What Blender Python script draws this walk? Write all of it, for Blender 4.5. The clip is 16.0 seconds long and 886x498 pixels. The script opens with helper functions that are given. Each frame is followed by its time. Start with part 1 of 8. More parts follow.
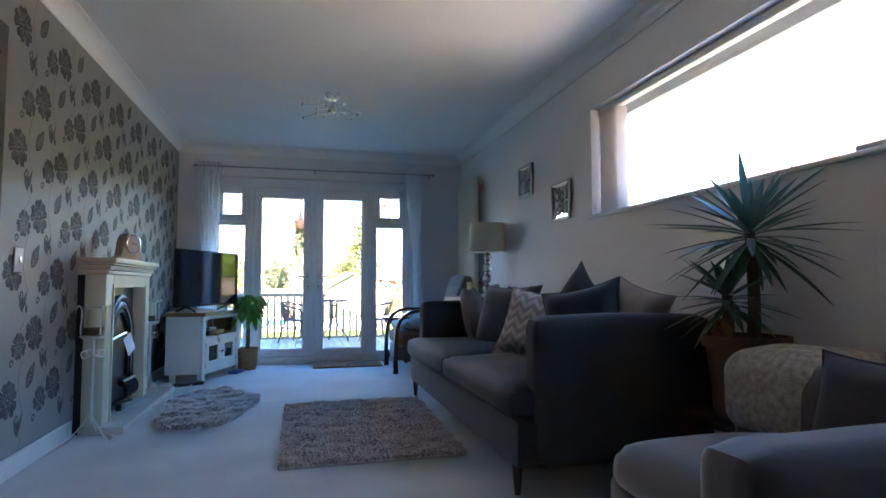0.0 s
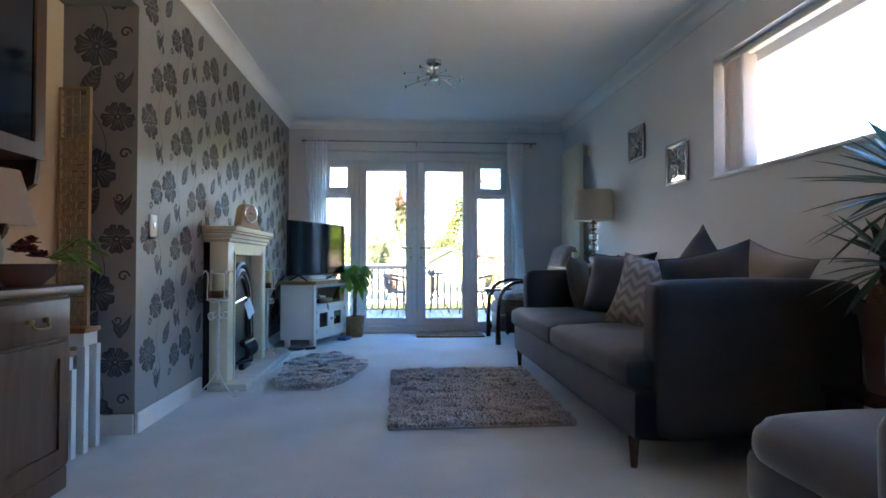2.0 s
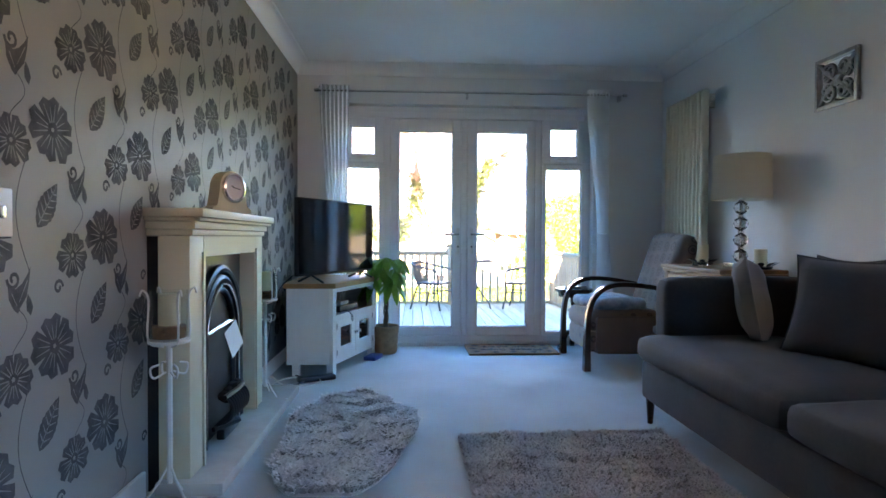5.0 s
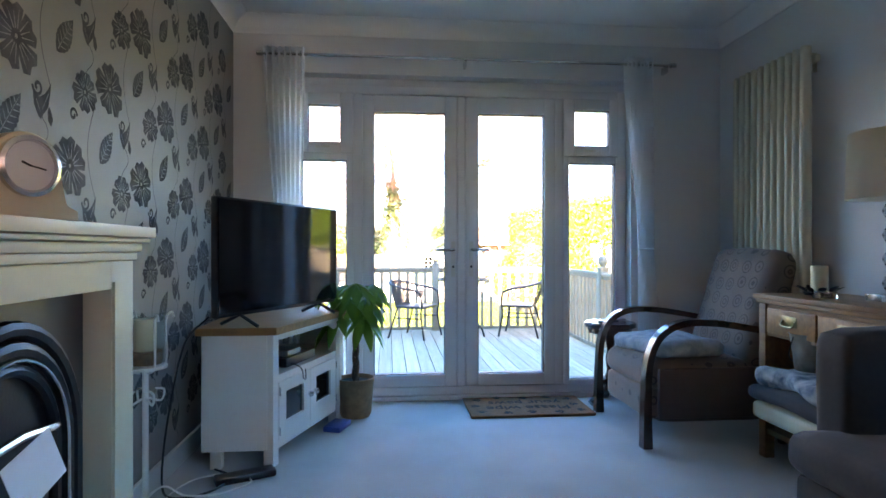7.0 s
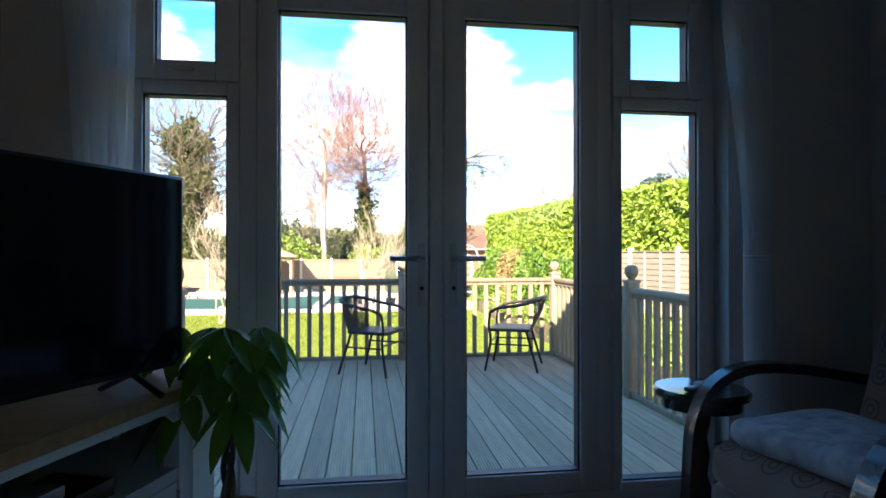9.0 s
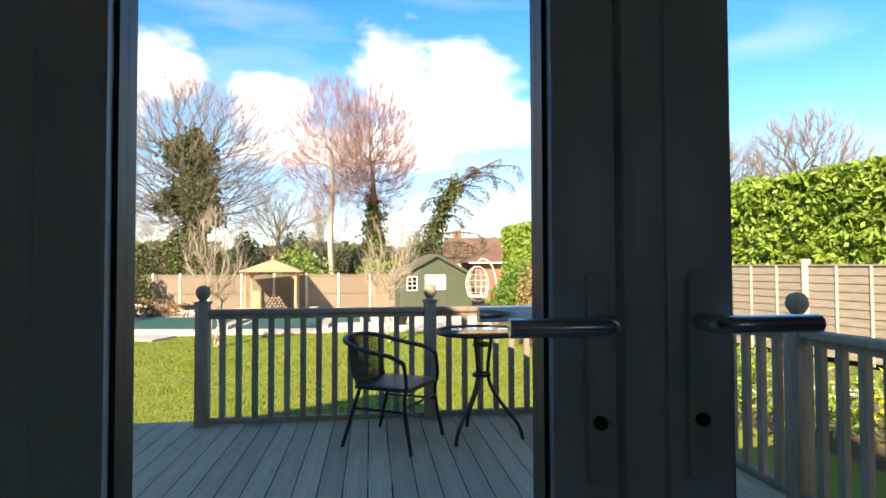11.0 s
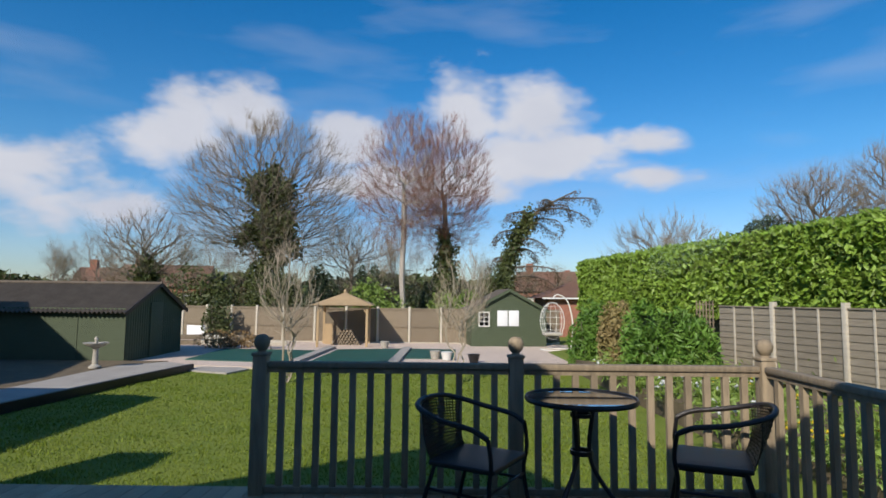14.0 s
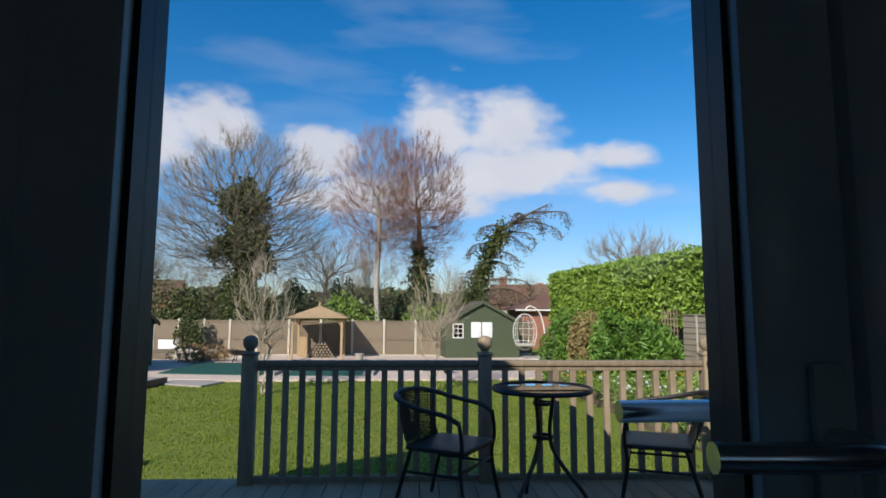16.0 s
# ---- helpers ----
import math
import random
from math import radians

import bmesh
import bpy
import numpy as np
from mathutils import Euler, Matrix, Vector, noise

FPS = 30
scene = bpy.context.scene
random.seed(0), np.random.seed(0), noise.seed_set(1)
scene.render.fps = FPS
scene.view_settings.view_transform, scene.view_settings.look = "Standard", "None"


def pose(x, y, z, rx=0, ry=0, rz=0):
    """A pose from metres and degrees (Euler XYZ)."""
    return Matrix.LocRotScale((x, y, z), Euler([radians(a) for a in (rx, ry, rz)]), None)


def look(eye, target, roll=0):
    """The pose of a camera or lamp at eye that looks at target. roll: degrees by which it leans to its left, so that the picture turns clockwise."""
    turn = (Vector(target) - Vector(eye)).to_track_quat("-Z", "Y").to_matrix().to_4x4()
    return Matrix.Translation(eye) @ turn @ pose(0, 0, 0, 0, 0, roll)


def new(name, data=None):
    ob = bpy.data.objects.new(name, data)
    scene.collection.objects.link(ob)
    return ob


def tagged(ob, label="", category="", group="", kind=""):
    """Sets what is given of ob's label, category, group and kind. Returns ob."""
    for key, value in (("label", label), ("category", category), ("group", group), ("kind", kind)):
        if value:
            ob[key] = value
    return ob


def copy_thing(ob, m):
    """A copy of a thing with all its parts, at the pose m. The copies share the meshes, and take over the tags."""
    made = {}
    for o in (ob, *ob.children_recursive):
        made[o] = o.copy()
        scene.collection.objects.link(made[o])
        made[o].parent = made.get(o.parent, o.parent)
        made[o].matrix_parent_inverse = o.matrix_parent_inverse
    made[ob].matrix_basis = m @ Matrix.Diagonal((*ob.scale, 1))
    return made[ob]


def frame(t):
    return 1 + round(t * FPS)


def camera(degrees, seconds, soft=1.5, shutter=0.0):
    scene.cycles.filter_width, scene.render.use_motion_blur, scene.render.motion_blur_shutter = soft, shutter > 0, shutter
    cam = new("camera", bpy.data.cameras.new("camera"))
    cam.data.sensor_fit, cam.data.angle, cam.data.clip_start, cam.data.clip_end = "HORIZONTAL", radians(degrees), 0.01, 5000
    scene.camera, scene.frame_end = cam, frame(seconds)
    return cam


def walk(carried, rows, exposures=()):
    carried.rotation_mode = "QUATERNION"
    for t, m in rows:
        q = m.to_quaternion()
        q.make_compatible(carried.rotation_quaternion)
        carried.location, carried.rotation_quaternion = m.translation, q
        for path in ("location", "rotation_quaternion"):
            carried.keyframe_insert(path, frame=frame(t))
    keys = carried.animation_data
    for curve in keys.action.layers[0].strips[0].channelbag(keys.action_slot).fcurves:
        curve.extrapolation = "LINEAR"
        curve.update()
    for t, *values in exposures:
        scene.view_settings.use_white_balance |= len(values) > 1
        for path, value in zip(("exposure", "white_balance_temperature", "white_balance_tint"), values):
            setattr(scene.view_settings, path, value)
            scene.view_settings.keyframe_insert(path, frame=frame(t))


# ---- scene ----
cam = camera(75.1, 16.0, soft=1.6)
PATH = [
    (0, (1.35, -7.029, 0.915), (1.826, -5.09, 1.039), -0.1),
    (0.5, (1.335, -7.03, 0.903), (1.684, -5.064, 1.017), -0.1),
    (1, (1.325, -7.025, 0.884), (1.574, -5.043, 0.981), -0.1),
    (1.5, (1.334, -7.013, 0.882), (1.522, -5.023, 0.953), -0.2),
    (2, (1.315, -6.948, 0.855), (1.459, -4.953, 0.897), -0.0),
    (2.5, (1.288, -6.792, 0.855), (1.413, -4.796, 0.837), 0.0),
    (3, (1.243, -6.525, 0.897), (1.357, -4.529, 0.844), 0.0),
    (3.5, (1.216, -6.205, 0.908), (1.324, -4.209, 0.854), -0.0),
    (4, (1.15, -5.895, 0.96), (1.238, -3.897, 0.904), 0.1),
    (6.5, (0.921, -4.27, 1.001), (1.088, -2.277, 0.998), 0.2),
    (7, (0.994, -3.921, 1.021), (1.18, -1.93, 1.02), 0.0),
    (7.5, (1.09, -3.542, 1.025), (1.299, -1.553, 1.026), 0.2),
    (8, (1.169, -3.129, 0.988), (1.437, -1.147, 0.999), -0.0),
    (8.2, (1.208, -2.941, 1.017), (1.484, -0.96, 1.024), -0.1),
    (10.3, (1.208, -1.21, 1.052), (1.466, 0.773, 1.095), 0.0),
    (10.5, (1.185, -1.059, 1.07), (1.44, 0.924, 1.118), -0.1),
    (11, (1.168, -0.683, 1.078), (1.413, 1.301, 1.138), -0.2),
    (11.5, (1.173, -0.428, 1.101), (1.349, 1.563, 1.175), -0.0),
    (12, (1.14, -0.287, 1.116), (1.252, 1.708, 1.204), 0.2),
    (12.5, (1.144, -0.203, 1.139), (1.205, 1.794, 1.242), 0.2),
    (13, (1.127, -0.155, 1.156), (1.165, 1.841, 1.276), 0.3),
    (13.5, (1.125, -0.132, 1.169), (1.143, 1.862, 1.311), 0.3),
    (14, (1.124, -0.116, 1.184), (1.125, 1.876, 1.356), 0.6),
    (14.5, (1.126, -0.138, 1.19), (1.115, 1.851, 1.396), 0.7),
    (15, (1.111, -0.218, 1.175), (1.107, 1.77, 1.395), 0.4),
    (15.5, (1.11, -0.332, 1.155), (1.127, 1.656, 1.376), 0.1),
    (16, (1.117, -0.472, 1.106), (1.207, 1.514, 1.326), 0.2),
]
EXPOSURES = [
    (0.0, 4.65, 7050, 31),
    (4.0, 5.0, 7800, 31),
    (8.2, 4.35, 8500, 34),
    (9.3, 1.8, 7600, 24),
    (10.3, 1.6, 8500, 26),
    (11.0, 1.55, 8400, 26),
    (12.0, 0.85, 7400, 20),
    (12.6, 0.48, 6900, 20),
    (13.5, 0.12, 6650, 18),
    (16.0, 0.2, 6600, 18),
]
walk(cam, [(t, look(eye, target, roll)) for t, eye, target, roll in PATH], EXPOSURES)

# ---- world and sun ----
SUN_ELEVATION, SUN_AZIMUTH = 32.5, 206.0   # degrees; azimuth clockwise from +y
def build_world():
    w = bpy.data.worlds.new("sky")
    scene.world = w
    w.use_nodes = True
    nt = w.node_tree
    nt.nodes.clear()
    N, L = nt.nodes.new, nt.links.new
    out, bg = N("ShaderNodeOutputWorld"), N("ShaderNodeBackground")
    sky = N("ShaderNodeTexSky")
    sky.sky_type, sky.sun_disc = "NISHITA", False
    sky.sun_elevation, sky.sun_rotation = radians(SUN_ELEVATION), radians(SUN_AZIMUTH)
    sky.air_density, sky.dust_density, sky.ozone_density = 1.0, 0.3, 2.5
    tc = N("ShaderNodeTexCoord")
    sep = N("ShaderNodeSeparateXYZ")
    L(tc.outputs["Generated"], sep.inputs[0])
    def m(op, a, b=None, clamp=False):
        n = N("ShaderNodeMath")
        n.operation, n.use_clamp = op, clamp
        for i, v in enumerate((a, b)):
            if v is None:
                continue
            if isinstance(v, (int, float)):
                n.inputs[i].default_value = v
            else:
                L(v, n.inputs[i])
        return n.outputs[0]
    yy = m("MAXIMUM", sep.outputs[1], 0.05)
    u, v = m("DIVIDE", sep.outputs[0], yy), m("DIVIDE", sep.outputs[2], yy)
    noise_c = N("ShaderNodeTexNoise")
    noise_c.inputs["Scale"].default_value, noise_c.inputs["Detail"].default_value = 6.0, 9.0
    noise_c.inputs["Roughness"].default_value = 0.6
    mp = N("ShaderNodeMapping")
    mp.inputs["Scale"].default_value = (1, 1, 1.9)
    L(tc.outputs["Generated"], mp.inputs[0])
    L(mp.outputs[0], noise_c.inputs["Vector"])
    total = None
    for cu, cv, ru, rv, k in CLOUDS:
        du, dv = m("DIVIDE", m("SUBTRACT", u, cu), ru), m("DIVIDE", m("SUBTRACT", v, cv), rv)
        d = m("SQRT", m("ADD", m("MULTIPLY", du, du), m("MULTIPLY", dv, dv)))
        s = m("MULTIPLY", m("SUBTRACT", 1.0, d), k)
        total = s if total is None else m("MAXIMUM", total, s)
    field = m("ADD", total, m("MULTIPLY", m("SUBTRACT", noise_c.outputs[0], 0.5), 4.2))
    ramp = N("ShaderNodeMapRange")
    ramp.interpolation_type = "SMOOTHSTEP"
    ramp.inputs["From Min"].default_value, ramp.inputs["From Max"].default_value = -0.3, 0.85
    L(field, ramp.inputs[0])
    wisp = N("ShaderNodeTexNoise")
    wisp.inputs["Scale"].default_value, wisp.inputs["Detail"].default_value = 2.2, 8.0
    mp2 = N("ShaderNodeMapping")
    mp2.inputs["Scale"].default_value, mp2.inputs["Location"].default_value = (1, 1, 4.5), (3, 1, 0)
    L(tc.outputs["Generated"], mp2.inputs[0])
    L(mp2.outputs[0], wisp.inputs["Vector"])
    wr = N("ShaderNodeMapRange")
    wr.inputs["From Min"].default_value, wr.inputs["From Max"].default_value, wr.inputs["To Max"].default_value = 0.5, 0.85, 0.45
    L(wisp.outputs[0], wr.inputs[0])
    cover = m("MAXIMUM", ramp.outputs[0], wr.outputs[0])
    low = N("ShaderNodeMapRange")
    low.inputs["From Min"].default_value, low.inputs["From Max"].default_value = -0.02, 0.05
    L(v, low.inputs[0])
    cover = m("MULTIPLY", cover, low.outputs[0], True)
    haze = N("ShaderNodeMapRange")
    haze.inputs["From Min"].default_value, haze.inputs["From Max"].default_value = 0.0, 0.2
    haze.inputs["To Min"].default_value, haze.inputs["To Max"].default_value = 0.12, 0.0
    L(v, haze.inputs[0])
    cover = m("MAXIMUM", cover, haze.outputs[0], True)
    shade = N("ShaderNodeTexNoise")
    shade.inputs["Scale"].default_value, shade.inputs["Detail"].default_value = 5.0, 6.0
    L(mp.outputs[0], shade.inputs["Vector"])
    cr = N("ShaderNodeMix")
    cr.data_type = "RGBA"
    cr.inputs["A"].default_value, cr.inputs["B"].default_value = (3.6, 4.1, 5.1, 1), (6.4, 6.55, 6.9, 1)
    L(shade.outputs[0], cr.inputs[0])
    mix = N("ShaderNodeMix")
    mix.data_type = "RGBA"
    L(cover, mix.inputs[0])
    hs = N("ShaderNodeHueSaturation")
    hs.inputs["Saturation"].default_value, hs.inputs["Value"].default_value = 1.45, 1.1
    L(sky.outputs[0], hs.inputs["Color"])
    deep = N("ShaderNodeMapRange")
    deep.inputs["From Min"].default_value, deep.inputs["From Max"].default_value = 0.0, 0.3
    deep.inputs["To Min"].default_value, deep.inputs["To Max"].default_value = 1.0, 0.0
    L(v, deep.inputs[0])
    tint = N("ShaderNodeMix")
    tint.data_type, tint.blend_type = "RGBA", "MULTIPLY"
    tint.inputs["B"].default_value = (0.50, 0.60, 0.80, 1)
    L(deep.outputs[0], tint.inputs[0])
    L(hs.outputs[0], tint.inputs["A"])
    L(tint.outputs["Result"], mix.inputs["A"])
    L(cr.outputs["Result"], mix.inputs["B"])
    L(mix.outputs["Result"], bg.inputs[0])
    bg.inputs[1].default_value = 0.12
    L(bg.outputs[0], out.inputs[0])
# clouds: across, up (as slopes from straight ahead), half width, half height, weight
CLOUDS = [(-0.46, 0.29, 0.12, 0.08, 1.4), (-0.36, 0.335, 0.09, 0.06, 1.4), (-0.17, 0.285, 0.08, 0.06, 1.4), (0.04, 0.335, 0.09, 0.09, 1.6), (0.16, 0.33, 0.11, 0.09, 1.6),
          (0.16, 0.25, 0.22, 0.06, 1.5), (0.36, 0.28, 0.09, 0.03, 1.2), (0.38, 0.22, 0.12, 0.025, 1.1), (-0.78, 0.22, 0.18, 0.07, 1.4),
          (-0.95, 0.33, 0.12, 0.08, 1.3), (-0.6, 0.15, 0.2, 0.05, 1.0), (-0.05, 0.2, 0.2, 0.05, 1.2)]
build_world()
sun = new("sun", bpy.data.lights.new("sun", "SUN"))
sun.data.energy, sun.data.angle, sun.data.color = 4.7, radians(0.55), (1.0, 0.93, 0.80)
_az, _el = radians(SUN_AZIMUTH), radians(SUN_ELEVATION)
sun.matrix_world = look((0, 0, 0), (-math.sin(_az) * math.cos(_el), -math.cos(_az) * math.cos(_el), -math.sin(_el)))

# ---- materials ----
def material(name, color, rough=0.6, metal=0.0, color2=None, scale=8.0, fine=90.0, vary=0.25, bump=0.15, stretch=(1, 1, 1), spec=0.5, sheen=0.0, rand=0.0, coat=0.0, detail=6.0, depth=0.01, island=False):
    m = bpy.data.materials.new(name)
    m.use_nodes = True
    nt = m.node_tree
    N, L = nt.nodes.new, nt.links.new
    p = nt.nodes["Principled BSDF"]
    p.inputs["Roughness"].default_value, p.inputs["Metallic"].default_value = rough, metal
    p.inputs["Specular IOR Level"].default_value = spec
    p.inputs["Sheen Weight"].default_value, p.inputs["Coat Weight"].default_value = sheen, coat
    tc, mp = N("ShaderNodeTexCoord"), N("ShaderNodeMapping")
    mp.inputs["Scale"].default_value = stretch
    L(tc.outputs["Object"], mp.inputs[0])
    a, b = N("ShaderNodeTexNoise"), N("ShaderNodeTexNoise")
    for n, s in ((a, scale), (b, fine)):
        n.inputs["Scale"].default_value, n.inputs["Detail"].default_value = s, detail
        L(mp.outputs[0], n.inputs["Vector"])
    c2 = color2 or tuple(c * (1 - vary) for c in color)
    mx = N("ShaderNodeMix")
    mx.data_type = "RGBA"
    mx.inputs["A"].default_value, mx.inputs["B"].default_value = (*color, 1), (*c2, 1)
    add = N("ShaderNodeMath")
    add.operation = "MULTIPLY_ADD"
    add.inputs[1].default_value, add.inputs[2].default_value = 0.45, 0.0
    L(b.outputs[0], add.inputs[0])
    mr = N("ShaderNodeMapRange")
    mr.inputs["From Min"].default_value, mr.inputs["From Max"].default_value = 0.48, 0.92
    s2 = N("ShaderNodeMath")
    L(a.outputs[0], s2.inputs[0])
    L(add.outputs[0], s2.inputs[1])
    L(s2.outputs[0], mr.inputs[0])
    L(mr.outputs[0], mx.inputs[0])
    col = mx.outputs["Result"]
    if rand or island:
        hs, rr = N("ShaderNodeHueSaturation"), N("ShaderNodeMapRange")
        rr.inputs["To Min"].default_value, rr.inputs["To Max"].default_value = 1 - rand, 1 + rand
        if island:
            g = N("ShaderNodeNewGeometry")
            L(g.outputs["Random Per Island"], rr.inputs[0])
        else:
            g = N("ShaderNodeObjectInfo")
            L(g.outputs["Random"], rr.inputs[0])
        L(rr.outputs[0], hs.inputs["Value"])
        L(col, hs.inputs["Color"])
        col = hs.outputs[0]
    L(col, p.inputs["Base Color"])
    if bump:
        bp = N("ShaderNodeBump")
        bp.inputs["Strength"].default_value, bp.inputs["Distance"].default_value = bump, depth
        L(s2.outputs[0], bp.inputs["Height"])
        L(bp.outputs[0], p.inputs["Normal"])
    return m

def glass(name, rough=0.0):
    m = bpy.data.materials.new(name)
    m.use_nodes = True
    nt = m.node_tree
    nt.nodes.clear()
    N, L = nt.nodes.new, nt.links.new
    out, t, g, mix, fr, pw = N("ShaderNodeOutputMaterial"), N("ShaderNodeBsdfTransparent"), N("ShaderNodeBsdfGlossy"), N("ShaderNodeMixShader"), N("ShaderNodeLayerWeight"), N("ShaderNodeMath")
    t.inputs[0].default_value = (0.96, 0.98, 0.97, 1)
    g.inputs["Roughness"].default_value = rough
    pw.operation, pw.inputs[1].default_value = "POWER", 5.0
    L(fr.outputs["Facing"], pw.inputs[0])
    ad = N("ShaderNodeMath")
    ad.operation, ad.inputs[1].default_value, ad.inputs[2].default_value = "MULTIPLY_ADD", 0.9, 0.02
    L(pw.outputs[0], ad.inputs[0])
    L(ad.outputs[0], mix.inputs[0])
    L(t.outputs[0], mix.inputs[1])
    L(g.outputs[0], mix.inputs[2])
    L(mix.outputs[0], out.inputs[0])
    return m

def sheer(name, color, through_amount):
    m = bpy.data.materials.new(name)
    m.use_nodes = True
    nt = m.node_tree
    nt.nodes.clear()
    N, L = nt.nodes.new, nt.links.new
    out, t, d, tl = N("ShaderNodeOutputMaterial"), N("ShaderNodeBsdfTransparent"), N("ShaderNodeBsdfDiffuse"), N("ShaderNodeBsdfTranslucent")
    d.inputs[0].default_value = tl.inputs[0].default_value = (*color, 1)
    a, b = N("ShaderNodeMixShader"), N("ShaderNodeMixShader")
    a.inputs[0].default_value, b.inputs[0].default_value = 0.72, through_amount
    L(d.outputs[0], a.inputs[1]), L(tl.outputs[0], a.inputs[2])
    L(a.outputs[0], b.inputs[1]), L(t.outputs[0], b.inputs[2])
    L(b.outputs[0], out.inputs[0])
    return m

def leafy(name, color, color2, rough=0.45, trans=0.3, scale=3.0):
    m = material(name, color, rough, color2=color2, scale=scale, fine=30, bump=0, rand=0.35, island=True)
    nt = m.node_tree
    p, out = nt.nodes["Principled BSDF"], nt.nodes["Material Output"]
    tl, mix = nt.nodes.new("ShaderNodeBsdfTranslucent"), nt.nodes.new("ShaderNodeMixShader")
    src = p.inputs["Base Color"].links[0].from_socket
    nt.links.new(src, tl.inputs[0])
    mix.inputs[0].default_value = trans
    nt.links.new(p.outputs[0], mix.inputs[1]), nt.links.new(tl.outputs[0], mix.inputs[2])
    nt.links.new(mix.outputs[0], out.inputs[0])
    return m

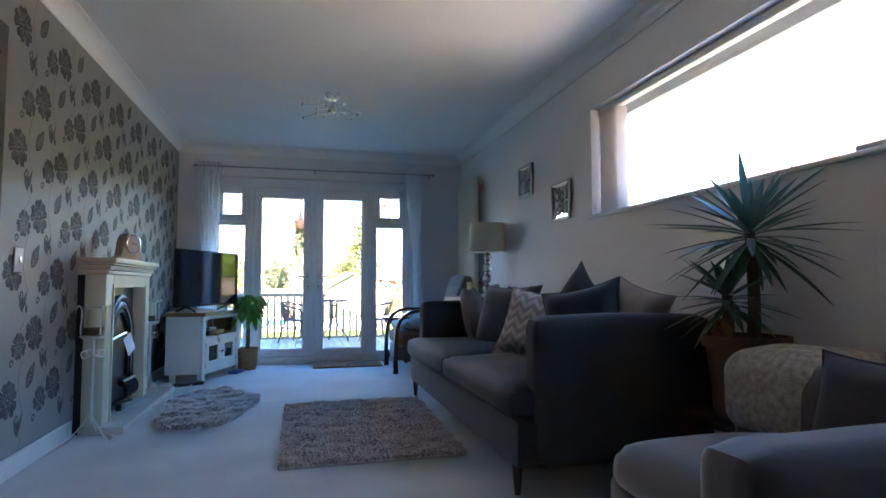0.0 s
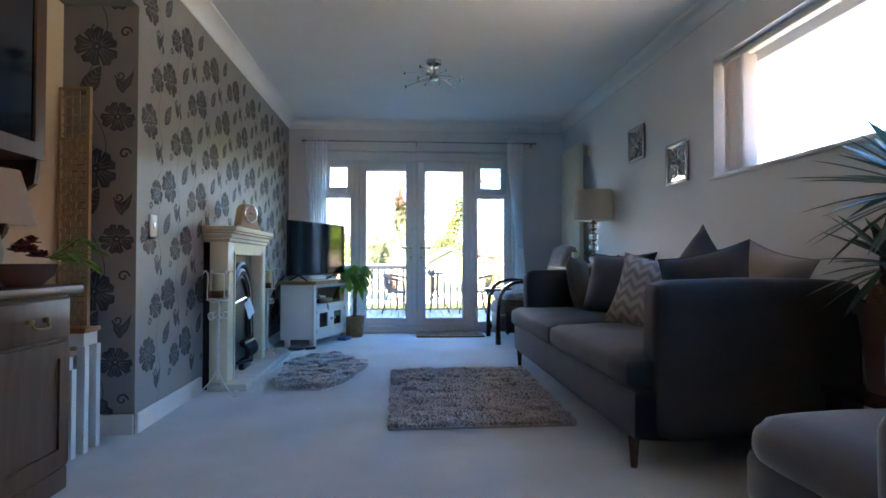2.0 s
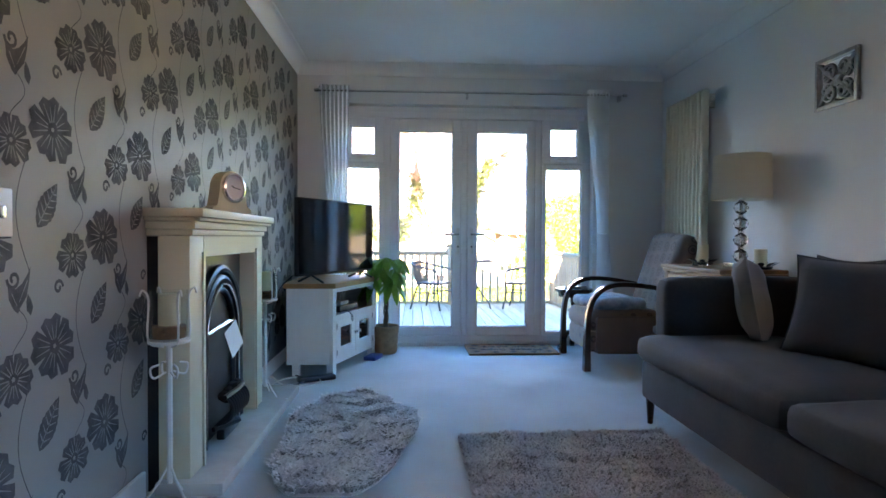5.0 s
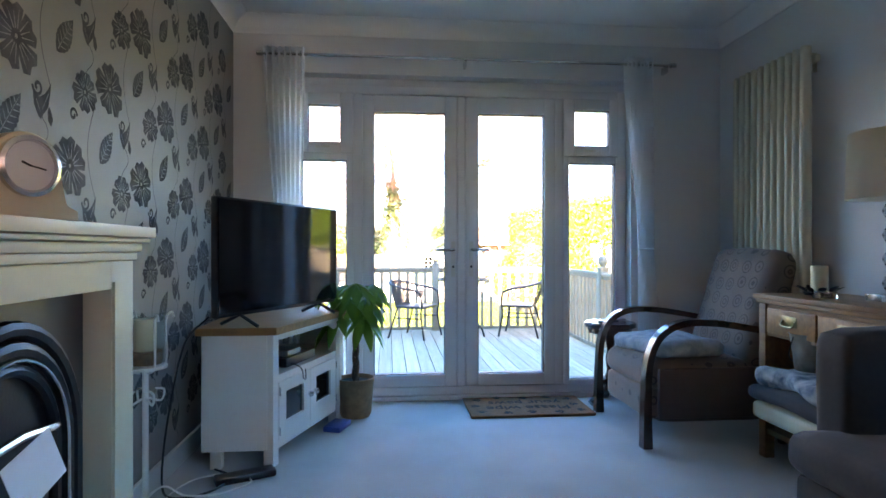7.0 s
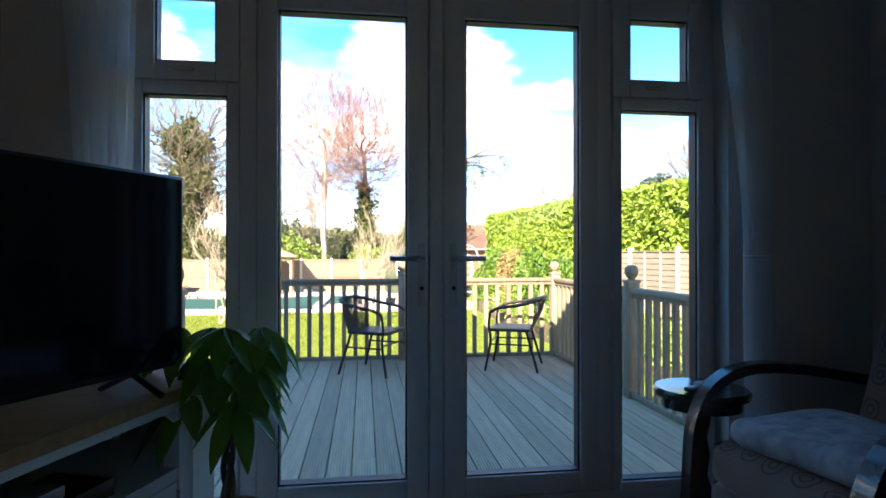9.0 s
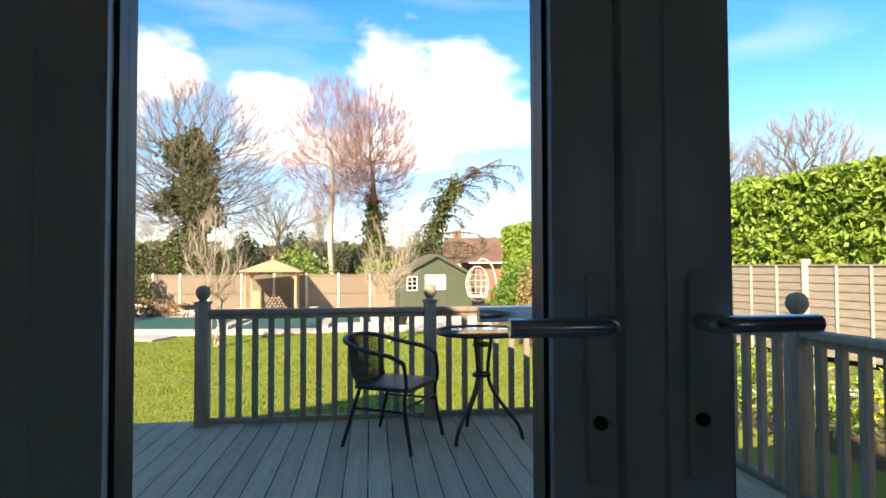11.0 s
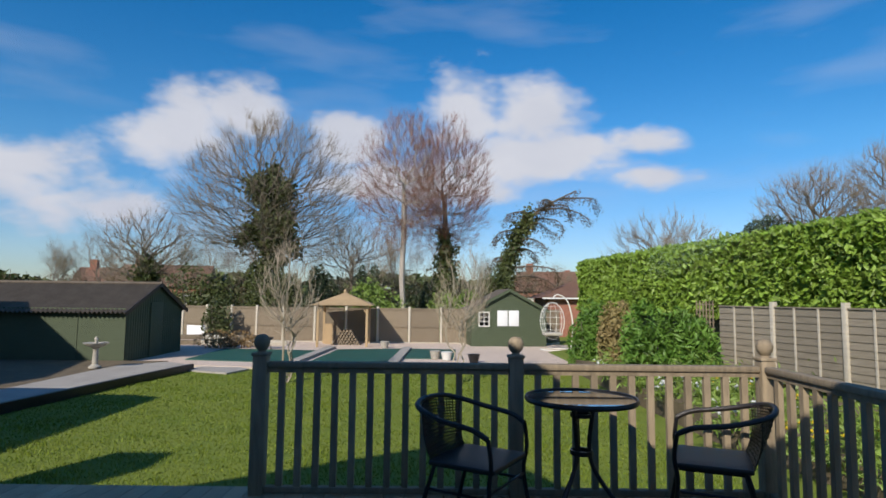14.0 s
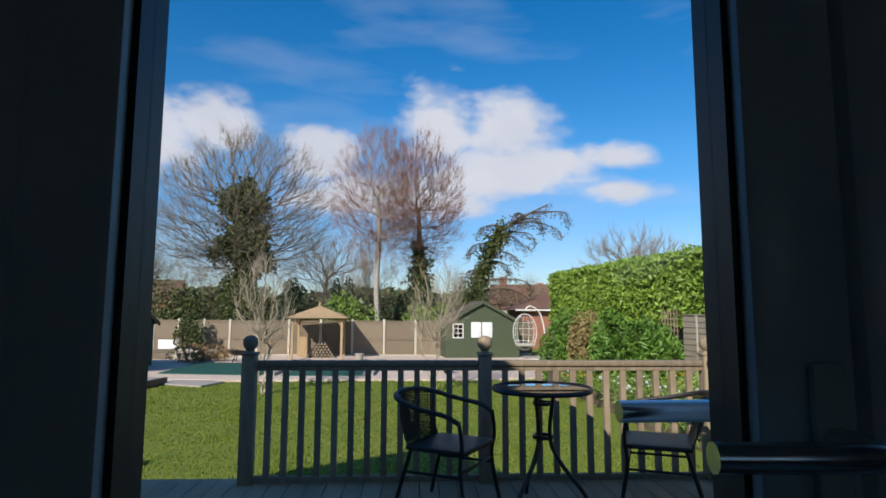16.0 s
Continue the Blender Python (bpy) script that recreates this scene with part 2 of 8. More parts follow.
M = dict(
    wall=material("painted_wall", (0.73, 0.72, 0.70), 0.75, vary=0.06, scale=1.5, fine=160, bump=0.08),
    cream=material("cream_wall", (0.66, 0.55, 0.36), 0.75, vary=0.1, scale=2, bump=0.08),
    ceiling=material("ceiling_paint", (0.84, 0.83, 0.80), 0.85, vary=0.05, scale=2, fine=120, bump=0.1),
    paper=material("wallpaper_ground", (0.29, 0.277, 0.25), 0.5, vary=0.12, scale=3, fine=220, bump=0.12, spec=0.5),
    print=material("wallpaper_print", (0.048, 0.049, 0.052), 0.7, vary=0.4, scale=14, fine=260, bump=0.1, spec=0.12, color2=(0.12, 0.12, 0.12)),
    vein=material("wallpaper_silver_line", (0.24, 0.235, 0.225), 0.4, vary=0.2, scale=40, bump=0.05),
    carpet=material("carpet", (0.45, 0.485, 0.465), 0.95, vary=0.26, scale=2.2, fine=420, bump=0.5, depth=0.006, sheen=0.3),
    upvc=material("white_upvc", (0.78, 0.79, 0.80), 0.28, vary=0.03, bump=0.0),
    gasket=material("rubber_gasket", (0.02, 0.02, 0.022), 0.5, bump=0),
    white=material("white_painted_wood", (0.74, 0.73, 0.68), 0.45, vary=0.06, scale=6, bump=0.06, stretch=(1, 1, 0.2)),
    ivory=material("ivory_painted_mdf", (0.66, 0.60, 0.43), 0.45, vary=0.05, scale=4, bump=0.04),
    marble=material("cream_marble", (0.62, 0.59, 0.52), 0.25, vary=0.15, scale=7, fine=30, bump=0.02),
    slate=material("dark_grey_panel", (0.06, 0.062, 0.06), 0.4, vary=0.2, scale=7, fine=40, bump=0.03),
    iron=material("black_cast_iron", (0.022, 0.022, 0.024), 0.38, metal=0.3, vary=0.3, bump=0.15),
    chrome=material("chrome", (0.68, 0.68, 0.68), 0.24, metal=1.0, vary=0.1, bump=0.02),
    brass=material("aged_brass", (0.32, 0.25, 0.13), 0.35, metal=1.0, vary=0.4, bump=0.1),
    oak=material("oak", (0.30, 0.145, 0.05), 0.5, color2=(0.19, 0.085, 0.03), scale=5, fine=55, stretch=(8, 1, 8), bump=0.12),
    oaky=material("oak_cross", (0.42, 0.19, 0.06), 0.5, color2=(0.24, 0.115, 0.04), scale=5, fine=55, stretch=(1, 8, 8), bump=0.12),
    pine=material("antique_pine", (0.115, 0.048, 0.018), 0.45, color2=(0.06, 0.024, 0.009), scale=4, fine=50, stretch=(8, 8, 1), bump=0.12),
    walnut=material("dark_bentwood", (0.075, 0.032, 0.02), 0.25, color2=(0.035, 0.015, 0.01), scale=5, fine=60, stretch=(3, 3, 3), bump=0.05, coat=0.5),
    velvet=material("grey_velvet", (0.012, 0.0118, 0.0115), 0.8, color2=(0.029, 0.028, 0.0265), scale=4, fine=60, bump=0.1, sheen=0.08),
    velvet_dark=material("charcoal_velvet", (0.018, 0.018, 0.023), 0.8, vary=0.35, scale=5, fine=60, bump=0.1, sheen=0.2),
    taupe=material("taupe_fabric", (0.22, 0.19, 0.175), 0.85, vary=0.2, scale=6, fine=300, bump=0.25, sheen=0.3),
    throw=material("woven_throw", (0.48, 0.45, 0.41), 0.9, vary=0.55, scale=45, fine=300, bump=0.4),
    tv=material("tv_screen", (0.006, 0.006, 0.008), 0.07, bump=0, vary=0, spec=0.6),
    plastic=material("black_plastic", (0.015, 0.015, 0.017), 0.3, bump=0.02),
    shade=sheer("lamp_shade_linen", (0.80, 0.75, 0.66), 0.0),
    radiator=material("cream_enamel", (0.66, 0.60, 0.46), 0.3, vary=0.04, bump=0.02),
    wicker=material("wicker_basket", (0.38, 0.21, 0.10), 0.7, vary=0.4, scale=20, fine=120, bump=0.4),
    soil=material("soil", (0.03, 0.02, 0.014), 0.95, vary=0.5, scale=30, bump=0.8),
    bark_in=material("plant_trunk", (0.14, 0.09, 0.055), 0.8, vary=0.4, scale=25, bump=0.5),
    coir=material("coir_mat", (0.38, 0.14, 0.055), 0.95, vary=0.35, scale=30, fine=350, bump=0.8, depth=0.01),
    ink=material("black_print", (0.03, 0.022, 0.018), 0.95, vary=0.3, bump=0.2),
    rug=material("taupe_rug_pile", (0.62, 0.54, 0.50), 0.95, color2=(0.46, 0.40, 0.37), scale=7, fine=40, bump=0.3, sheen=0.3, rand=0.14, island=True),
    fur=material("grey_fur", (0.85, 0.82, 0.80), 0.9, color2=(0.60, 0.57, 0.55), scale=9, fine=60, bump=0.2, sheen=0.4, rand=0.22, island=True),
    paperw=material("white_paper", (0.75, 0.76, 0.78), 0.7, vary=0.03, bump=0.02),
    candle=material("cream_candle_wax", (0.70, 0.62, 0.42), 0.4, vary=0.08, bump=0.03),
    blue=material("blue_plastic", (0.02, 0.10, 0.38), 0.35, bump=0.02),
    red=material("red_flower", (0.16, 0.015, 0.015), 0.6, vary=0.5, bump=0.1),
    pebbles=material("potpourri", (0.30, 0.16, 0.08), 0.8, vary=0.6, scale=60, bump=0.5),
    silver=material("silver_frame", (0.42, 0.42, 0.43), 0.35, metal=0.6, vary=0.25, scale=30, bump=0.15),
    mirror=material("mirror", (0.85, 0.85, 0.87), 0.03, metal=1.0, vary=0, bump=0),
    terracotta=material("terracotta_pot", (0.12, 0.06, 0.04), 0.7, vary=0.25, bump=0.1),
    glass=glass("clear_glass"),
    curtain=sheer("white_voile", (0.96, 0.97, 0.98), 0.14),
    blind=sheer("cream_blind_fabric", (0.74, 0.70, 0.66), 0.02),
    leaf_in=leafy("money_tree_leaf", (0.17, 0.36, 0.05), (0.10, 0.24, 0.03), 0.4, 0.45),
    yucca=leafy("yucca_leaf", (0.10, 0.19, 0.14), (0.06, 0.12, 0.09), 0.3, 0.3),
    # outdoors
    deck=material("weathered_decking", (0.58, 0.42, 0.26), 0.8, color2=(0.38, 0.31, 0.21), scale=3, fine=50, stretch=(9, 1, 9), bump=0.3, rand=0.16),
    rail=material("weathered_timber", (0.36, 0.285, 0.19), 0.8, color2=(0.21, 0.165, 0.11), scale=5, fine=60, stretch=(6, 6, 1), bump=0.25, rand=0.15),
    lawn=material("lawn", (0.11, 0.165, 0.013), 0.9, color2=(0.165, 0.205, 0.022), scale=1.6, fine=30, bump=0.6, depth=0.03),
    grass=leafy("grass_blades", (0.155, 0.225, 0.016), (0.21, 0.265, 0.03), 0.6, 0.35, 1.2),
    earth=material("bare_earth", (0.19, 0.145, 0.09), 0.95, vary=0.4, scale=4, bump=0.7, depth=0.03),
    gravel=material("pale_gravel", (0.74, 0.60, 0.50), 0.9, vary=0.35, scale=8, fine=60, bump=0.7, depth=0.02),
    paving=material("concrete_paving", (0.42, 0.39, 0.35), 0.85, vary=0.25, scale=2, bump=0.2),
    poolcover=material("green_pool_cover", (0.012, 0.10, 0.075), 0.6, vary=0.3, scale=2, bump=0.25),
    fence=material("fence_timber", (0.25, 0.20, 0.14), 0.85, color2=(0.16, 0.125, 0.085), scale=4, fine=40, stretch=(1, 1, 5), bump=0.3, rand=0.15),
    fencer=material("grey_fence_timber", (0.29, 0.25, 0.19), 0.85, color2=(0.19, 0.165, 0.125), scale=4, fine=40, stretch=(1, 1, 5), bump=0.3, rand=0.15),
    concrete=material("concrete_post", (0.55, 0.50, 0.41), 0.85, vary=0.2, scale=4, bump=0.2),
    shedgreen=material("green_painted_boards", (0.075, 0.10, 0.055), 0.75, vary=0.25, scale=3, stretch=(1, 1, 4), bump=0.15),
    sheddark=material("mid_green_boards", (0.10, 0.135, 0.10), 0.75, vary=0.25, scale=3, bump=0.15),
    shedroof=material("corrugated_roof", (0.15, 0.12, 0.09), 0.85, vary=0.35, scale=3, bump=0.2),
    felt=material("roof_felt", (0.13, 0.105, 0.08), 0.9, vary=0.25, scale=4, bump=0.3),
    yellowwood=material("gazebo_timber", (0.44, 0.31, 0.17), 0.7, vary=0.2, scale=5, bump=0.15, rand=0.1),
    brick=material("red_brickwork", (0.36, 0.15, 0.10), 0.85, vary=0.3, scale=5, fine=40, bump=0.3),
    rooftile=material("brown_roof_tiles", (0.20, 0.105, 0.07), 0.85, vary=0.35, scale=3, bump=0.3),
    rattan=material("black_rattan", (0.025, 0.02, 0.018), 0.4, vary=0.3, scale=60, bump=0.3),
    steel=material("dark_steel_tube", (0.03, 0.03, 0.034), 0.32, metal=0.5, bump=0.02),
    bark=material("grey_bark", (0.17, 0.14, 0.11), 0.9, vary=0.4, scale=6, bump=0.5),
    birchbark=material("birch_bark", (0.48, 0.42, 0.36), 0.8, vary=0.4, scale=5, stretch=(1, 1, 3), bump=0.2),
    twig_red=material("birch_twigs", (0.30, 0.13, 0.085), 0.9, vary=0.3, scale=3, bump=0),
    twig=material("bare_twigs", (0.29, 0.235, 0.175), 0.9, vary=0.3, scale=3, bump=0),
    twig_pale=material("pale_young_twigs", (0.42, 0.35, 0.26), 0.85, vary=0.25, scale=3, bump=0),
    palebark=material("pale_young_bark", (0.40, 0.34, 0.26), 0.85, vary=0.3, scale=8, bump=0.3),
    ivy=leafy("ivy_leaves", (0.05, 0.07, 0.02), (0.10, 0.12, 0.035), 0.5, 0.15, 0.8),
    laurel=leafy("laurel_leaves", (0.17, 0.29, 0.03), (0.25, 0.37, 0.06), 0.5, 0.25, 1.5),
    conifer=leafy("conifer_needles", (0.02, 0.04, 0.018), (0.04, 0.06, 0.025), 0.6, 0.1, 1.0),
    shrub=leafy("shrub_leaves", (0.17, 0.31, 0.05), (0.09, 0.20, 0.03), 0.5, 0.3, 2.0),
    russet=leafy("russet_leaves", (0.34, 0.25, 0.12), (0.26, 0.22, 0.08), 0.7, 0.25, 2.0),
    needles=leafy("larch_needles", (0.075, 0.06, 0.03), (0.13, 0.085, 0.045), 0.7, 0.1, 1.2),
    scrub=leafy("winter_scrub", (0.15, 0.11, 0.065), (0.085, 0.075, 0.04), 0.85, 0.1, 0.5),
    bush=leafy("bush_leaves", (0.16, 0.26, 0.04), (0.24, 0.34, 0.07), 0.5, 0.25, 1.5),
    brownbush=leafy("dry_foliage", (0.30, 0.19, 0.08), (0.19, 0.125, 0.055), 0.7, 0.2, 1.5),
    yellow=material("yellow_petals", (0.75, 0.55, 0.02), 0.6, bump=0),
    stone=material("pale_stone", (0.46, 0.43, 0.37), 0.8, vary=0.3, scale=10, bump=0.3),
    # warm cream of the added bungalow, chosen for the light it throws indoors
    render_wall=material("house_wall", (0.58, 0.53, 0.44), 0.85, vary=0.15, scale=3, bump=0.3),
)

# ---- mesh helpers ----
def finish(bm, name, mat, parent=None, label="", smooth=False):
    me = bpy.data.meshes.new(name)
    bm.to_mesh(me)
    bm.free()
    me.materials.append(M[mat] if isinstance(mat, str) else mat)
    if smooth:
        me.polygons.foreach_set("use_smooth", [True] * len(me.polygons))
        me.set_sharp_from_angle(angle=radians(40))
    ob = new(name, me)
    ob.parent = parent
    return tagged(ob, label)

def part(name, bm, mat, parent, label="", smooth=True):
    return finish(bm, name, mat, parent, label, smooth)

def structure(name, bm, mat, parent=None, smooth=False):
    return tagged(finish(bm, name, mat, parent, "", smooth), kind="structure")

def thing(name, label, category, at=(0, 0, 0), rz=0.0, group=""):
    ob = new(name)
    ob.empty_display_size = 0.1
    ob.matrix_basis = pose(*at, 0, 0, rz)
    return tagged(ob, label, category, group)

def solo(name, bm, mat, label, category, at=(0, 0, 0), rz=0.0, group="", smooth=True, kind=""):
    ob = finish(bm, name, mat, None, "", smooth)
    ob.matrix_basis = pose(*at, 0, 0, rz)
    return tagged(ob, label, category, group, kind)

def B():
    return bmesh.new()

def merge(bm, other, m=None):
    if m is not None:
        bmesh.ops.transform(other, matrix=m, verts=other.verts)
    me = bpy.data.meshes.new("tmp")
    other.to_mesh(me)
    other.free()
    bm.from_mesh(me)
    bpy.data.meshes.remove(me)
    return bm

def box(bm, x0, x1, y0, y1, z0, z1, bev=0.0, seg=2, m=None):
    o = bmesh.new() if (bev or m is not None) else bm
    vs = [o.verts.new((x, y, z)) for x in (x0, x1) for y in (y0, y1) for z in (z0, z1)]
    for f in ((0, 1, 3, 2), (4, 6, 7, 5), (0, 4, 5, 1), (2, 3, 7, 6), (0, 2, 6, 4), (1, 5, 7, 3)):
        o.faces.new([vs[i] for i in f])
    if bev:
        bmesh.ops.bevel(o, geom=o.edges[:], offset=bev, segments=seg, profile=0.5, affect="EDGES")
    return merge(bm, o, m) if o is not bm else bm

def tube(bm, pts, r, n=8, r1=None, cap=True):
    """A swept round bar through pts; radius from r to r1, or a list."""
    pts = [Vector(p) for p in pts]
    k = len(pts)
    rs = list(r) if isinstance(r, (list, tuple)) else [r + ((r1 if r1 is not None else r) - r) * i / max(1, k - 1) for i in range(k)]
    rings, side = [], None
    for i, p in enumerate(pts):
        d = (pts[min(i + 1, k - 1)] - pts[max(i - 1, 0)]).normalized()
        if side is None:
            side = d.orthogonal().normalized()
        side = (side - d * side.dot(d))
        side = side.normalized() if side.length > 1e-6 else d.orthogonal().normalized()
        up = d.cross(side)
        rings.append([bm.verts.new(p + (side * math.cos(a) + up * math.sin(a)) * rs[i]) for a in (2 * math.pi * j / n for j in range(n))])
    for a, b in zip(rings, rings[1:]):
        for j in range(n):
            bm.faces.new((a[j], a[(j + 1) % n], b[(j + 1) % n], b[j]))
    if cap and n > 2:
        bm.faces.new(rings[0][::-1]), bm.faces.new(rings[-1])
    return bm

def lathe(bm, profile, n=20, center=(0, 0, 0)):
    cx, cy, cz = center
    rings = []
    for r, z in profile:
        rings.append([bm.verts.new((cx + max(r, 1e-4) * math.cos(2 * math.pi * j / n), cy + max(r, 1e-4) * math.sin(2 * math.pi * j / n), cz + z)) for j in range(n)])
    for a, b in zip(rings, rings[1:]):
        for j in range(n):
            bm.faces.new((a[j], a[(j + 1) % n], b[(j + 1) % n], b[j]))
    (ra, za), (rb, zb) = profile[0], profile[-1]
    if ra > 0.04 and rb > 0.04 and abs(ra - rb) < 0.02 and abs(za - zb) < 0.03:
        for j in range(n):
            bm.faces.new((rings[-1][j], rings[-1][(j + 1) % n], rings[0][(j + 1) % n], rings[0][j]))
        return bm
    if ra < 0.1:
        bm.faces.new(rings[0][::-1])
    if rb < 0.04:
        bm.faces.new(rings[-1])
    return bm

def pillow(bm, w, h, d, m=None, n=12, pinch=0.12, puff=0.55):
    """A stuffed cushion with pointed corners, w x h, d thick, in its own x-z plane."""
    o = bmesh.new()
    for s in (-1, 1):
        g = []
        for i in range(n + 1):
            row = []
            for j in range(n + 1):
                u, v = 2 * i / n - 1, 2 * j / n - 1
                t = max(0.0, (1 - u ** 4) * (1 - v ** 4)) ** puff
                x = u * w / 2 * (1 - pinch * (1 - abs(u)) * 0 - pinch * (1 - v * v) * abs(u))
                z = v * h / 2 * (1 - pinch * (1 - u * u) * abs(v))
                y = s * d / 2 * t + 0.012 * noise.noise(Vector((u * 2, v * 2, s + w))) * t
                row.append(o.verts.new((x, y, z)))
            g.append(row)
        for i in range(n):
            for j in range(n):
                q = (g[i][j], g[i + 1][j], g[i + 1][j + 1], g[i][j + 1])
                o.faces.new(q if s < 0 else q[::-1])
    bmesh.ops.remove_doubles(o, verts=o.verts, dist=0.0005)
    return merge(bm, o, m)

def softbox(bm, x0, x1, y0, y1, z0, z1, r=0.05, n=8, crown=0.0, wob=0.0, seed=0.0):
    """An upholstered block with rounded edges and a domed top."""
    cx, cy, cz = (x0 + x1) / 2, (y0 + y1) / 2, (z0 + z1) / 2
    hx, hy, hz = (x1 - x0) / 2, (y1 - y0) / 2, (z1 - z0) / 2
    o = bmesh.new()
    bmesh.ops.create_cube(o, size=2)
    bmesh.ops.subdivide_edges(o, edges=o.edges[:], cuts=n, use_grid_fill=True)
    for v in o.verts:
        p = v.co
        q = Vector((p.x * hx, p.y * hy, p.z * hz))
        for k, h in enumerate((hx, hy, hz)):
            f = abs(p[k])
            q[k] = math.copysign(h - r + r * min(1, 1), p[k]) * 1.0 if f > 0.999 else q[k]
        c = Vector([max(-h + r, min(h - r, q[k])) for k, h in enumerate((hx, hy, hz))])
        d = q - c
        q = c + d.normalized() * r if d.length > 1e-6 else q
        if crown and p.z > 0:
            q.z += crown * (1 - p.x ** 2) * (1 - p.y ** 2) * p.z
        if wob:
            q += Vector((noise.noise(q * 5 + Vector((seed, 0, 0))), noise.noise(q * 5 + Vector((seed, 7, 0))), noise.noise(q * 5 + Vector((seed, 0, 9))))) * wob
        v.co = q + Vector((cx, cy, cz))
    return merge(bm, o)

def beam(bm, a, b, w, h):
    """A square bar from a to b."""
    a, b = Vector(a), Vector(b)
    d = (b - a).normalized()
    s = d.cross(Vector((0, 0, 1)))
    s = s.normalized() if s.length > 1e-3 else Vector((1, 0, 0))
    u = s.cross(d)
    vs = [bm.verts.new(p + s * w / 2 * i + u * h / 2 * j) for p in (a, b) for i, j in ((-1, -1), (1, -1), (1, 1), (-1, 1))]
    for f in ((0, 1, 2, 3), (7, 6, 5, 4), (0, 4, 5, 1), (1, 5, 6, 2), (2, 6, 7, 3), (3, 7, 4, 0)):
        bm.faces.new([vs[i] for i in f])
    return bm

def prism(bm, poly, z0, z1):
    a, b = [bm.verts.new((x, y, z0)) for x, y in poly], [bm.verts.new((x, y, z1)) for x, y in poly]
    n = len(poly)
    bm.faces.new(a[::-1]), bm.faces.new(b)
    for i in range(n):
        bm.faces.new((a[i], a[(i + 1) % n], b[(i + 1) % n], b[i]))
    return bm

def bezier(pts, n=12):
    """A smooth line through pts."""
    p = [Vector(q) for q in pts]
    p = [p[0] * 2 - p[1]] + p + [p[-1] * 2 - p[-2]]
    res = []
    for i in range(1, len(p) - 2):
        for k in range(n):
            t = k / n
            a, b, c, d = p[i - 1], p[i], p[i + 1], p[i + 2]
            res.append(0.5 * ((2 * b) + (c - a) * t + (2 * a - 5 * b + 4 * c - d) * t * t + (3 * b - a - 3 * c + d) * t ** 3))
    return res + [p[-2]]

# ---- the room ----
W = 3.28          # room width
YB = -8.6         # wall behind
YF = -0.12        # inner face of the garden wall
YC = -3.98        # front corner of the chimney breast
XA = -0.36        # alcove side wall
CEIL = 2.5

structure("floor", box(B(), XA - 0.3, W, YB, 0.0, -0.2, 0.0), "carpet")
b = box(B(), XA - 0.3, W + 0.3, YB - 0.3, 0.16, CEIL, CEIL + 0.12)
structure("ceiling", b, "ceiling")
# garden wall with its opening
structure("wall_garden", box(B(), -0.6, 0.33, YF, 0.16, -0.2, CEIL), "wall")
structure("wall_garden", box(B(), 2.64, W + 0.3, YF, 0.16, -0.2, CEIL), "wall")
structure("wall_garden", box(B(), 0.33, 2.64, YF, 0.16, 2.163, CEIL), "wall")
structure("threshold", box(B(), 0.33, 2.64, 0.001, 0.16, -0.2, -0.001), "wall")
# window wall
WY0, WY1, WZ0, WZ1 = -6.75, -3.46, 1.385, 2.125
b = box(B(), W, W + 0.3, WY1, YF, -0.2, CEIL)
box(b, W, W + 0.3, YB, WY0, -0.2, CEIL)
box(b, W, W + 0.3, WY0, WY1, -0.2, WZ0)
box(b, W, W + 0.3, WY0, WY1, WZ1, CEIL)
structure("wall_window", b, "wall")
structure("wall_back", box(B(), XA - 0.3, W + 0.3, YB - 0.3, YB, -0.2, CEIL), "wall")
structure("wall_alcove", box(B(), XA - 0.3, XA, YB, YC, -0.2, CEIL), "cream")
breast = structure("wall_chimney", box(B(), -0.6, 0.0, YC, YF, -0.2, CEIL), "paper")
structure("bulkhead", box(B(), XA, 0.0, YB, YC - 0.001, 2.13, CEIL), "paper")

def cornice(bm, p0, p1, inward):
    """A coved cornice between wall and ceiling from p0 to p1."""
    n = 8
    prof = [(0.0, 2.405), (0.006, 2.405)] + [(0.105 - 0.095 * math.cos(a), 2.41 + 0.082 * math.sin(a)) for a in (math.pi / 2 * i / n for i in range(n + 1))] + [(0.112, 2.499), (0.0, 2.499)]
    rows = [[bm.verts.new((p[0] + inward[0] * o, p[1] + inward[1] * o, z)) for o, z in prof] for p in (p0, p1)]
    for i in range(len(prof)):
        j = (i + 1) % len(prof)
        bm.faces.new((rows[0][i], rows[0][j], rows[1][j], rows[1][i]))
for nm, p0, p1, inw in (("cornice_left", (0.001, YB), (0.001, YF), (1, 0)), ("cornice_garden", (0, YF - 0.001), (W, YF - 0.001), (0, -1)), ("cornice_right", (W - 0.001, YB), (W - 0.001, YF), (-1, 0)), ("cornice_back", (0, YB + 0.001), (W, YB + 0.001), (0, 1))):
    b = B()
    cornice(b, p0, p1, inw)
    bmesh.ops.recalc_face_normals(b, faces=b.faces[:])
    structure(nm, b, "ceiling", smooth=True)
def skirting(nm, x0, x1, y0, y1):
    structure(nm, box(B(), x0, x1, y0, y1, 0.0, 0.1, 0.005), "white")
skirting("baseboard", 0.001, 0.018, YC, -3.06)
skirting("baseboard", 0.001, 0.018, -1.98, YF)
skirting("baseboard", XA + 0.001, -0.001, YC - 0.018, YC - 0.001)
skirting("baseboard", 0.018, 0.33, YF - 0.018, YF - 0.001)
skirting("baseboard", 2.64, W, YF - 0.018, YF - 0.001)
skirting("baseboard", W - 0.018, W - 0.001, YB, YF - 0.019)

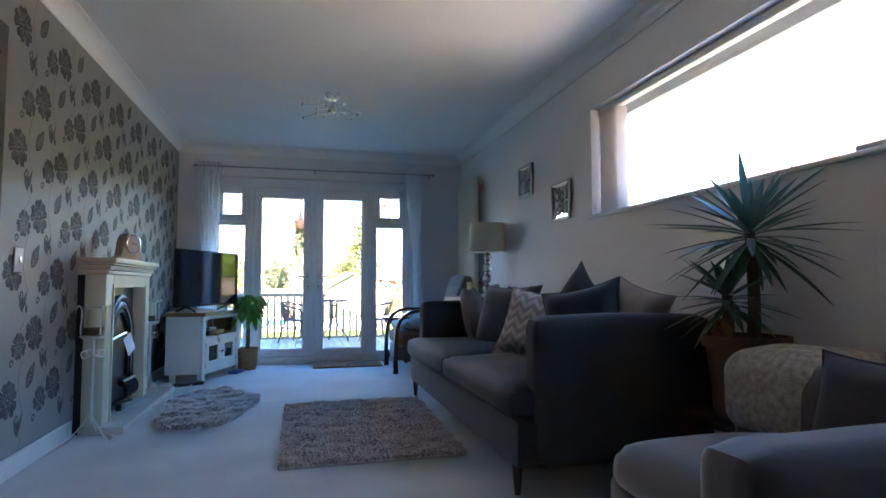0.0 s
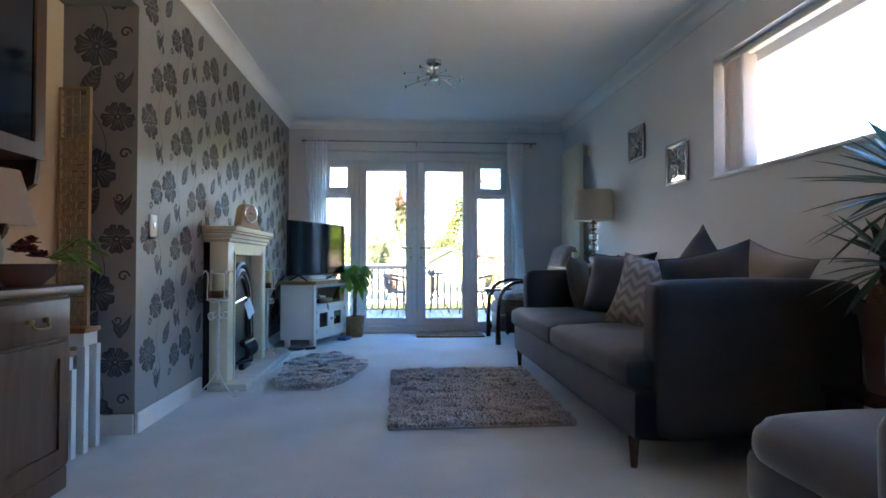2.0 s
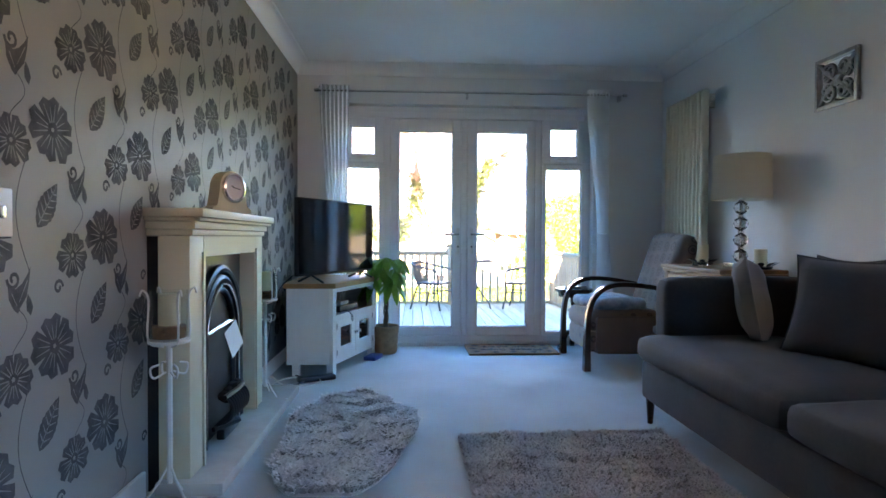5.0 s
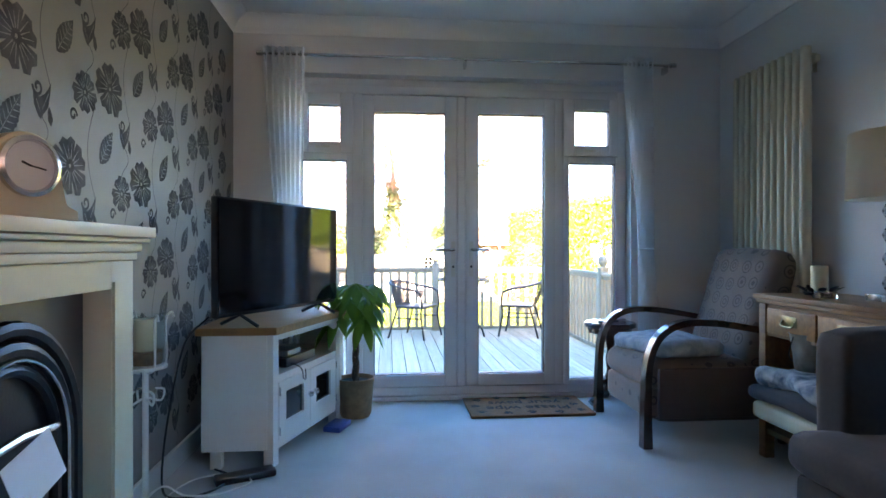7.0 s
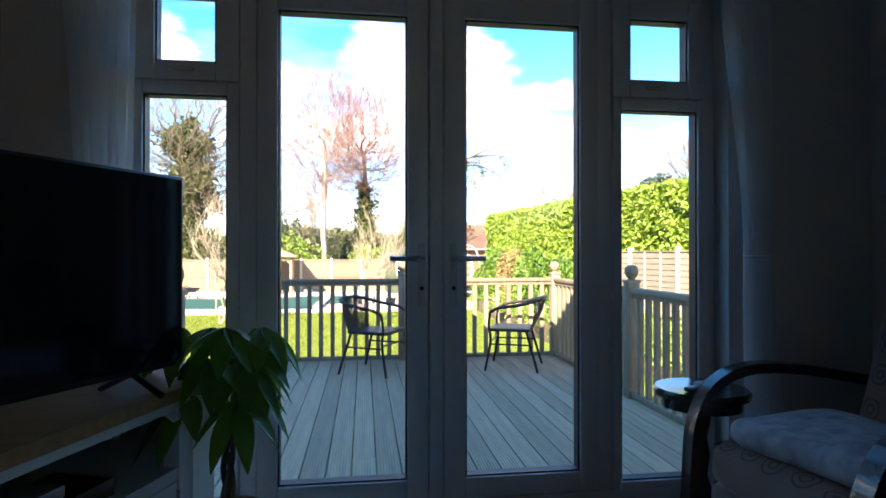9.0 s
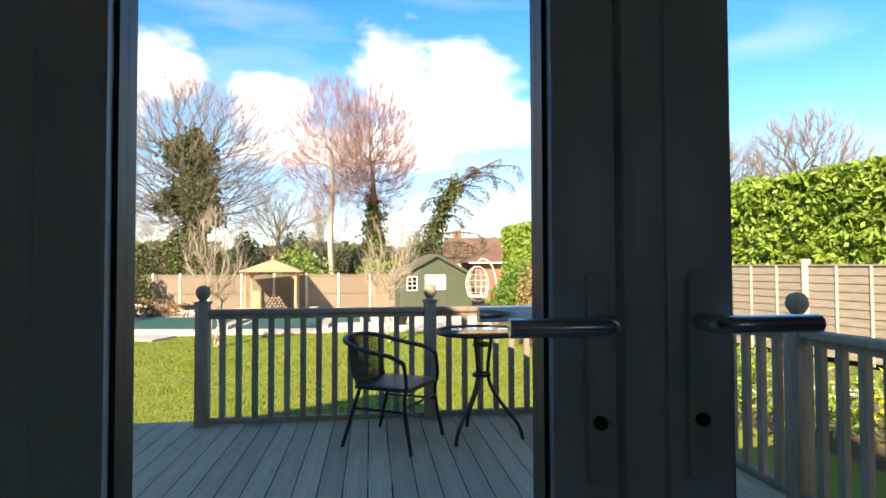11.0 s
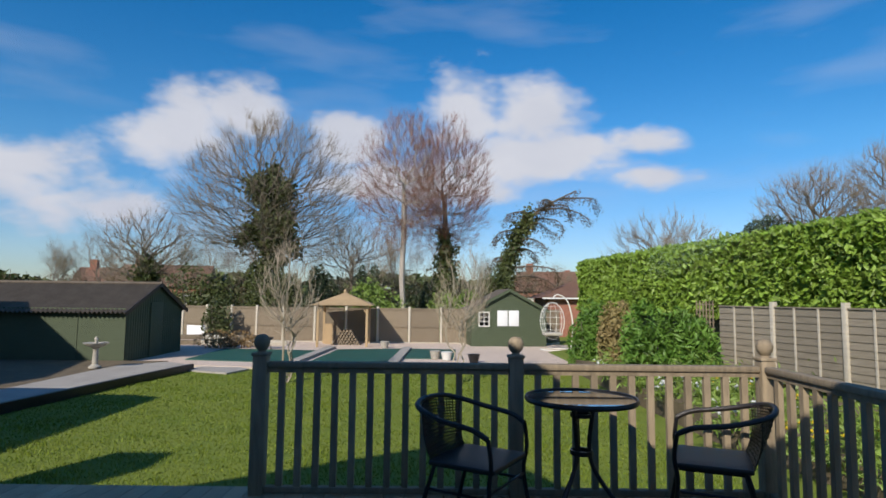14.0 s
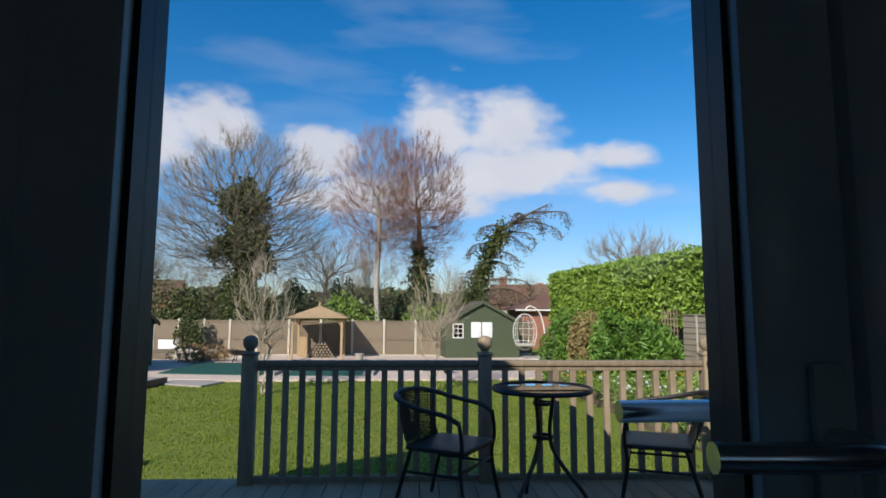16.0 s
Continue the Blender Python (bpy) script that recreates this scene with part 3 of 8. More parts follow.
# ---- garden doors with side lights ----
def rect_frame(bm, x0, x1, z0, z1, w, y0, y1, wb=None, bev=0.006):
    wb = wb or w
    box(bm, x0, x0 + w, y0, y1, z0, z1, bev)
    box(bm, x1 - w, x1, y0, y1, z0, z1, bev)
    box(bm, x0 + w, x1 - w, y0, y1, z1 - w, z1, bev)
    box(bm, x0 + w, x1 - w, y0, y1, z0, z0 + wb, bev)
    return bm

doors = tagged(new("door_1"), kind="structure")
b = B()
rect_frame(b, 0.33, 2.64, 0.03, 2.112, 0.055, -0.03, 0.04)
box(b, 0.755, 0.815, -0.03, 0.04, 0.085, 2.057, 0.006)
box(b, 2.135, 2.195, -0.03, 0.04, 0.085, 2.057, 0.006)
part("frame", b, "upvc", doors)
part("head_packer", box(B(), 0.331, 2.639, -0.022, 0.04, 2.113, 2.162, 0.003), "upvc", doors)
b = B()
for x0, x1 in ((0.806, 0.83), (1.44, 1.524), (2.12, 2.144)):
    box(b, x0, x1, 0.041, 0.052, 0.1, 2.04)
box(b, 0.806, 2.144, 0.041, 0.052, 2.04, 2.06)
box(b, 0.806, 2.144, 0.041, 0.052, 0.08, 0.1)
part("door_stop", b, "upvc", doors)
part("cill", box(B(), 0.33, 2.64, -0.055, 0.16, 0.0, 0.03, 0.004), "upvc", doors)
def glazed(nm, parent, x0, x1, z0, z1, gx0, gx1, gz0, gz1, y0=-0.042, y1=0.03):
    """A sash from x0 to x1 round its glass."""
    s = new(nm)
    s.parent = parent
    b = B()
    box(b, x0, gx0, y0, y1, z0, z1, 0.007)
    box(b, gx1, x1, y0, y1, z0, z1, 0.007)
    box(b, gx0, gx1, y0, y1, gz1, z1, 0.007)
    box(b, gx0, gx1, y0, y1, z0, gz0, 0.007)
    part("sash_frame", b, "upvc", s)
    b = B()
    g = 0.006
    for a in ((gx0, gx0 + g, gz0, gz1), (gx1 - g, gx1, gz0, gz1), (gx0 + g, gx1 - g, gz0, gz0 + g), (gx0 + g, gx1 - g, gz1 - g, gz1)):
        box(b, a[0], a[1], y0 + 0.012, y1 - 0.012, a[2], a[3])
    part("gasket", b, "gasket", s)
    p = part("pane", box(B(), gx0 + g, gx1 - g, -0.008, -0.004, gz0 + g, gz1 - g), "glass", s, smooth=False)
    p.visible_shadow = False
    return s
L = glazed("left_leaf", doors, 0.818, 1.452, 0.09, 2.05, 0.892, 1.372, 0.17, 1.94)
R = glazed("right_leaf", doors, 1.512, 2.132, 0.09, 2.05, 1.597, 2.057, 0.17, 1.94)
part("meeting_stile", box(B(), 1.454, 1.510, -0.05, 0.035, 0.09, 2.05, 0.012), "upvc", L)
for lf, hx, s in ((L, 1.425, -1), (R, 1.548, 1)):
    for out in (-1, 1):
        y = -0.042 if out < 0 else 0.03
        b = box(B(), hx - 0.014, hx + 0.014, y - 0.008 if out < 0 else y, y if out < 0 else y + 0.008, 0.83, 1.07, 0.005)
        part("back_plate", b, "white", lf)
        b = B()
        tube(b, bezier([(hx, y, 1.013), (hx, y + out * 0.045, 1.013), (hx + s * 0.03, y + out * 0.055, 1.013), (hx + s * 0.115, y + out * 0.052, 1.013)], 5), 0.0105, 10)
        part("door_handle", b, "chrome", lf)
        part("lock", tube(B(), [(hx, y, 0.9), (hx, y + out * 0.014, 0.9)], 0.008, 10), "iron", lf)
for x0, x1, gx0, gx1 in ((0.385, 0.755, 0.42, 0.712), (2.195, 2.585, 2.23, 2.56)):
    glazed("fixed_light", doors, x0, x1, 0.085, 1.66, gx0, gx1, 0.12, 1.612)
    v = glazed("top_vent", doors, x0, x1, 1.662, 2.057, gx0 + 0.04, gx1 - 0.04, 1.73, 1.98)
    part("window_handle", box(B(), (x0 + x1) / 2 - 0.06, (x0 + x1) / 2 + 0.03, -0.062, -0.045, 1.69, 1.705, 0.005), "white", v)

# ---- high window ----
win = tagged(new("window_1"), kind="structure")
win.matrix_basis = pose(W, 0, 0)
b = B()
X0, X1 = 0.17, 0.23
for y0, y1, z0, z1 in ((WY0, WY1, WZ0, WZ0 + 0.045), (WY0, WY1, WZ1 - 0.07, WZ1), (WY0, WY0 + 0.06, WZ0 + 0.045, WZ1 - 0.07), (WY1 - 0.06, WY1, WZ0 + 0.045, WZ1 - 0.07)):
    box(b, X0, X1, y0, y1, z0, z1, 0.006)
part("window_frame", b, "upvc", win)
p = part("pane", box(B(), 0.198, 0.202, WY0 + 0.06, WY1 - 0.06, WZ0 + 0.045, WZ1 - 0.07), "glass", win, smooth=False)
p.visible_shadow = False
part("window_sill", box(B(), -0.03, 0.17, WY0 - 0.03, WY1 + 0.03, WZ0 - 0.022, WZ0, 0.006), "white", win)
part("blind_rail", box(B(), 0.05, 0.10, WY0 + 0.02, WY1 - 0.02, WZ1 - 0.045, WZ1 - 0.002, 0.004), "white", win)
b = B()
for i in range(9):
    box(b, 0.035, 0.12, WY1 - 0.06 - 0.025 * i - 0.002, WY1 - 0.06 - 0.025 * i, WZ0 + 0.03, WZ1 - 0.05)
part("vertical_blind", b, "blind", win, "stacked cream vertical blind slats")
b = B()
box(b, 0.11, 0.16, -5.75, -5.3, WZ0 + 0.03, WZ0 + 0.055, 0.004)
box(b, 0.09, 0.17, -5.55, -5.47, WZ0 + 0.0, WZ0 + 0.06, 0.004)
part("window_stay", b, "white", win, "white window stay and handle")

# the rest of the house: a gabled range beside the flat roofed garden room, and unseen buildings added next door for
# shade and reflected light
def profile_y(bm, poly, y0, y1):
    """A solid with the outline poly (x, z) from y0 to y1."""
    a, c = [bm.verts.new((x, y0, z)) for x, z in poly], [bm.verts.new((x, y1, z)) for x, z in poly]
    n = len(poly)
    bm.faces.new(a), bm.faces.new(c[::-1])
    for k in range(n):
        bm.faces.new((a[k], c[k], c[(k + 1) % n], a[(k + 1) % n]))
    bmesh.ops.recalc_face_normals(bm, faces=bm.faces[:])
    return bm
structure("roof", box(B(), 0.56, W + 0.34, YB - 0.5, 0.2, CEIL + 0.122, CEIL + 0.19), "felt")
structure("roof", profile_y(B(), [(-6.3, 2.35), (-2.6, 4.85), (0.55, 2.63), (0.55, 2.75), (-2.6, 4.97), (-6.3, 2.47)], YB - 0.6, 0.5), "rooftile")
structure("house_wall_outside", profile_y(B(), [(-6.0, -1.0), (-0.61, -1.0), (-0.61, 2.63), (0.5, 2.63), (-2.6, 4.82), (-6.0, 2.52)], 0.0, 0.16), "brick")
structure("house_wall_outside", box(B(), -6.0, -5.8, YB - 0.3, -0.001, -1.0, 2.5), "brick")
structure("house_wall_outside", box(B(), -5.799, XA - 0.301, YB - 0.3, YB - 0.1, -1.0, 2.5), "brick")
# unseen stack, added to cast a finger of shade across the lawn
structure("chimney", box(B(), -7.15, -6.35, -0.3, 0.4, -1.0, 4.5), "brick")
# out of view: added to cast the slanting shade on the outbuilding and side bed
nb = thing("neighbouring_house", "unseen brick house shape added to cast the shade on the outbuilding", "house", (-14.0, 0.0, -1.0))
part("wall", box(B(), -11.0, -0.2, -7.8, 14.8, 0.0, 4.3), "brick", nb, smooth=False)
def roof_x(bm, poly, x0, x1):
    profile_y(bm, poly, x0, x1)
    bmesh.ops.transform(bm, matrix=Matrix(((0, 1, 0, 0), (1, 0, 0, 0), (0, 0, 1, 0), (0, 0, 0, 1))), verts=bm.verts)
    bmesh.ops.recalc_face_normals(bm, faces=bm.faces[:])
    return bm
part("roof", roof_x(B(), [(-8.5, 4.302), (15.5, 4.302), (3.5, 7.9)], -11.3, 0.0), "rooftile", nb, smooth=False)
# out of view: a block added for the shadow edge along the left of the lawn
gr = thing("neighbouring_garage", "unseen brick garage shape added to cast the shade on the lawn", "garage", (-8.0, 0.0, -1.0))
part("wall", box(B(), -4.5, -0.15, -3.0, 7.6, 0.0, 3.3), "brick", gr, smooth=False)
part("roof", roof_x(B(), [(-3.4, 3.302), (8.2, 3.302), (6.2, 4.5), (-2.2, 4.5)], -4.8, 0.0), "rooftile", gr, smooth=False)

# added opposite the high window: hides low sky and reflects warm sunlight inside
nw = thing("neighbouring_bungalow", "unseen cream bungalow shape added to throw warm light through the high window", "house", (7.4, 0.0, -1.0))
part("wall", box(B(), 0.0, 7.0, -14.0, 0.6, 0.0, 2.95), "render_wall", nw, smooth=False)
part("roof", profile_y(B(), [(-0.35, 2.952), (7.35, 2.952), (3.5, 5.0)], -14.3, 0.9), "rooftile", nw, smooth=False)

# ---- outdoor ground ----
GZ = -1.0
def ground_h(x, y):
    h = GZ + 0.03 * noise.noise(Vector((x * 0.15, y * 0.15, 0)))
    if x > 5.0 and y < 24:
        h += 0.35 * min(1, (x - 5.0) / 2.5)
    if y > 30:
        h += 0.02 * (y - 30) * (0.5 + 0.5 * noise.noise(Vector((x * 0.01, y * 0.01, 3))))
    return h
b = B()
xs = [-400, -200, -100, -60, -40, -30, -22] + [-18 + 0.75 * i for i in range(49)] + [22, 30, 40, 60, 100, 200, 400]
ys = [-60, -20, -5] + [0.3 + 0.75 * i for i in range(44)] + [36, 42, 50, 60, 80, 120, 200, 400, 800]
grid = [[b.verts.new((x, y, ground_h(x, y) if y > 0.2 else -1.05)) for y in ys] for x in xs]
for i in range(len(xs) - 1):
    for j in range(len(ys) - 1):
        b.faces.new((grid[i][j], grid[i + 1][j], grid[i + 1][j + 1], grid[i][j + 1]))
structure("ground", b, "lawn", smooth=True)
# surfaces laid on the ground
def slab(nm, poly, z, mat, t=0.06):
    return structure(nm, prism(B(), poly, z - t, z), mat)
slab("gravel_yard", [(-12.5, 18.6), (-4.6, 17.6), (3.0, 17.7), (7.2, 18.4), (7.5, 27.2), (-13, 29)], GZ + 0.07, "gravel", 0.15)
slab("pool_cover", [(-7.4, 19.3), (-3.9, 18.7), (-3.7, 23.0), (-7.6, 23.4)], GZ + 0.1, "poolcover")
slab("pool_cover", [(-3.2, 18.6), (-0.6, 18.6), (-0.5, 24.2), (-3.1, 23.6)], GZ + 0.1, "poolcover")
slab("pool_cover", [(-0.25, 20.4), (1.6, 20.4), (1.7, 24.0), (-0.2, 24.2)], GZ + 0.1, "poolcover")
slab("paved_path", [(-8.25, 8.0), (-7.3, 8.0), (-6.3, 17.2), (-7.4, 17.9), (-8.3, 16.9)], GZ + 0.16, "paving", 0.3)
slab("side_bed", [(-13.5, 8.0), (-8.26, 8.0), (-8.31, 16.9), (-7.5, 18.3), (-13.5, 18.2)], GZ + 0.14, "earth", 0.3)
# unseen paving, added so the ground below the high window reflects neutral light
slab("side_path", [(3.6, -14.0), (9.5, -14.0), (9.5, 0.1), (3.6, 0.1)], GZ + 0.1, "paving", 0.3)
slab("stepping_slab", [(-6.3, 16.9), (-4.9, 16.3), (-4.6, 17.3), (-6.2, 18.6)], GZ + 0.05, "paving", 0.1)
slab("flower_bed", [(6.0, 3.9), (9.4, 2.0), (7.3, 17.5), (5.1, 17.2), (5.3, 9.0)], GZ + 0.42, "earth", 0.5)
for p0, p1 in (((-7.25, 8.0), (-6.22, 17.1)),):
    structure("edging_board", beam(B(), (*p0, GZ + 0.07), (*p1, GZ + 0.07), 0.12, 0.26), "iron")

# ---- decking ----
def boards():
    deck = tagged(new("decking"), kind="structure")
    n = 0
    meshes = {}
    x = -2.6
    while x < 3.26:
        w = 0.118
        if "m" not in meshes:
            b = B()
            prof = []
            k = 8
            for i in range(k):
                u0, u1 = w * i / k, w * (i + 1) / k
                prof += [(u0, -0.003), (u0 + w / k * 0.25, 0), (u0 + w / k * 0.75, 0)]
            prof += [(w, -0.003), (w, -0.026), (0, -0.026)]
            rows = [[b.verts.new((px, y, pz)) for px, pz in prof] for y in (0, 3.6)]
            for i in range(len(prof)):
                j = (i + 1) % len(prof)
                b.faces.new((rows[0][i], rows[1][i], rows[1][j], rows[0][j]))
            b.faces.new(rows[0]), b.faces.new(rows[1][::-1])
            bmesh.ops.recalc_face_normals(b, faces=b.faces[:])
            ob = part("board", b, "deck", deck, smooth=False)
            meshes["m"] = ob.data
        else:
            ob = new("board", meshes["m"])
            ob.parent = deck
        ob.location = (x, 0.17, -0.05)
        x += w + 0.007
        n += 1
    b = B()
    for y in (0.4, 1.4, 2.4, 3.4):
        box(b, -2.6, 3.26, y, y + 0.05, -0.24, -0.08)
    box(b, -2.6, 3.26, 3.74, 3.77, -0.3, -0.055)
    box(b, 3.24, 3.27, 0.3, 3.74, -0.3, -0.078)
    for x in (-2.4, 0.3, 3.1):
        for y in (0.5, 3.5):
            box(b, x, x + 0.09, y, y + 0.09, -1.1, -0.24)
    part("joist", b, "rail", deck, smooth=False)

def post(x, y, light=False):
    p = thing("deck_post", "square weathered timber deck post with a turned ball finial", "post", (x, y, -0.05), group="deck posts")
    part("shaft", box(B(), -0.045, 0.045, -0.045, 0.045, 0.0, 0.86, 0.004), "rail", p)
    part("cap", box(B(), -0.052, 0.052, -0.052, 0.052, 0.86, 0.88, 0.004), "rail", p)
    part("ball_finial", lathe(B(), [(0.0, 0.88), (0.03, 0.88), (0.024, 0.892), (0.032, 0.9), (0.046, 0.92), (0.052, 0.945), (0.046, 0.972), (0.03, 0.99), (0.0, 0.998)], 16), "rail", p)
    return p
for x, y in ((-0.03, 3.63), (1.6, 3.63), (3.2, 3.63), (3.2, 1.87), (3.2, 0.27)):
    post(x, y)
post(0.43, 0.24).location.z = 0.0

def railing(p0, p1, n):
    d = Vector(p1) - Vector(p0)
    ln = d.length
    r = thing("deck_railing", "weathered timber railing with square vertical spindles and a top handrail", "railing", (*p0, -0.05), math.degrees(math.atan2(d.y, d.x)), group="deck railings")
    part("handrail", box(B(), 0.046, ln - 0.046, -0.035, 0.035, 0.785, 0.825, 0.01), "rail", r)
    part("top_batten", box(B(), 0.046, ln - 0.046, -0.018, 0.018, 0.755, 0.785), "rail", r)
    part("bottom_rail", box(B(), 0.046, ln - 0.046, -0.025, 0.025, 0.012, 0.05, 0.004), "rail", r)
    me = None
    for i in range(n):
        x = 0.046 + (ln - 0.092) * (i + 0.8) / (n + 0.6)
        if me is None:
            o = part("spindle", box(B(), -0.02, 0.02, -0.016, 0.016, 0.05, 0.755), "rail", r, smooth=False)
            me = o.data
        else:
            o = new("spindle", me)
            o.parent = r
        o.location.x = x
railing((-0.03, 3.63), (1.6, 3.63), 13)
railing((1.6, 3.63), (3.2, 3.63), 12)
railing((3.2, 3.63), (3.2, 1.87), 13)
railing((3.2, 1.87), (3.2, 0.27), 12)
boards()

# ---- bistro set ----
def garden_chair(at, rz):
    c = thing("garden_chair", "dark rattan stacking garden chair with a steel tube frame and arms", "chair", at, rz, "garden chairs")
    sw = 0.23
    for s in (-1, 1):
        part("leg", tube(B(), bezier([(s * 0.25, 0.24, 0.0), (s * 0.235, 0.19, 0.3), (s * 0.245, 0.205, 0.46), (s * 0.25, 0.19, 0.6)], 5), 0.0125, 8), "steel", c)
        part("leg", tube(B(), [(s * 0.25, -0.26, 0.0), (s * 0.21, -0.15, 0.41)], 0.0125, 8), "steel", c)
        part("side_rail", tube(B(), [(s * 0.228, -0.2, 0.27), (s * 0.228, 0.19, 0.27)], 0.009, 6), "steel", c)
    arc = [(-0.25, 0.19, 0.6), (-0.262, 0.1, 0.645), (-0.265, -0.08, 0.675), (-0.22, -0.25, 0.72), (-0.1, -0.31, 0.745), (0.1, -0.31, 0.745), (0.22, -0.25, 0.72), (0.265, -0.08, 0.675), (0.262, 0.1, 0.645), (0.25, 0.19, 0.6)]
    part("armrest_hoop", tube(B(), bezier(arc, 6), 0.016, 8), "rattan", c, "woven black rattan over steel hoop")
    part("cross_bar", tube(B(), [(-0.235, 0.19, 0.3), (0.235, 0.19, 0.3)], 0.009, 6), "steel", c)
    b = softbox(B(), -0.225, 0.225, -0.19, 0.215, 0.395, 0.435, 0.018, 8)
    part("seat", b, "rattan", c)
    # woven back: crossed strands between seat and hoop
    b = B()
    n = 22
    def at_back(u, v):
        a = (u - 0.5) * 2
        top = Vector((a * 0.215, -0.315 + 0.09 * a * a, 0.735 - 0.02 * a * a))
        bot = Vector((a * 0.195, -0.185, 0.42))
        return bot.lerp(top, v) + Vector((0, -0.02 * math.sin(v * math.pi), 0))
    for i in range(n + 1):
        tube(b, [at_back(i / n, j / 5) for j in range(6)], 0.0045, 4)
    for j in range(17):
        tube(b, [at_back(i / 10, (j + 0.5) / 17) + Vector((0, 0.003 * (1 if (i + j) % 2 else -1), 0)) for i in range(11)], 0.0055, 4)
    part("woven_back", b, "rattan", c, "open woven black rattan backrest")
    return c
CHAIR_FIT = 0.9
c1 = garden_chair((1.32, 3.1, -0.05), -120)
c2 = garden_chair((2.62, 3.13, -0.05), 68)
c1.scale = c2.scale = (0.96, 0.96, CHAIR_FIT)
t = thing("bistro_table", "round glass topped garden table on a dark three legged steel stand", "table", (1.89, 3.10, -0.05))
part("table_rim", lathe(B(), [(0.292, 0.688), (0.302, 0.682), (0.308, 0.695), (0.302, 0.71), (0.294, 0.708)], 40), "steel", t)
part("table_glass", lathe(B(), [(0.0, 0.694), (0.293, 0.694), (0.293, 0.70), (0.0, 0.70)], 40), material("table_glass", (0.16, 0.17, 0.19), 0.03, metal=0.55, bump=0, spec=0.9, coat=1.0), t, "smoked mirror like glass top")
for k in range(3):
    a = math.radians(90 + 120 * k + 12)
    ca, sa = math.cos(a), math.sin(a)
    part("leg", tube(B(), bezier([(0.27 * ca, 0.27 * sa, 0.0), (0.235 * ca, 0.235 * sa, 0.10), (0.10 * ca, 0.10 * sa, 0.27), (0.042 * ca, 0.042 * sa, 0.42), (0.07 * ca, 0.07 * sa, 0.688)], 6), 0.0125, 8), "steel", t)
part("collar", lathe(B(), [(0.05, 0.4), (0.062, 0.4), (0.062, 0.425), (0.05, 0.425)], 16), "steel", t)
part("collar", lathe(B(), [(0.05, 0.6), (0.06, 0.6), (0.06, 0.62), (0.05, 0.62)], 16), "steel", t)

# ---- garden buildings and fences ----
def far_fence():
    """Panels between posts along the far boundary."""
    pts = [(-13.6, 30.2), (-6.5, 27.8), (2.6, 27.6), (7.0, 28.6)]
    fn = tagged(new("garden_fence"), label="brown timber panel fence with pale concrete posts along the far boundary", category="fence")
    first = None
    for (x0, y0), (x1, y1) in zip(pts, pts[1:]):
        ln = math.hypot(x1 - x0, y1 - y0)
        n = max(1, round(ln / 1.62))
        a = math.degrees(math.atan2(y1 - y0, x1 - x0))
        for i in range(n):
            px, py = x0 + (x1 - x0) * i / n, y0 + (y1 - y0) * i / n
            m = pose(px, py, GZ, 0, 0, a)
            if first is None:
                w = ln / n
                b = B()
                for k in range(13):
                    z = 0.15 + k * 0.118
                    box(b, 0.06, w - 0.06, -0.012 + 0.004 * (k % 2), 0.012, z, z + 0.116)
                for z in (0.12, 0.8, 1.62):
                    box(b, 0.06, w - 0.06, -0.045, -0.012, z, z + 0.05)
                box(b, 0.06, w - 0.06, -0.05, 0.04, 1.68, 1.71)
                pn = part("panel", b, "fence", fn, smooth=False)
                po = part("post", box(B(), -0.055, 0.055, -0.06, 0.05, -0.1, 1.78, 0.008), "concrete", fn)
                gb = part("gravel_board", box(B(), 0.06, w - 0.06, -0.03, 0.02, -0.05, 0.13), "concrete", fn, smooth=False)
                first = (pn, po, gb)
                for o in first:
                    o.matrix_basis = m
            else:
                for o in first:
                    c = new(o.name.split(".")[0], o.data)
                    c.parent = fn
                    c.matrix_basis = m
far_fence()

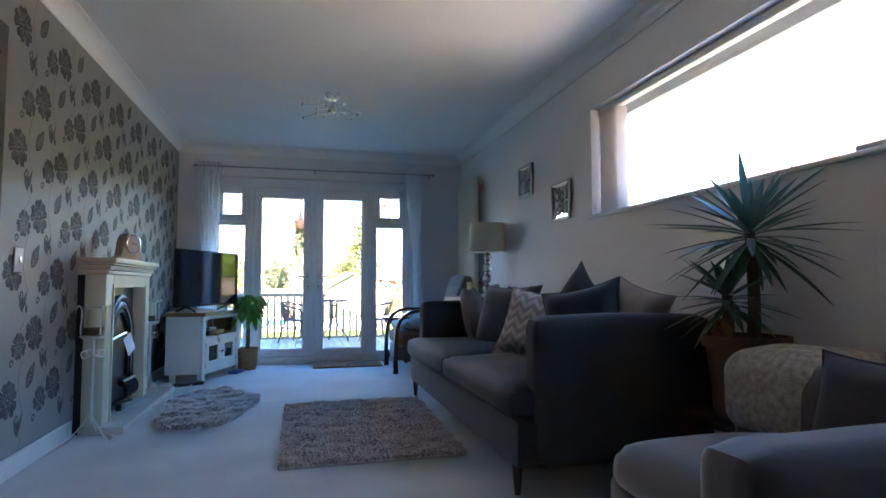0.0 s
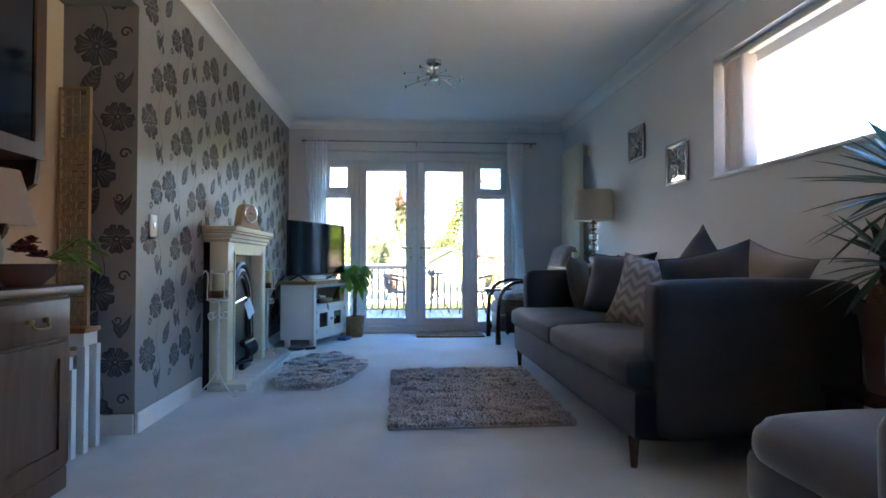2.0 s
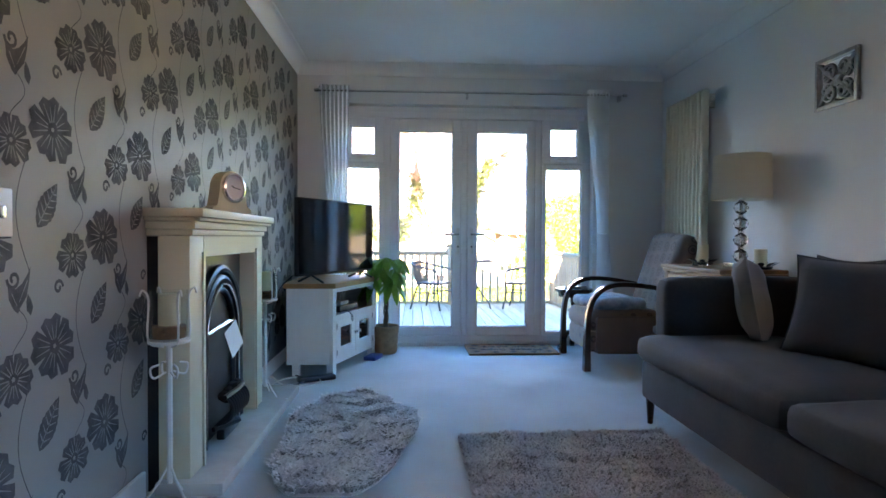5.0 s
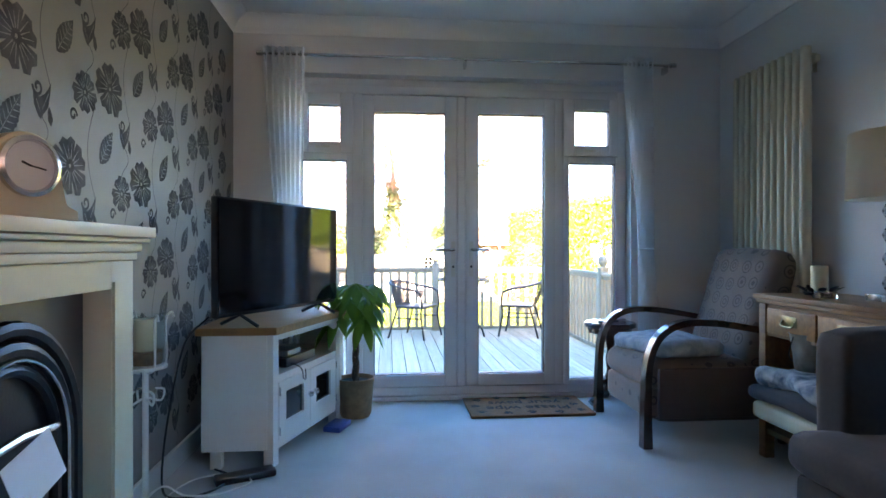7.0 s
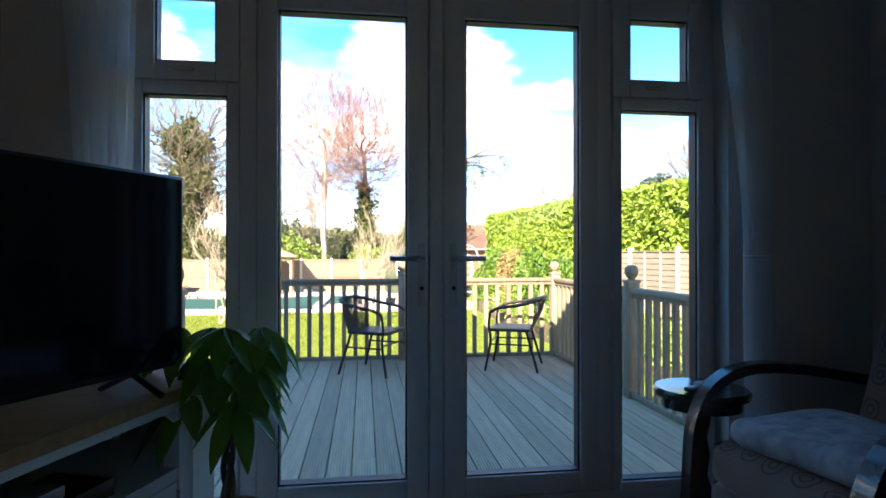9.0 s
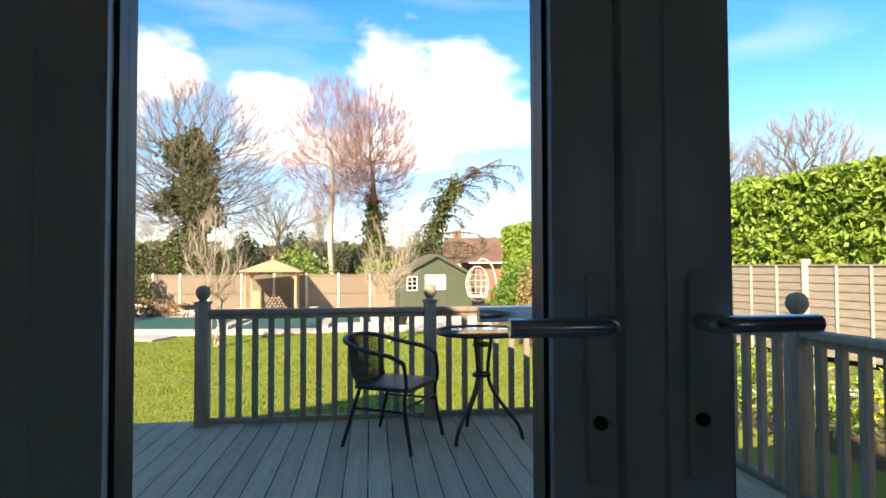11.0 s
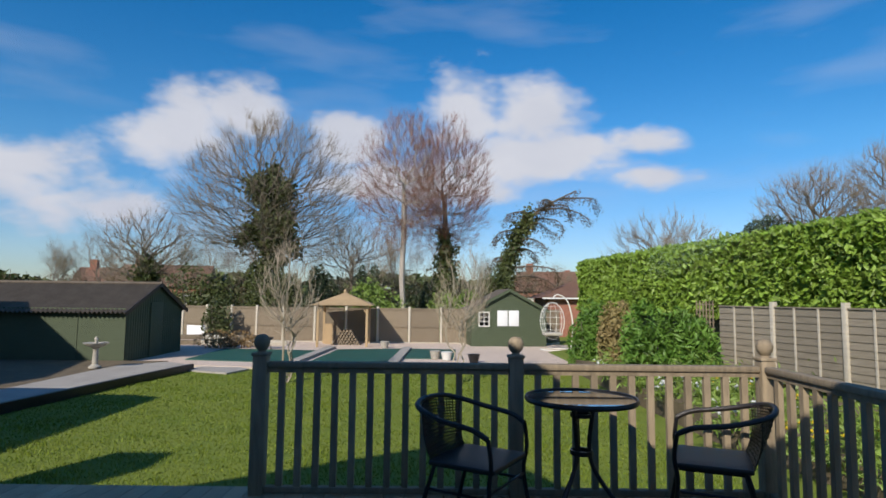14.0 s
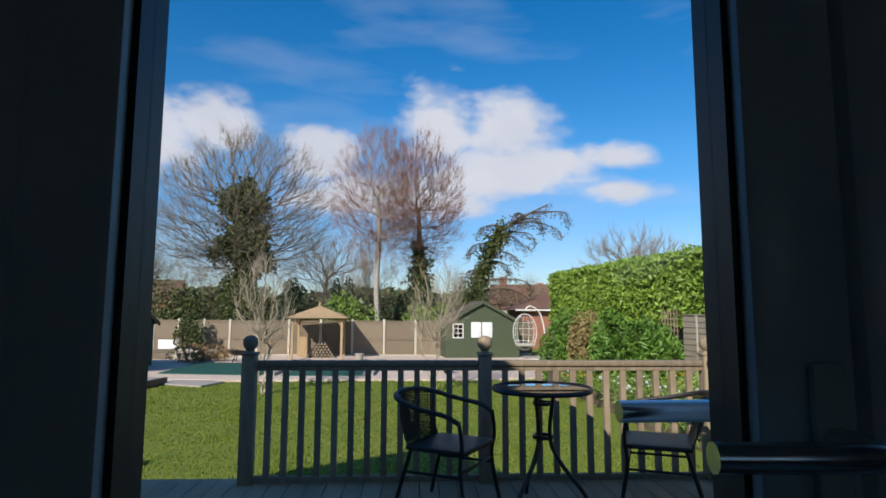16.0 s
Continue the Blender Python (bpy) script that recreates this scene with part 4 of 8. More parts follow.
RF0, RF1 = Vector((10.6, 2.0, 0)), Vector((8.05, 14.4, 0))   # right boundary
def right_fence():
    fn = tagged(new("side_fence"), label="greyed overlap timber panel fence with posts under a laurel hedge", category="fence")
    d = RF1 - RF0
    n = 7
    w = d.length / n
    a = math.degrees(math.atan2(d.y, d.x))
    first = None
    for i in range(n):
        p = RF0 + d * i / n
        m = pose(p.x, p.y, GZ + 0.35, 0, 0, a)
        if first is None:
            b = B()
            for k in range(11):
                z = 0.1 + k * 0.145
                vs = [b.verts.new(q) for q in ((0.05, 0.02, z), (w - 0.05, 0.02, z), (w - 0.05, 0.0, z + 0.165), (0.05, 0.0, z + 0.165), (0.05, 0.006, z), (w - 0.05, 0.006, z), (w - 0.05, -0.012, z + 0.165), (0.05, -0.012, z + 0.165))]
                for f in ((0, 1, 2, 3), (7, 6, 5, 4), (0, 4, 5, 1), (3, 2, 6, 7)):
                    b.faces.new([vs[q] for q in f])
            bmesh.ops.recalc_face_normals(b, faces=b.faces[:])
            box(b, 0.05, w - 0.05, -0.02, 0.035, 1.71, 1.74)
            first = [part("panel", b, "fencer", fn, smooth=False), part("post", box(B(), -0.05, 0.05, -0.06, 0.06, -0.1, 1.84, 0.006), "concrete", fn),
                     part("batten", box(B(), w / 3 - 0.02, w / 3 + 0.02, 0.022, 0.045, 0.05, 1.71), "concrete", fn, smooth=False),
                     part("batten", box(B(), w * 2 / 3 - 0.02, w * 2 / 3 + 0.02, 0.022, 0.045, 0.05, 1.71), "concrete", fn, smooth=False)]
            for o in first:
                o.matrix_basis = m
        else:
            for o in first:
                c = new(o.name.split(".")[0], o.data)
                c.parent = fn
                c.matrix_basis = m
    tr = thing("trellis", "weathered timber garden trellis at the end of the side fence", "trellis", (RF1.x - 0.05, RF1.y + 0.15, GZ + 0.35), a)
    for i in range(6):
        part("upright", box(B(), i * 0.13, i * 0.13 + 0.025, 0, 0.02, 0, 1.85), "rail", tr, smooth=False)
    for j in range(12):
        part("crosspiece", box(B(), 0, 0.68, -0.02, 0, 0.1 + j * 0.15, 0.125 + j * 0.15), "rail", tr, smooth=False)
right_fence()

def big_shed():
    s = thing("outbuilding", "long dark green timber outbuilding with a brown corrugated roof", "shed", (-8.95, 18.4, GZ), 1)
    Lx, Dy, E, R = 9.0, 4.1, 1.72, 2.6
    b = B()
    for k in range(9):
        z = k * 0.198
        box(b, -Lx, 0, -0.012 + 0.003 * (k % 2), 0.03, z, z + 0.194)
    box(b, -Lx, 0, 0.005, 0.06, 0, E)
    part("front_wall", b, "shedgreen", s, smooth=False)
    prof = [(0, 0), (Dy, 0), (Dy, E), (Dy / 2, R - 0.05), (0, E)]
    for x in (-Lx, 0.0):
        b = B()
        vs0, vs1 = [b.verts.new((x, y, z)) for y, z in prof], [b.verts.new((x - 0.05 if x == 0 else x + 0.05, y, z)) for y, z in prof]
        b.faces.new(vs0), b.faces.new(vs1[::-1])
        for i in range(5):
            b.faces.new((vs0[i], vs0[(i + 1) % 5], vs1[(i + 1) % 5], vs1[i]))
        bmesh.ops.recalc_face_normals(b, faces=b.faces[:])
        if x < 0:
            part("gable_wall", b, "shedgreen", s, smooth=False)
    for k in range(1, 27):
        y = k * Dy / 27
        box(b, 0.0, 0.012, y - 0.008, y + 0.008, 0, E + (R - E - 0.1) * (1 - abs(y - Dy / 2) / (Dy / 2)))
    bmesh.ops.recalc_face_normals(b, faces=b.faces[:])
    part("gable_wall", b, "shedgreen", s, smooth=False)
    part("back_wall", box(B(), -Lx, 0, Dy - 0.04, Dy, 0, E), "shedgreen", s, smooth=False)
    b = B()
    n = 64
    for sd in (0, 1):
        rows = []
        for i in range(n * 2 + 1):
            x = -Lx - 0.15 + (Lx + 0.3) * i / (n * 2)
            dz = 0.04 * math.cos(i * math.pi)
            y0, y1 = (-0.25, Dy / 2) if sd == 0 else (Dy + 0.25, Dy / 2)
            z0 = E - 0.08
            rows.append((b.verts.new((x, y0, z0 + dz)), b.verts.new((x, y1, R + dz))))
        for p, q in zip(rows, rows[1:]):
            b.faces.new((p[0], q[0], q[1], p[1]))
    part("corrugated_roof", b, "shedroof", s, smooth=False)
    part("ridge", tube(B(), [(-Lx - 0.15, Dy / 2, R + 0.02), (0.15, Dy / 2, R + 0.02)], 0.06, 8), "shedroof", s)
    part("door", box(B(), 0.012, 0.045, 1.55, 2.45, 0.05, 1.95, 0.005), "shedgreen", s)
    for y0 in (-0.25, Dy + 0.25):
        b = beam(B(), (0.12, y0, E - 0.12), (0.12, Dy / 2, R - 0.03), 0.03, 0.12)
        part("barge_board", b, "iron", s, smooth=False)
    part("post", box(B(), -1.55, -1.5, -0.03, -0.012, 0, E - 0.02), "shedgreen", s, smooth=False)
big_shed()

def small_shed():
    s = thing("garden_shed", "green timber garden shed with white shuttered doors and a felt roof", "shed", (2.45, 26.0, GZ), 6)
    Wd, Dp, E, R = 3.45, 2.6, 1.72, 2.6
    b = B()
    vs0, vs1 = [b.verts.new((x, 0, z)) for x, z in ((0, 0), (Wd, 0), (Wd, E), (Wd / 2, R), (0, E))], [b.verts.new((x, Dp, z)) for x, z in ((0, 0), (Wd, 0), (Wd, E), (Wd / 2, R), (0, E))]
    b.faces.new(vs0), b.faces.new(vs1[::-1])
    for i in (0, 1, 4):
        b.faces.new((vs0[i], vs1[i], vs1[(i + 1) % 5], vs0[(i + 1) % 5]))
    for k in range(20):
        z = 0.02 + k * 0.128
        hw = Wd / 2 if z < E else Wd / 2 * (R - z - 0.06) / (R - E)
        if hw > 0.1:
            box(b, Wd / 2 - hw, Wd / 2 + hw, -0.014, 0, z, z + 0.12)
    bmesh.ops.recalc_face_normals(b, faces=b.faces[:])
    part("boarded_body", b, "shedgreen", s, smooth=False)
    b = B()
    for sg in (-1, 1):
        x0 = Wd / 2 + sg * (Wd / 2 + 0.14)
        z0 = E - 0.08
        vs = [b.verts.new(p) for p in ((x0, -0.15, z0), (Wd / 2, -0.15, R + 0.02), (Wd / 2, Dp + 0.15, R + 0.02), (x0, Dp + 0.15, z0), (x0, -0.15, z0 + 0.05), (Wd / 2, -0.15, R + 0.07), (Wd / 2, Dp + 0.15, R + 0.07), (x0, Dp + 0.15, z0 + 0.05))]
        for f in ((0, 1, 2, 3), (7, 6, 5, 4), (0, 4, 5, 1), (2, 6, 7, 3), (3, 7, 4, 0)):
            b.faces.new([vs[q] for q in f])
    bmesh.ops.recalc_face_normals(b, faces=b.faces[:])
    part("roof", b, "felt", s, smooth=False)
    for sg in (-1, 1):
        part("barge_board", beam(B(), (Wd / 2 + sg * (Wd / 2 + 0.12), -0.17, E - 0.1), (Wd / 2, -0.17, R), 0.03, 0.12), "shedgreen", s, smooth=False)
    w = part("window", rect_frame(B(), 0.32, 0.82, 0.95, 1.62, 0.045, -0.05, -0.014, bev=0), "white", s, "white framed six pane window", smooth=False)
    b = box(B(), 0.555, 0.585, -0.045, -0.02, 0.99, 1.58)
    box(b, 0.36, 0.78, -0.045, -0.02, 1.17, 1.195), box(b, 0.36, 0.78, -0.045, -0.02, 1.37, 1.395)
    part("glazing_bar", b, "white", w, smooth=False)
    part("pane", box(B(), 0.36, 0.78, -0.02, -0.015, 0.99, 1.58), "tv", w, smooth=False)
    for x in (1.18, 1.70):
        part("shutter", box(B(), x, x + 0.47, -0.05, -0.014, 0.98, 1.68, 0.008), "paperw", s, "white painted closed shutter")
    part("door", rect_frame(B(), 1.15, 2.22, 0.06, 0.92, 0.03, -0.03, -0.014, bev=0), "shedgreen", s, smooth=False)
small_shed()

def gazebo():
    g = thing("gazebo", "small timber gazebo with four posts and a shingled pyramid roof", "gazebo", (-3.25, 26.0, GZ), 4)
    h = 1.05
    for x in (-h, h):
        for y in (-h, h):
            part("post", box(B(), x - 0.05, x + 0.05, y - 0.05, y + 0.05, 0, 1.88), "yellowwood", g, smooth=False)
            for dx, dy in ((-1, 0), (0, -1)):
                sx, sy = math.copysign(1, x), math.copysign(1, y)
                part("brace", beam(B(), (x, y, 1.5), (x + dx * sx * 0.3, y + dy * sy * 0.3, 1.86), 0.05, 0.05), "yellowwood", g, smooth=False)
    for s in (-1, 1):
        part("beam", box(B(), -h - 0.05, h + 0.05, s * h - 0.04, s * h + 0.04, 1.82, 1.92), "yellowwood", g, smooth=False)
        part("beam", box(B(), s * h - 0.04, s * h + 0.04, -h - 0.05, h + 0.05, 1.82, 1.92), "yellowwood", g, smooth=False)
    for k in range(9):
        r0 = 1.32 * (1 - k / 9)
        r1 = 1.32 * (1 - (k + 1.25) / 9)
        z0, z1 = 1.86 + 0.54 * k / 9, 1.9 + 0.54 * (k + 1) / 9
        b = B()
        lo, hi = [b.verts.new((sx * r0, sy * r0, z0)) for sx, sy in ((-1, -1), (1, -1), (1, 1), (-1, 1))], [b.verts.new((sx * max(r1, 0.02), sy * max(r1, 0.02), z1)) for sx, sy in ((-1, -1), (1, -1), (1, 1), (-1, 1))]
        for i in range(4):
            b.faces.new((lo[i], lo[(i + 1) % 4], hi[(i + 1) % 4], hi[i]))
        b.faces.new(lo[::-1]), b.faces.new(hi)
        part("shingle_course", b, "yellowwood", g, smooth=False)
    part("finial", lathe(B(), [(0.0, 2.42), (0.08, 2.42), (0.07, 2.5), (0.02, 2.56), (0.0, 2.58)], 8), "yellowwood", g)
    b = B()
    box(b, -h + 0.1, -h + 0.45, 0.5, 0.55, 0, 1.0)
    part("side_screen", b, "yellowwood", g, smooth=False)
    lg = thing("log_pile", "stack of split logs beneath the gazebo", "logs", (-3.2, 26.3, GZ))
    rnd = random.Random(4)
    b = B()
    for r in range(6):
        for c in range(9 - r):
            x, z = -0.6 + 0.15 * c + 0.07 * r, 0.08 + 0.12 * r
            tube(b, [(x, -0.2 - rnd.random() * 0.06, z), (x, 0.25, z)], 0.055 + rnd.random() * 0.015, 6)
    part("logs", b, "fence", lg, smooth=False)["kind"] = "stuff"
gazebo()

def brick_house():
    h = thing("brick_house", "red brick outhouse with a brown tiled hipped roof beyond the garden", "house", (7.3, 33.5, GZ))
    part("wall", box(B(), 0, 6.5, 0, 5, 0, 2.35), "brick", h, smooth=False)
    b = B()
    lo = [b.verts.new(p) for p in ((-0.4, -0.4, 2.3), (6.9, -0.4, 2.3), (6.9, 5.4, 2.3), (-0.4, 5.4, 2.3))]
    r0, r1 = b.verts.new((1.9, 2.5, 3.35)), b.verts.new((5, 2.5, 3.35))
    b.faces.new((lo[0], lo[1], r1, r0)), b.faces.new((lo[1], lo[2], r1)), b.faces.new((lo[2], lo[3], r0, r1)), b.faces.new((lo[3], lo[0], r0)), b.faces.new(lo[::-1])
    part("roof", b, "rooftile", h, smooth=False)
    part("gutter", box(B(), -0.42, 6.9, -0.46, -0.38, 2.24, 2.32), "white", h, smooth=False)
    for x, y, w, gname in ((-34, 62, 9, 1), (-44, 70, 10, 1), (10, 70, 9, 1), (18, 85, 12, 1)):
        f = thing("distant_house", "distant brick house with a brown pitched roof behind bare trees", "house", (x, y, GZ + 0.3), 10 if x < 0 else -15, "distant houses")
        part("wall", box(B(), 0, w, 0, 6, 0, 3.0), "brick", f, smooth=False)
        b = B()
        prof = [(-0.4, 2.9), (3, 5.4), (6.4, 2.9)]
        v0, v1 = [b.verts.new((-0.3, p, z)) for p, z in prof], [b.verts.new((w + 0.3, p, z)) for p, z in prof]
        b.faces.new(v0), b.faces.new(v1[::-1])
        for i in range(3):
            b.faces.new((v0[i], v0[(i + 1) % 3], v1[(i + 1) % 3], v1[i]))
        bmesh.ops.recalc_face_normals(b, faces=b.faces[:])
        part("roof", b, "rooftile", f, smooth=False)
        part("chimney", box(B(), 1.0, 1.8, 2.6, 3.4, 4.8, 6.4), "brick", f, smooth=False)
        for k in range(3):
            part("window", box(B(), 1 + k * w / 3, 2.2 + k * w / 3, -0.05, 0.0, 1.0, 2.1), "white", f, smooth=False)
brick_house()

# ---- trees, hedges, bushes ----
def add_leaf(verts, faces, c, size, rnd, up=0.2, aspect=0.45):
    n = Vector((rnd.gauss(0, 1), rnd.gauss(0, 1), rnd.gauss(0, 1) + up)).normalized()
    t = n.orthogonal().normalized()
    t.rotate(Matrix.Rotation(rnd.random() * 6.28, 3, n))
    s = n.cross(t)
    L, Wd = size * (0.7 + 0.6 * rnd.random()), size * aspect
    k = len(verts)
    verts += [c - t * L / 2, c + s * Wd / 2 - n * Wd * 0.12, c + t * L / 2, c - s * Wd / 2 - n * Wd * 0.12]
    faces.append((k, k + 1, k + 2, k + 3))

def leaf_mass(name, pts, size, mat, seed, parent=None, kind="", aspect=0.45):
    rnd = random.Random(seed)
    verts, faces = [], []
    for p in pts:
        add_leaf(verts, faces, Vector(p), size, rnd, aspect=aspect)
    me = bpy.data.meshes.new(name)
    me.from_pydata([tuple(v) for v in verts], [], faces)
    me.materials.append(M[mat])
    ob = new(name, me)
    ob.parent = parent
    return tagged(ob, kind=kind)

def grow(rnd, start, direction, length, radius, depth, spread, up, out, twigs, shrink=0.72, bend=0.18, kids=(2, 3)):
    """Branches as lists of points and radii; the last two orders go to twigs."""
    pts, rad = [start], [radius]
    d = direction.normalized()
    steps = 4 if depth > 1 else 3
    p = start
    for i in range(steps):
        d = (d + Vector((rnd.gauss(0, bend), rnd.gauss(0, bend), rnd.gauss(0, bend) + up))).normalized()
        p = p + d * length / steps
        pts.append(p)
        rad.append(radius * (1 - 0.4 * (i + 1) / steps))
    (out if depth > 1 else twigs).append((pts, rad))
    if depth <= 0:
        return
    n = rnd.randint(*kids)
    for k in range(n + 1):
        t = 1.0 if k < 2 else rnd.uniform(0.35, 0.9)
        q = pts[-1] if t == 1.0 else pts[max(1, int(t * steps))]
        side = Vector((rnd.gauss(0, 1), rnd.gauss(0, 1), rnd.gauss(0, 0.7))).normalized()
        side = (side - d * side.dot(d)).normalized()
        nd = (d + side * spread * rnd.uniform(0.6, 1.3)).normalized()
        grow(rnd, q, nd, length * shrink * rnd.uniform(0.8, 1.15), rad[-1] * 0.72, depth - 1, spread, up, out, twigs, shrink, bend, kids)

def bare_tree(x, y, height, seed, label, bark="bark", twig="twig", depth=6, spread=0.62, up=0.05, trunk=0.24, r=None, lean=(0, 0), ivy=0, ivy_h=0.6, kids=(2, 3), shrink=0.76, droop=0.0, name="tree", group="", stems=1, z=None, fine=8, width=None):
    rnd = random.Random(seed)
    z = GZ - 0.1 if z is None else z
    t = thing(name, label, "tree", (x, y, z), group=group)
    out, twigs = [], []
    r = r or height * 0.02
    for s in range(stems):
        d0 = Vector((lean[0] + (rnd.gauss(0, 0.18) if stems > 1 else 0), lean[1] + (rnd.gauss(0, 0.18) if stems > 1 else 0), 1))
        grow(rnd, Vector((0, 0, 0)), d0, height * trunk, r, depth, spread, up, out, twigs, shrink, 0.16, kids)
    f = height / max(p.z for pts, rad in twigs for p in pts)
    f = Vector((f, f, f))
    if width:
        ex = sorted(abs(p.x) for pts, rad in twigs for p in pts)
        ey = sorted(abs(p.y) for pts, rad in twigs for p in pts)
        f.x, f.y = width / 2 / ex[int(len(ex) * 0.95)], width / 2 / ey[int(len(ey) * 0.95)]
    out = [([p * f for p in pts], rad) for pts, rad in out]
    twigs = [([p * f for p in pts], rad) for pts, rad in twigs]
    b = B()
    for i, (pts, rad) in enumerate(out):
        tube(b, pts, rad, 7 if rad[0] > 0.08 else 5, cap=False)
    part("trunk", b, bark, t, "tapered bare trunk and limbs")
    verts, faces = [], []
    for pts, rad in twigs:
        tw = max(height * 0.001, rad[0] * 0.6)
        pl = [pts]
        for k in range(fine):
            q = pts[rnd.randint(1, len(pts) - 1)]
            dd = (pts[-1] - pts[0]).normalized() + Vector((rnd.gauss(0, 0.5), rnd.gauss(0, 0.5), rnd.gauss(0, 0.4) - droop))
            ll = (pts[-1] - pts[0]).length * rnd.uniform(0.5, 1.2)
            pl.append([q, q + dd * ll * 0.5, q + dd * ll + Vector((0, 0, -droop * ll * 0.5))])
        for j, line in enumerate(pl):
            w = tw if j == 0 else tw * 0.5
            a = rnd.random() * 3.14
            side = Vector((math.cos(a), math.sin(a), 0.25 * math.sin(a * 5))) * w
            k, m = len(verts), len(line)
            for i, q in enumerate(line):
                g = 1 - 0.75 * i / (m - 1)
                verts += [q + side * g, q - side * g]
            faces += [(k + 2 * i, k + 2 * i + 1, k + 2 * i + 3, k + 2 * i + 2) for i in range(m - 1)]
    me = bpy.data.meshes.new("twigs")
    me.from_pydata([tuple(v) for v in verts], [], faces)
    me.materials.append(M[twig])
    tw = new("twigs", me)
    tw.parent = t
    tagged(tw, "fine leafless twigs", kind="stuff")
    if ivy:
        ps = []
        cands = [(pts, rad) for pts, rad in out if pts[0].z < height * ivy_h and rad[0] > r * 0.16]
        for i in range(ivy):
            pts, rad = rnd.choice(cands)
            k = rnd.randint(0, len(pts) - 2)
            q = pts[k].lerp(pts[k + 1], rnd.random())
            if q.z > height * ivy_h * 1.1:
                continue
            s = 0.16 + height * 0.028 * rnd.random()
            ps.append(q + Vector((rnd.gauss(0, s), rnd.gauss(0, s), rnd.gauss(0, s * 1.2))))
        o = leaf_mass("ivy", ps, 0.24, "ivy", seed + 1, t, "stuff", 0.8)
        tagged(o, "dense dark ivy round the trunk")
    return t


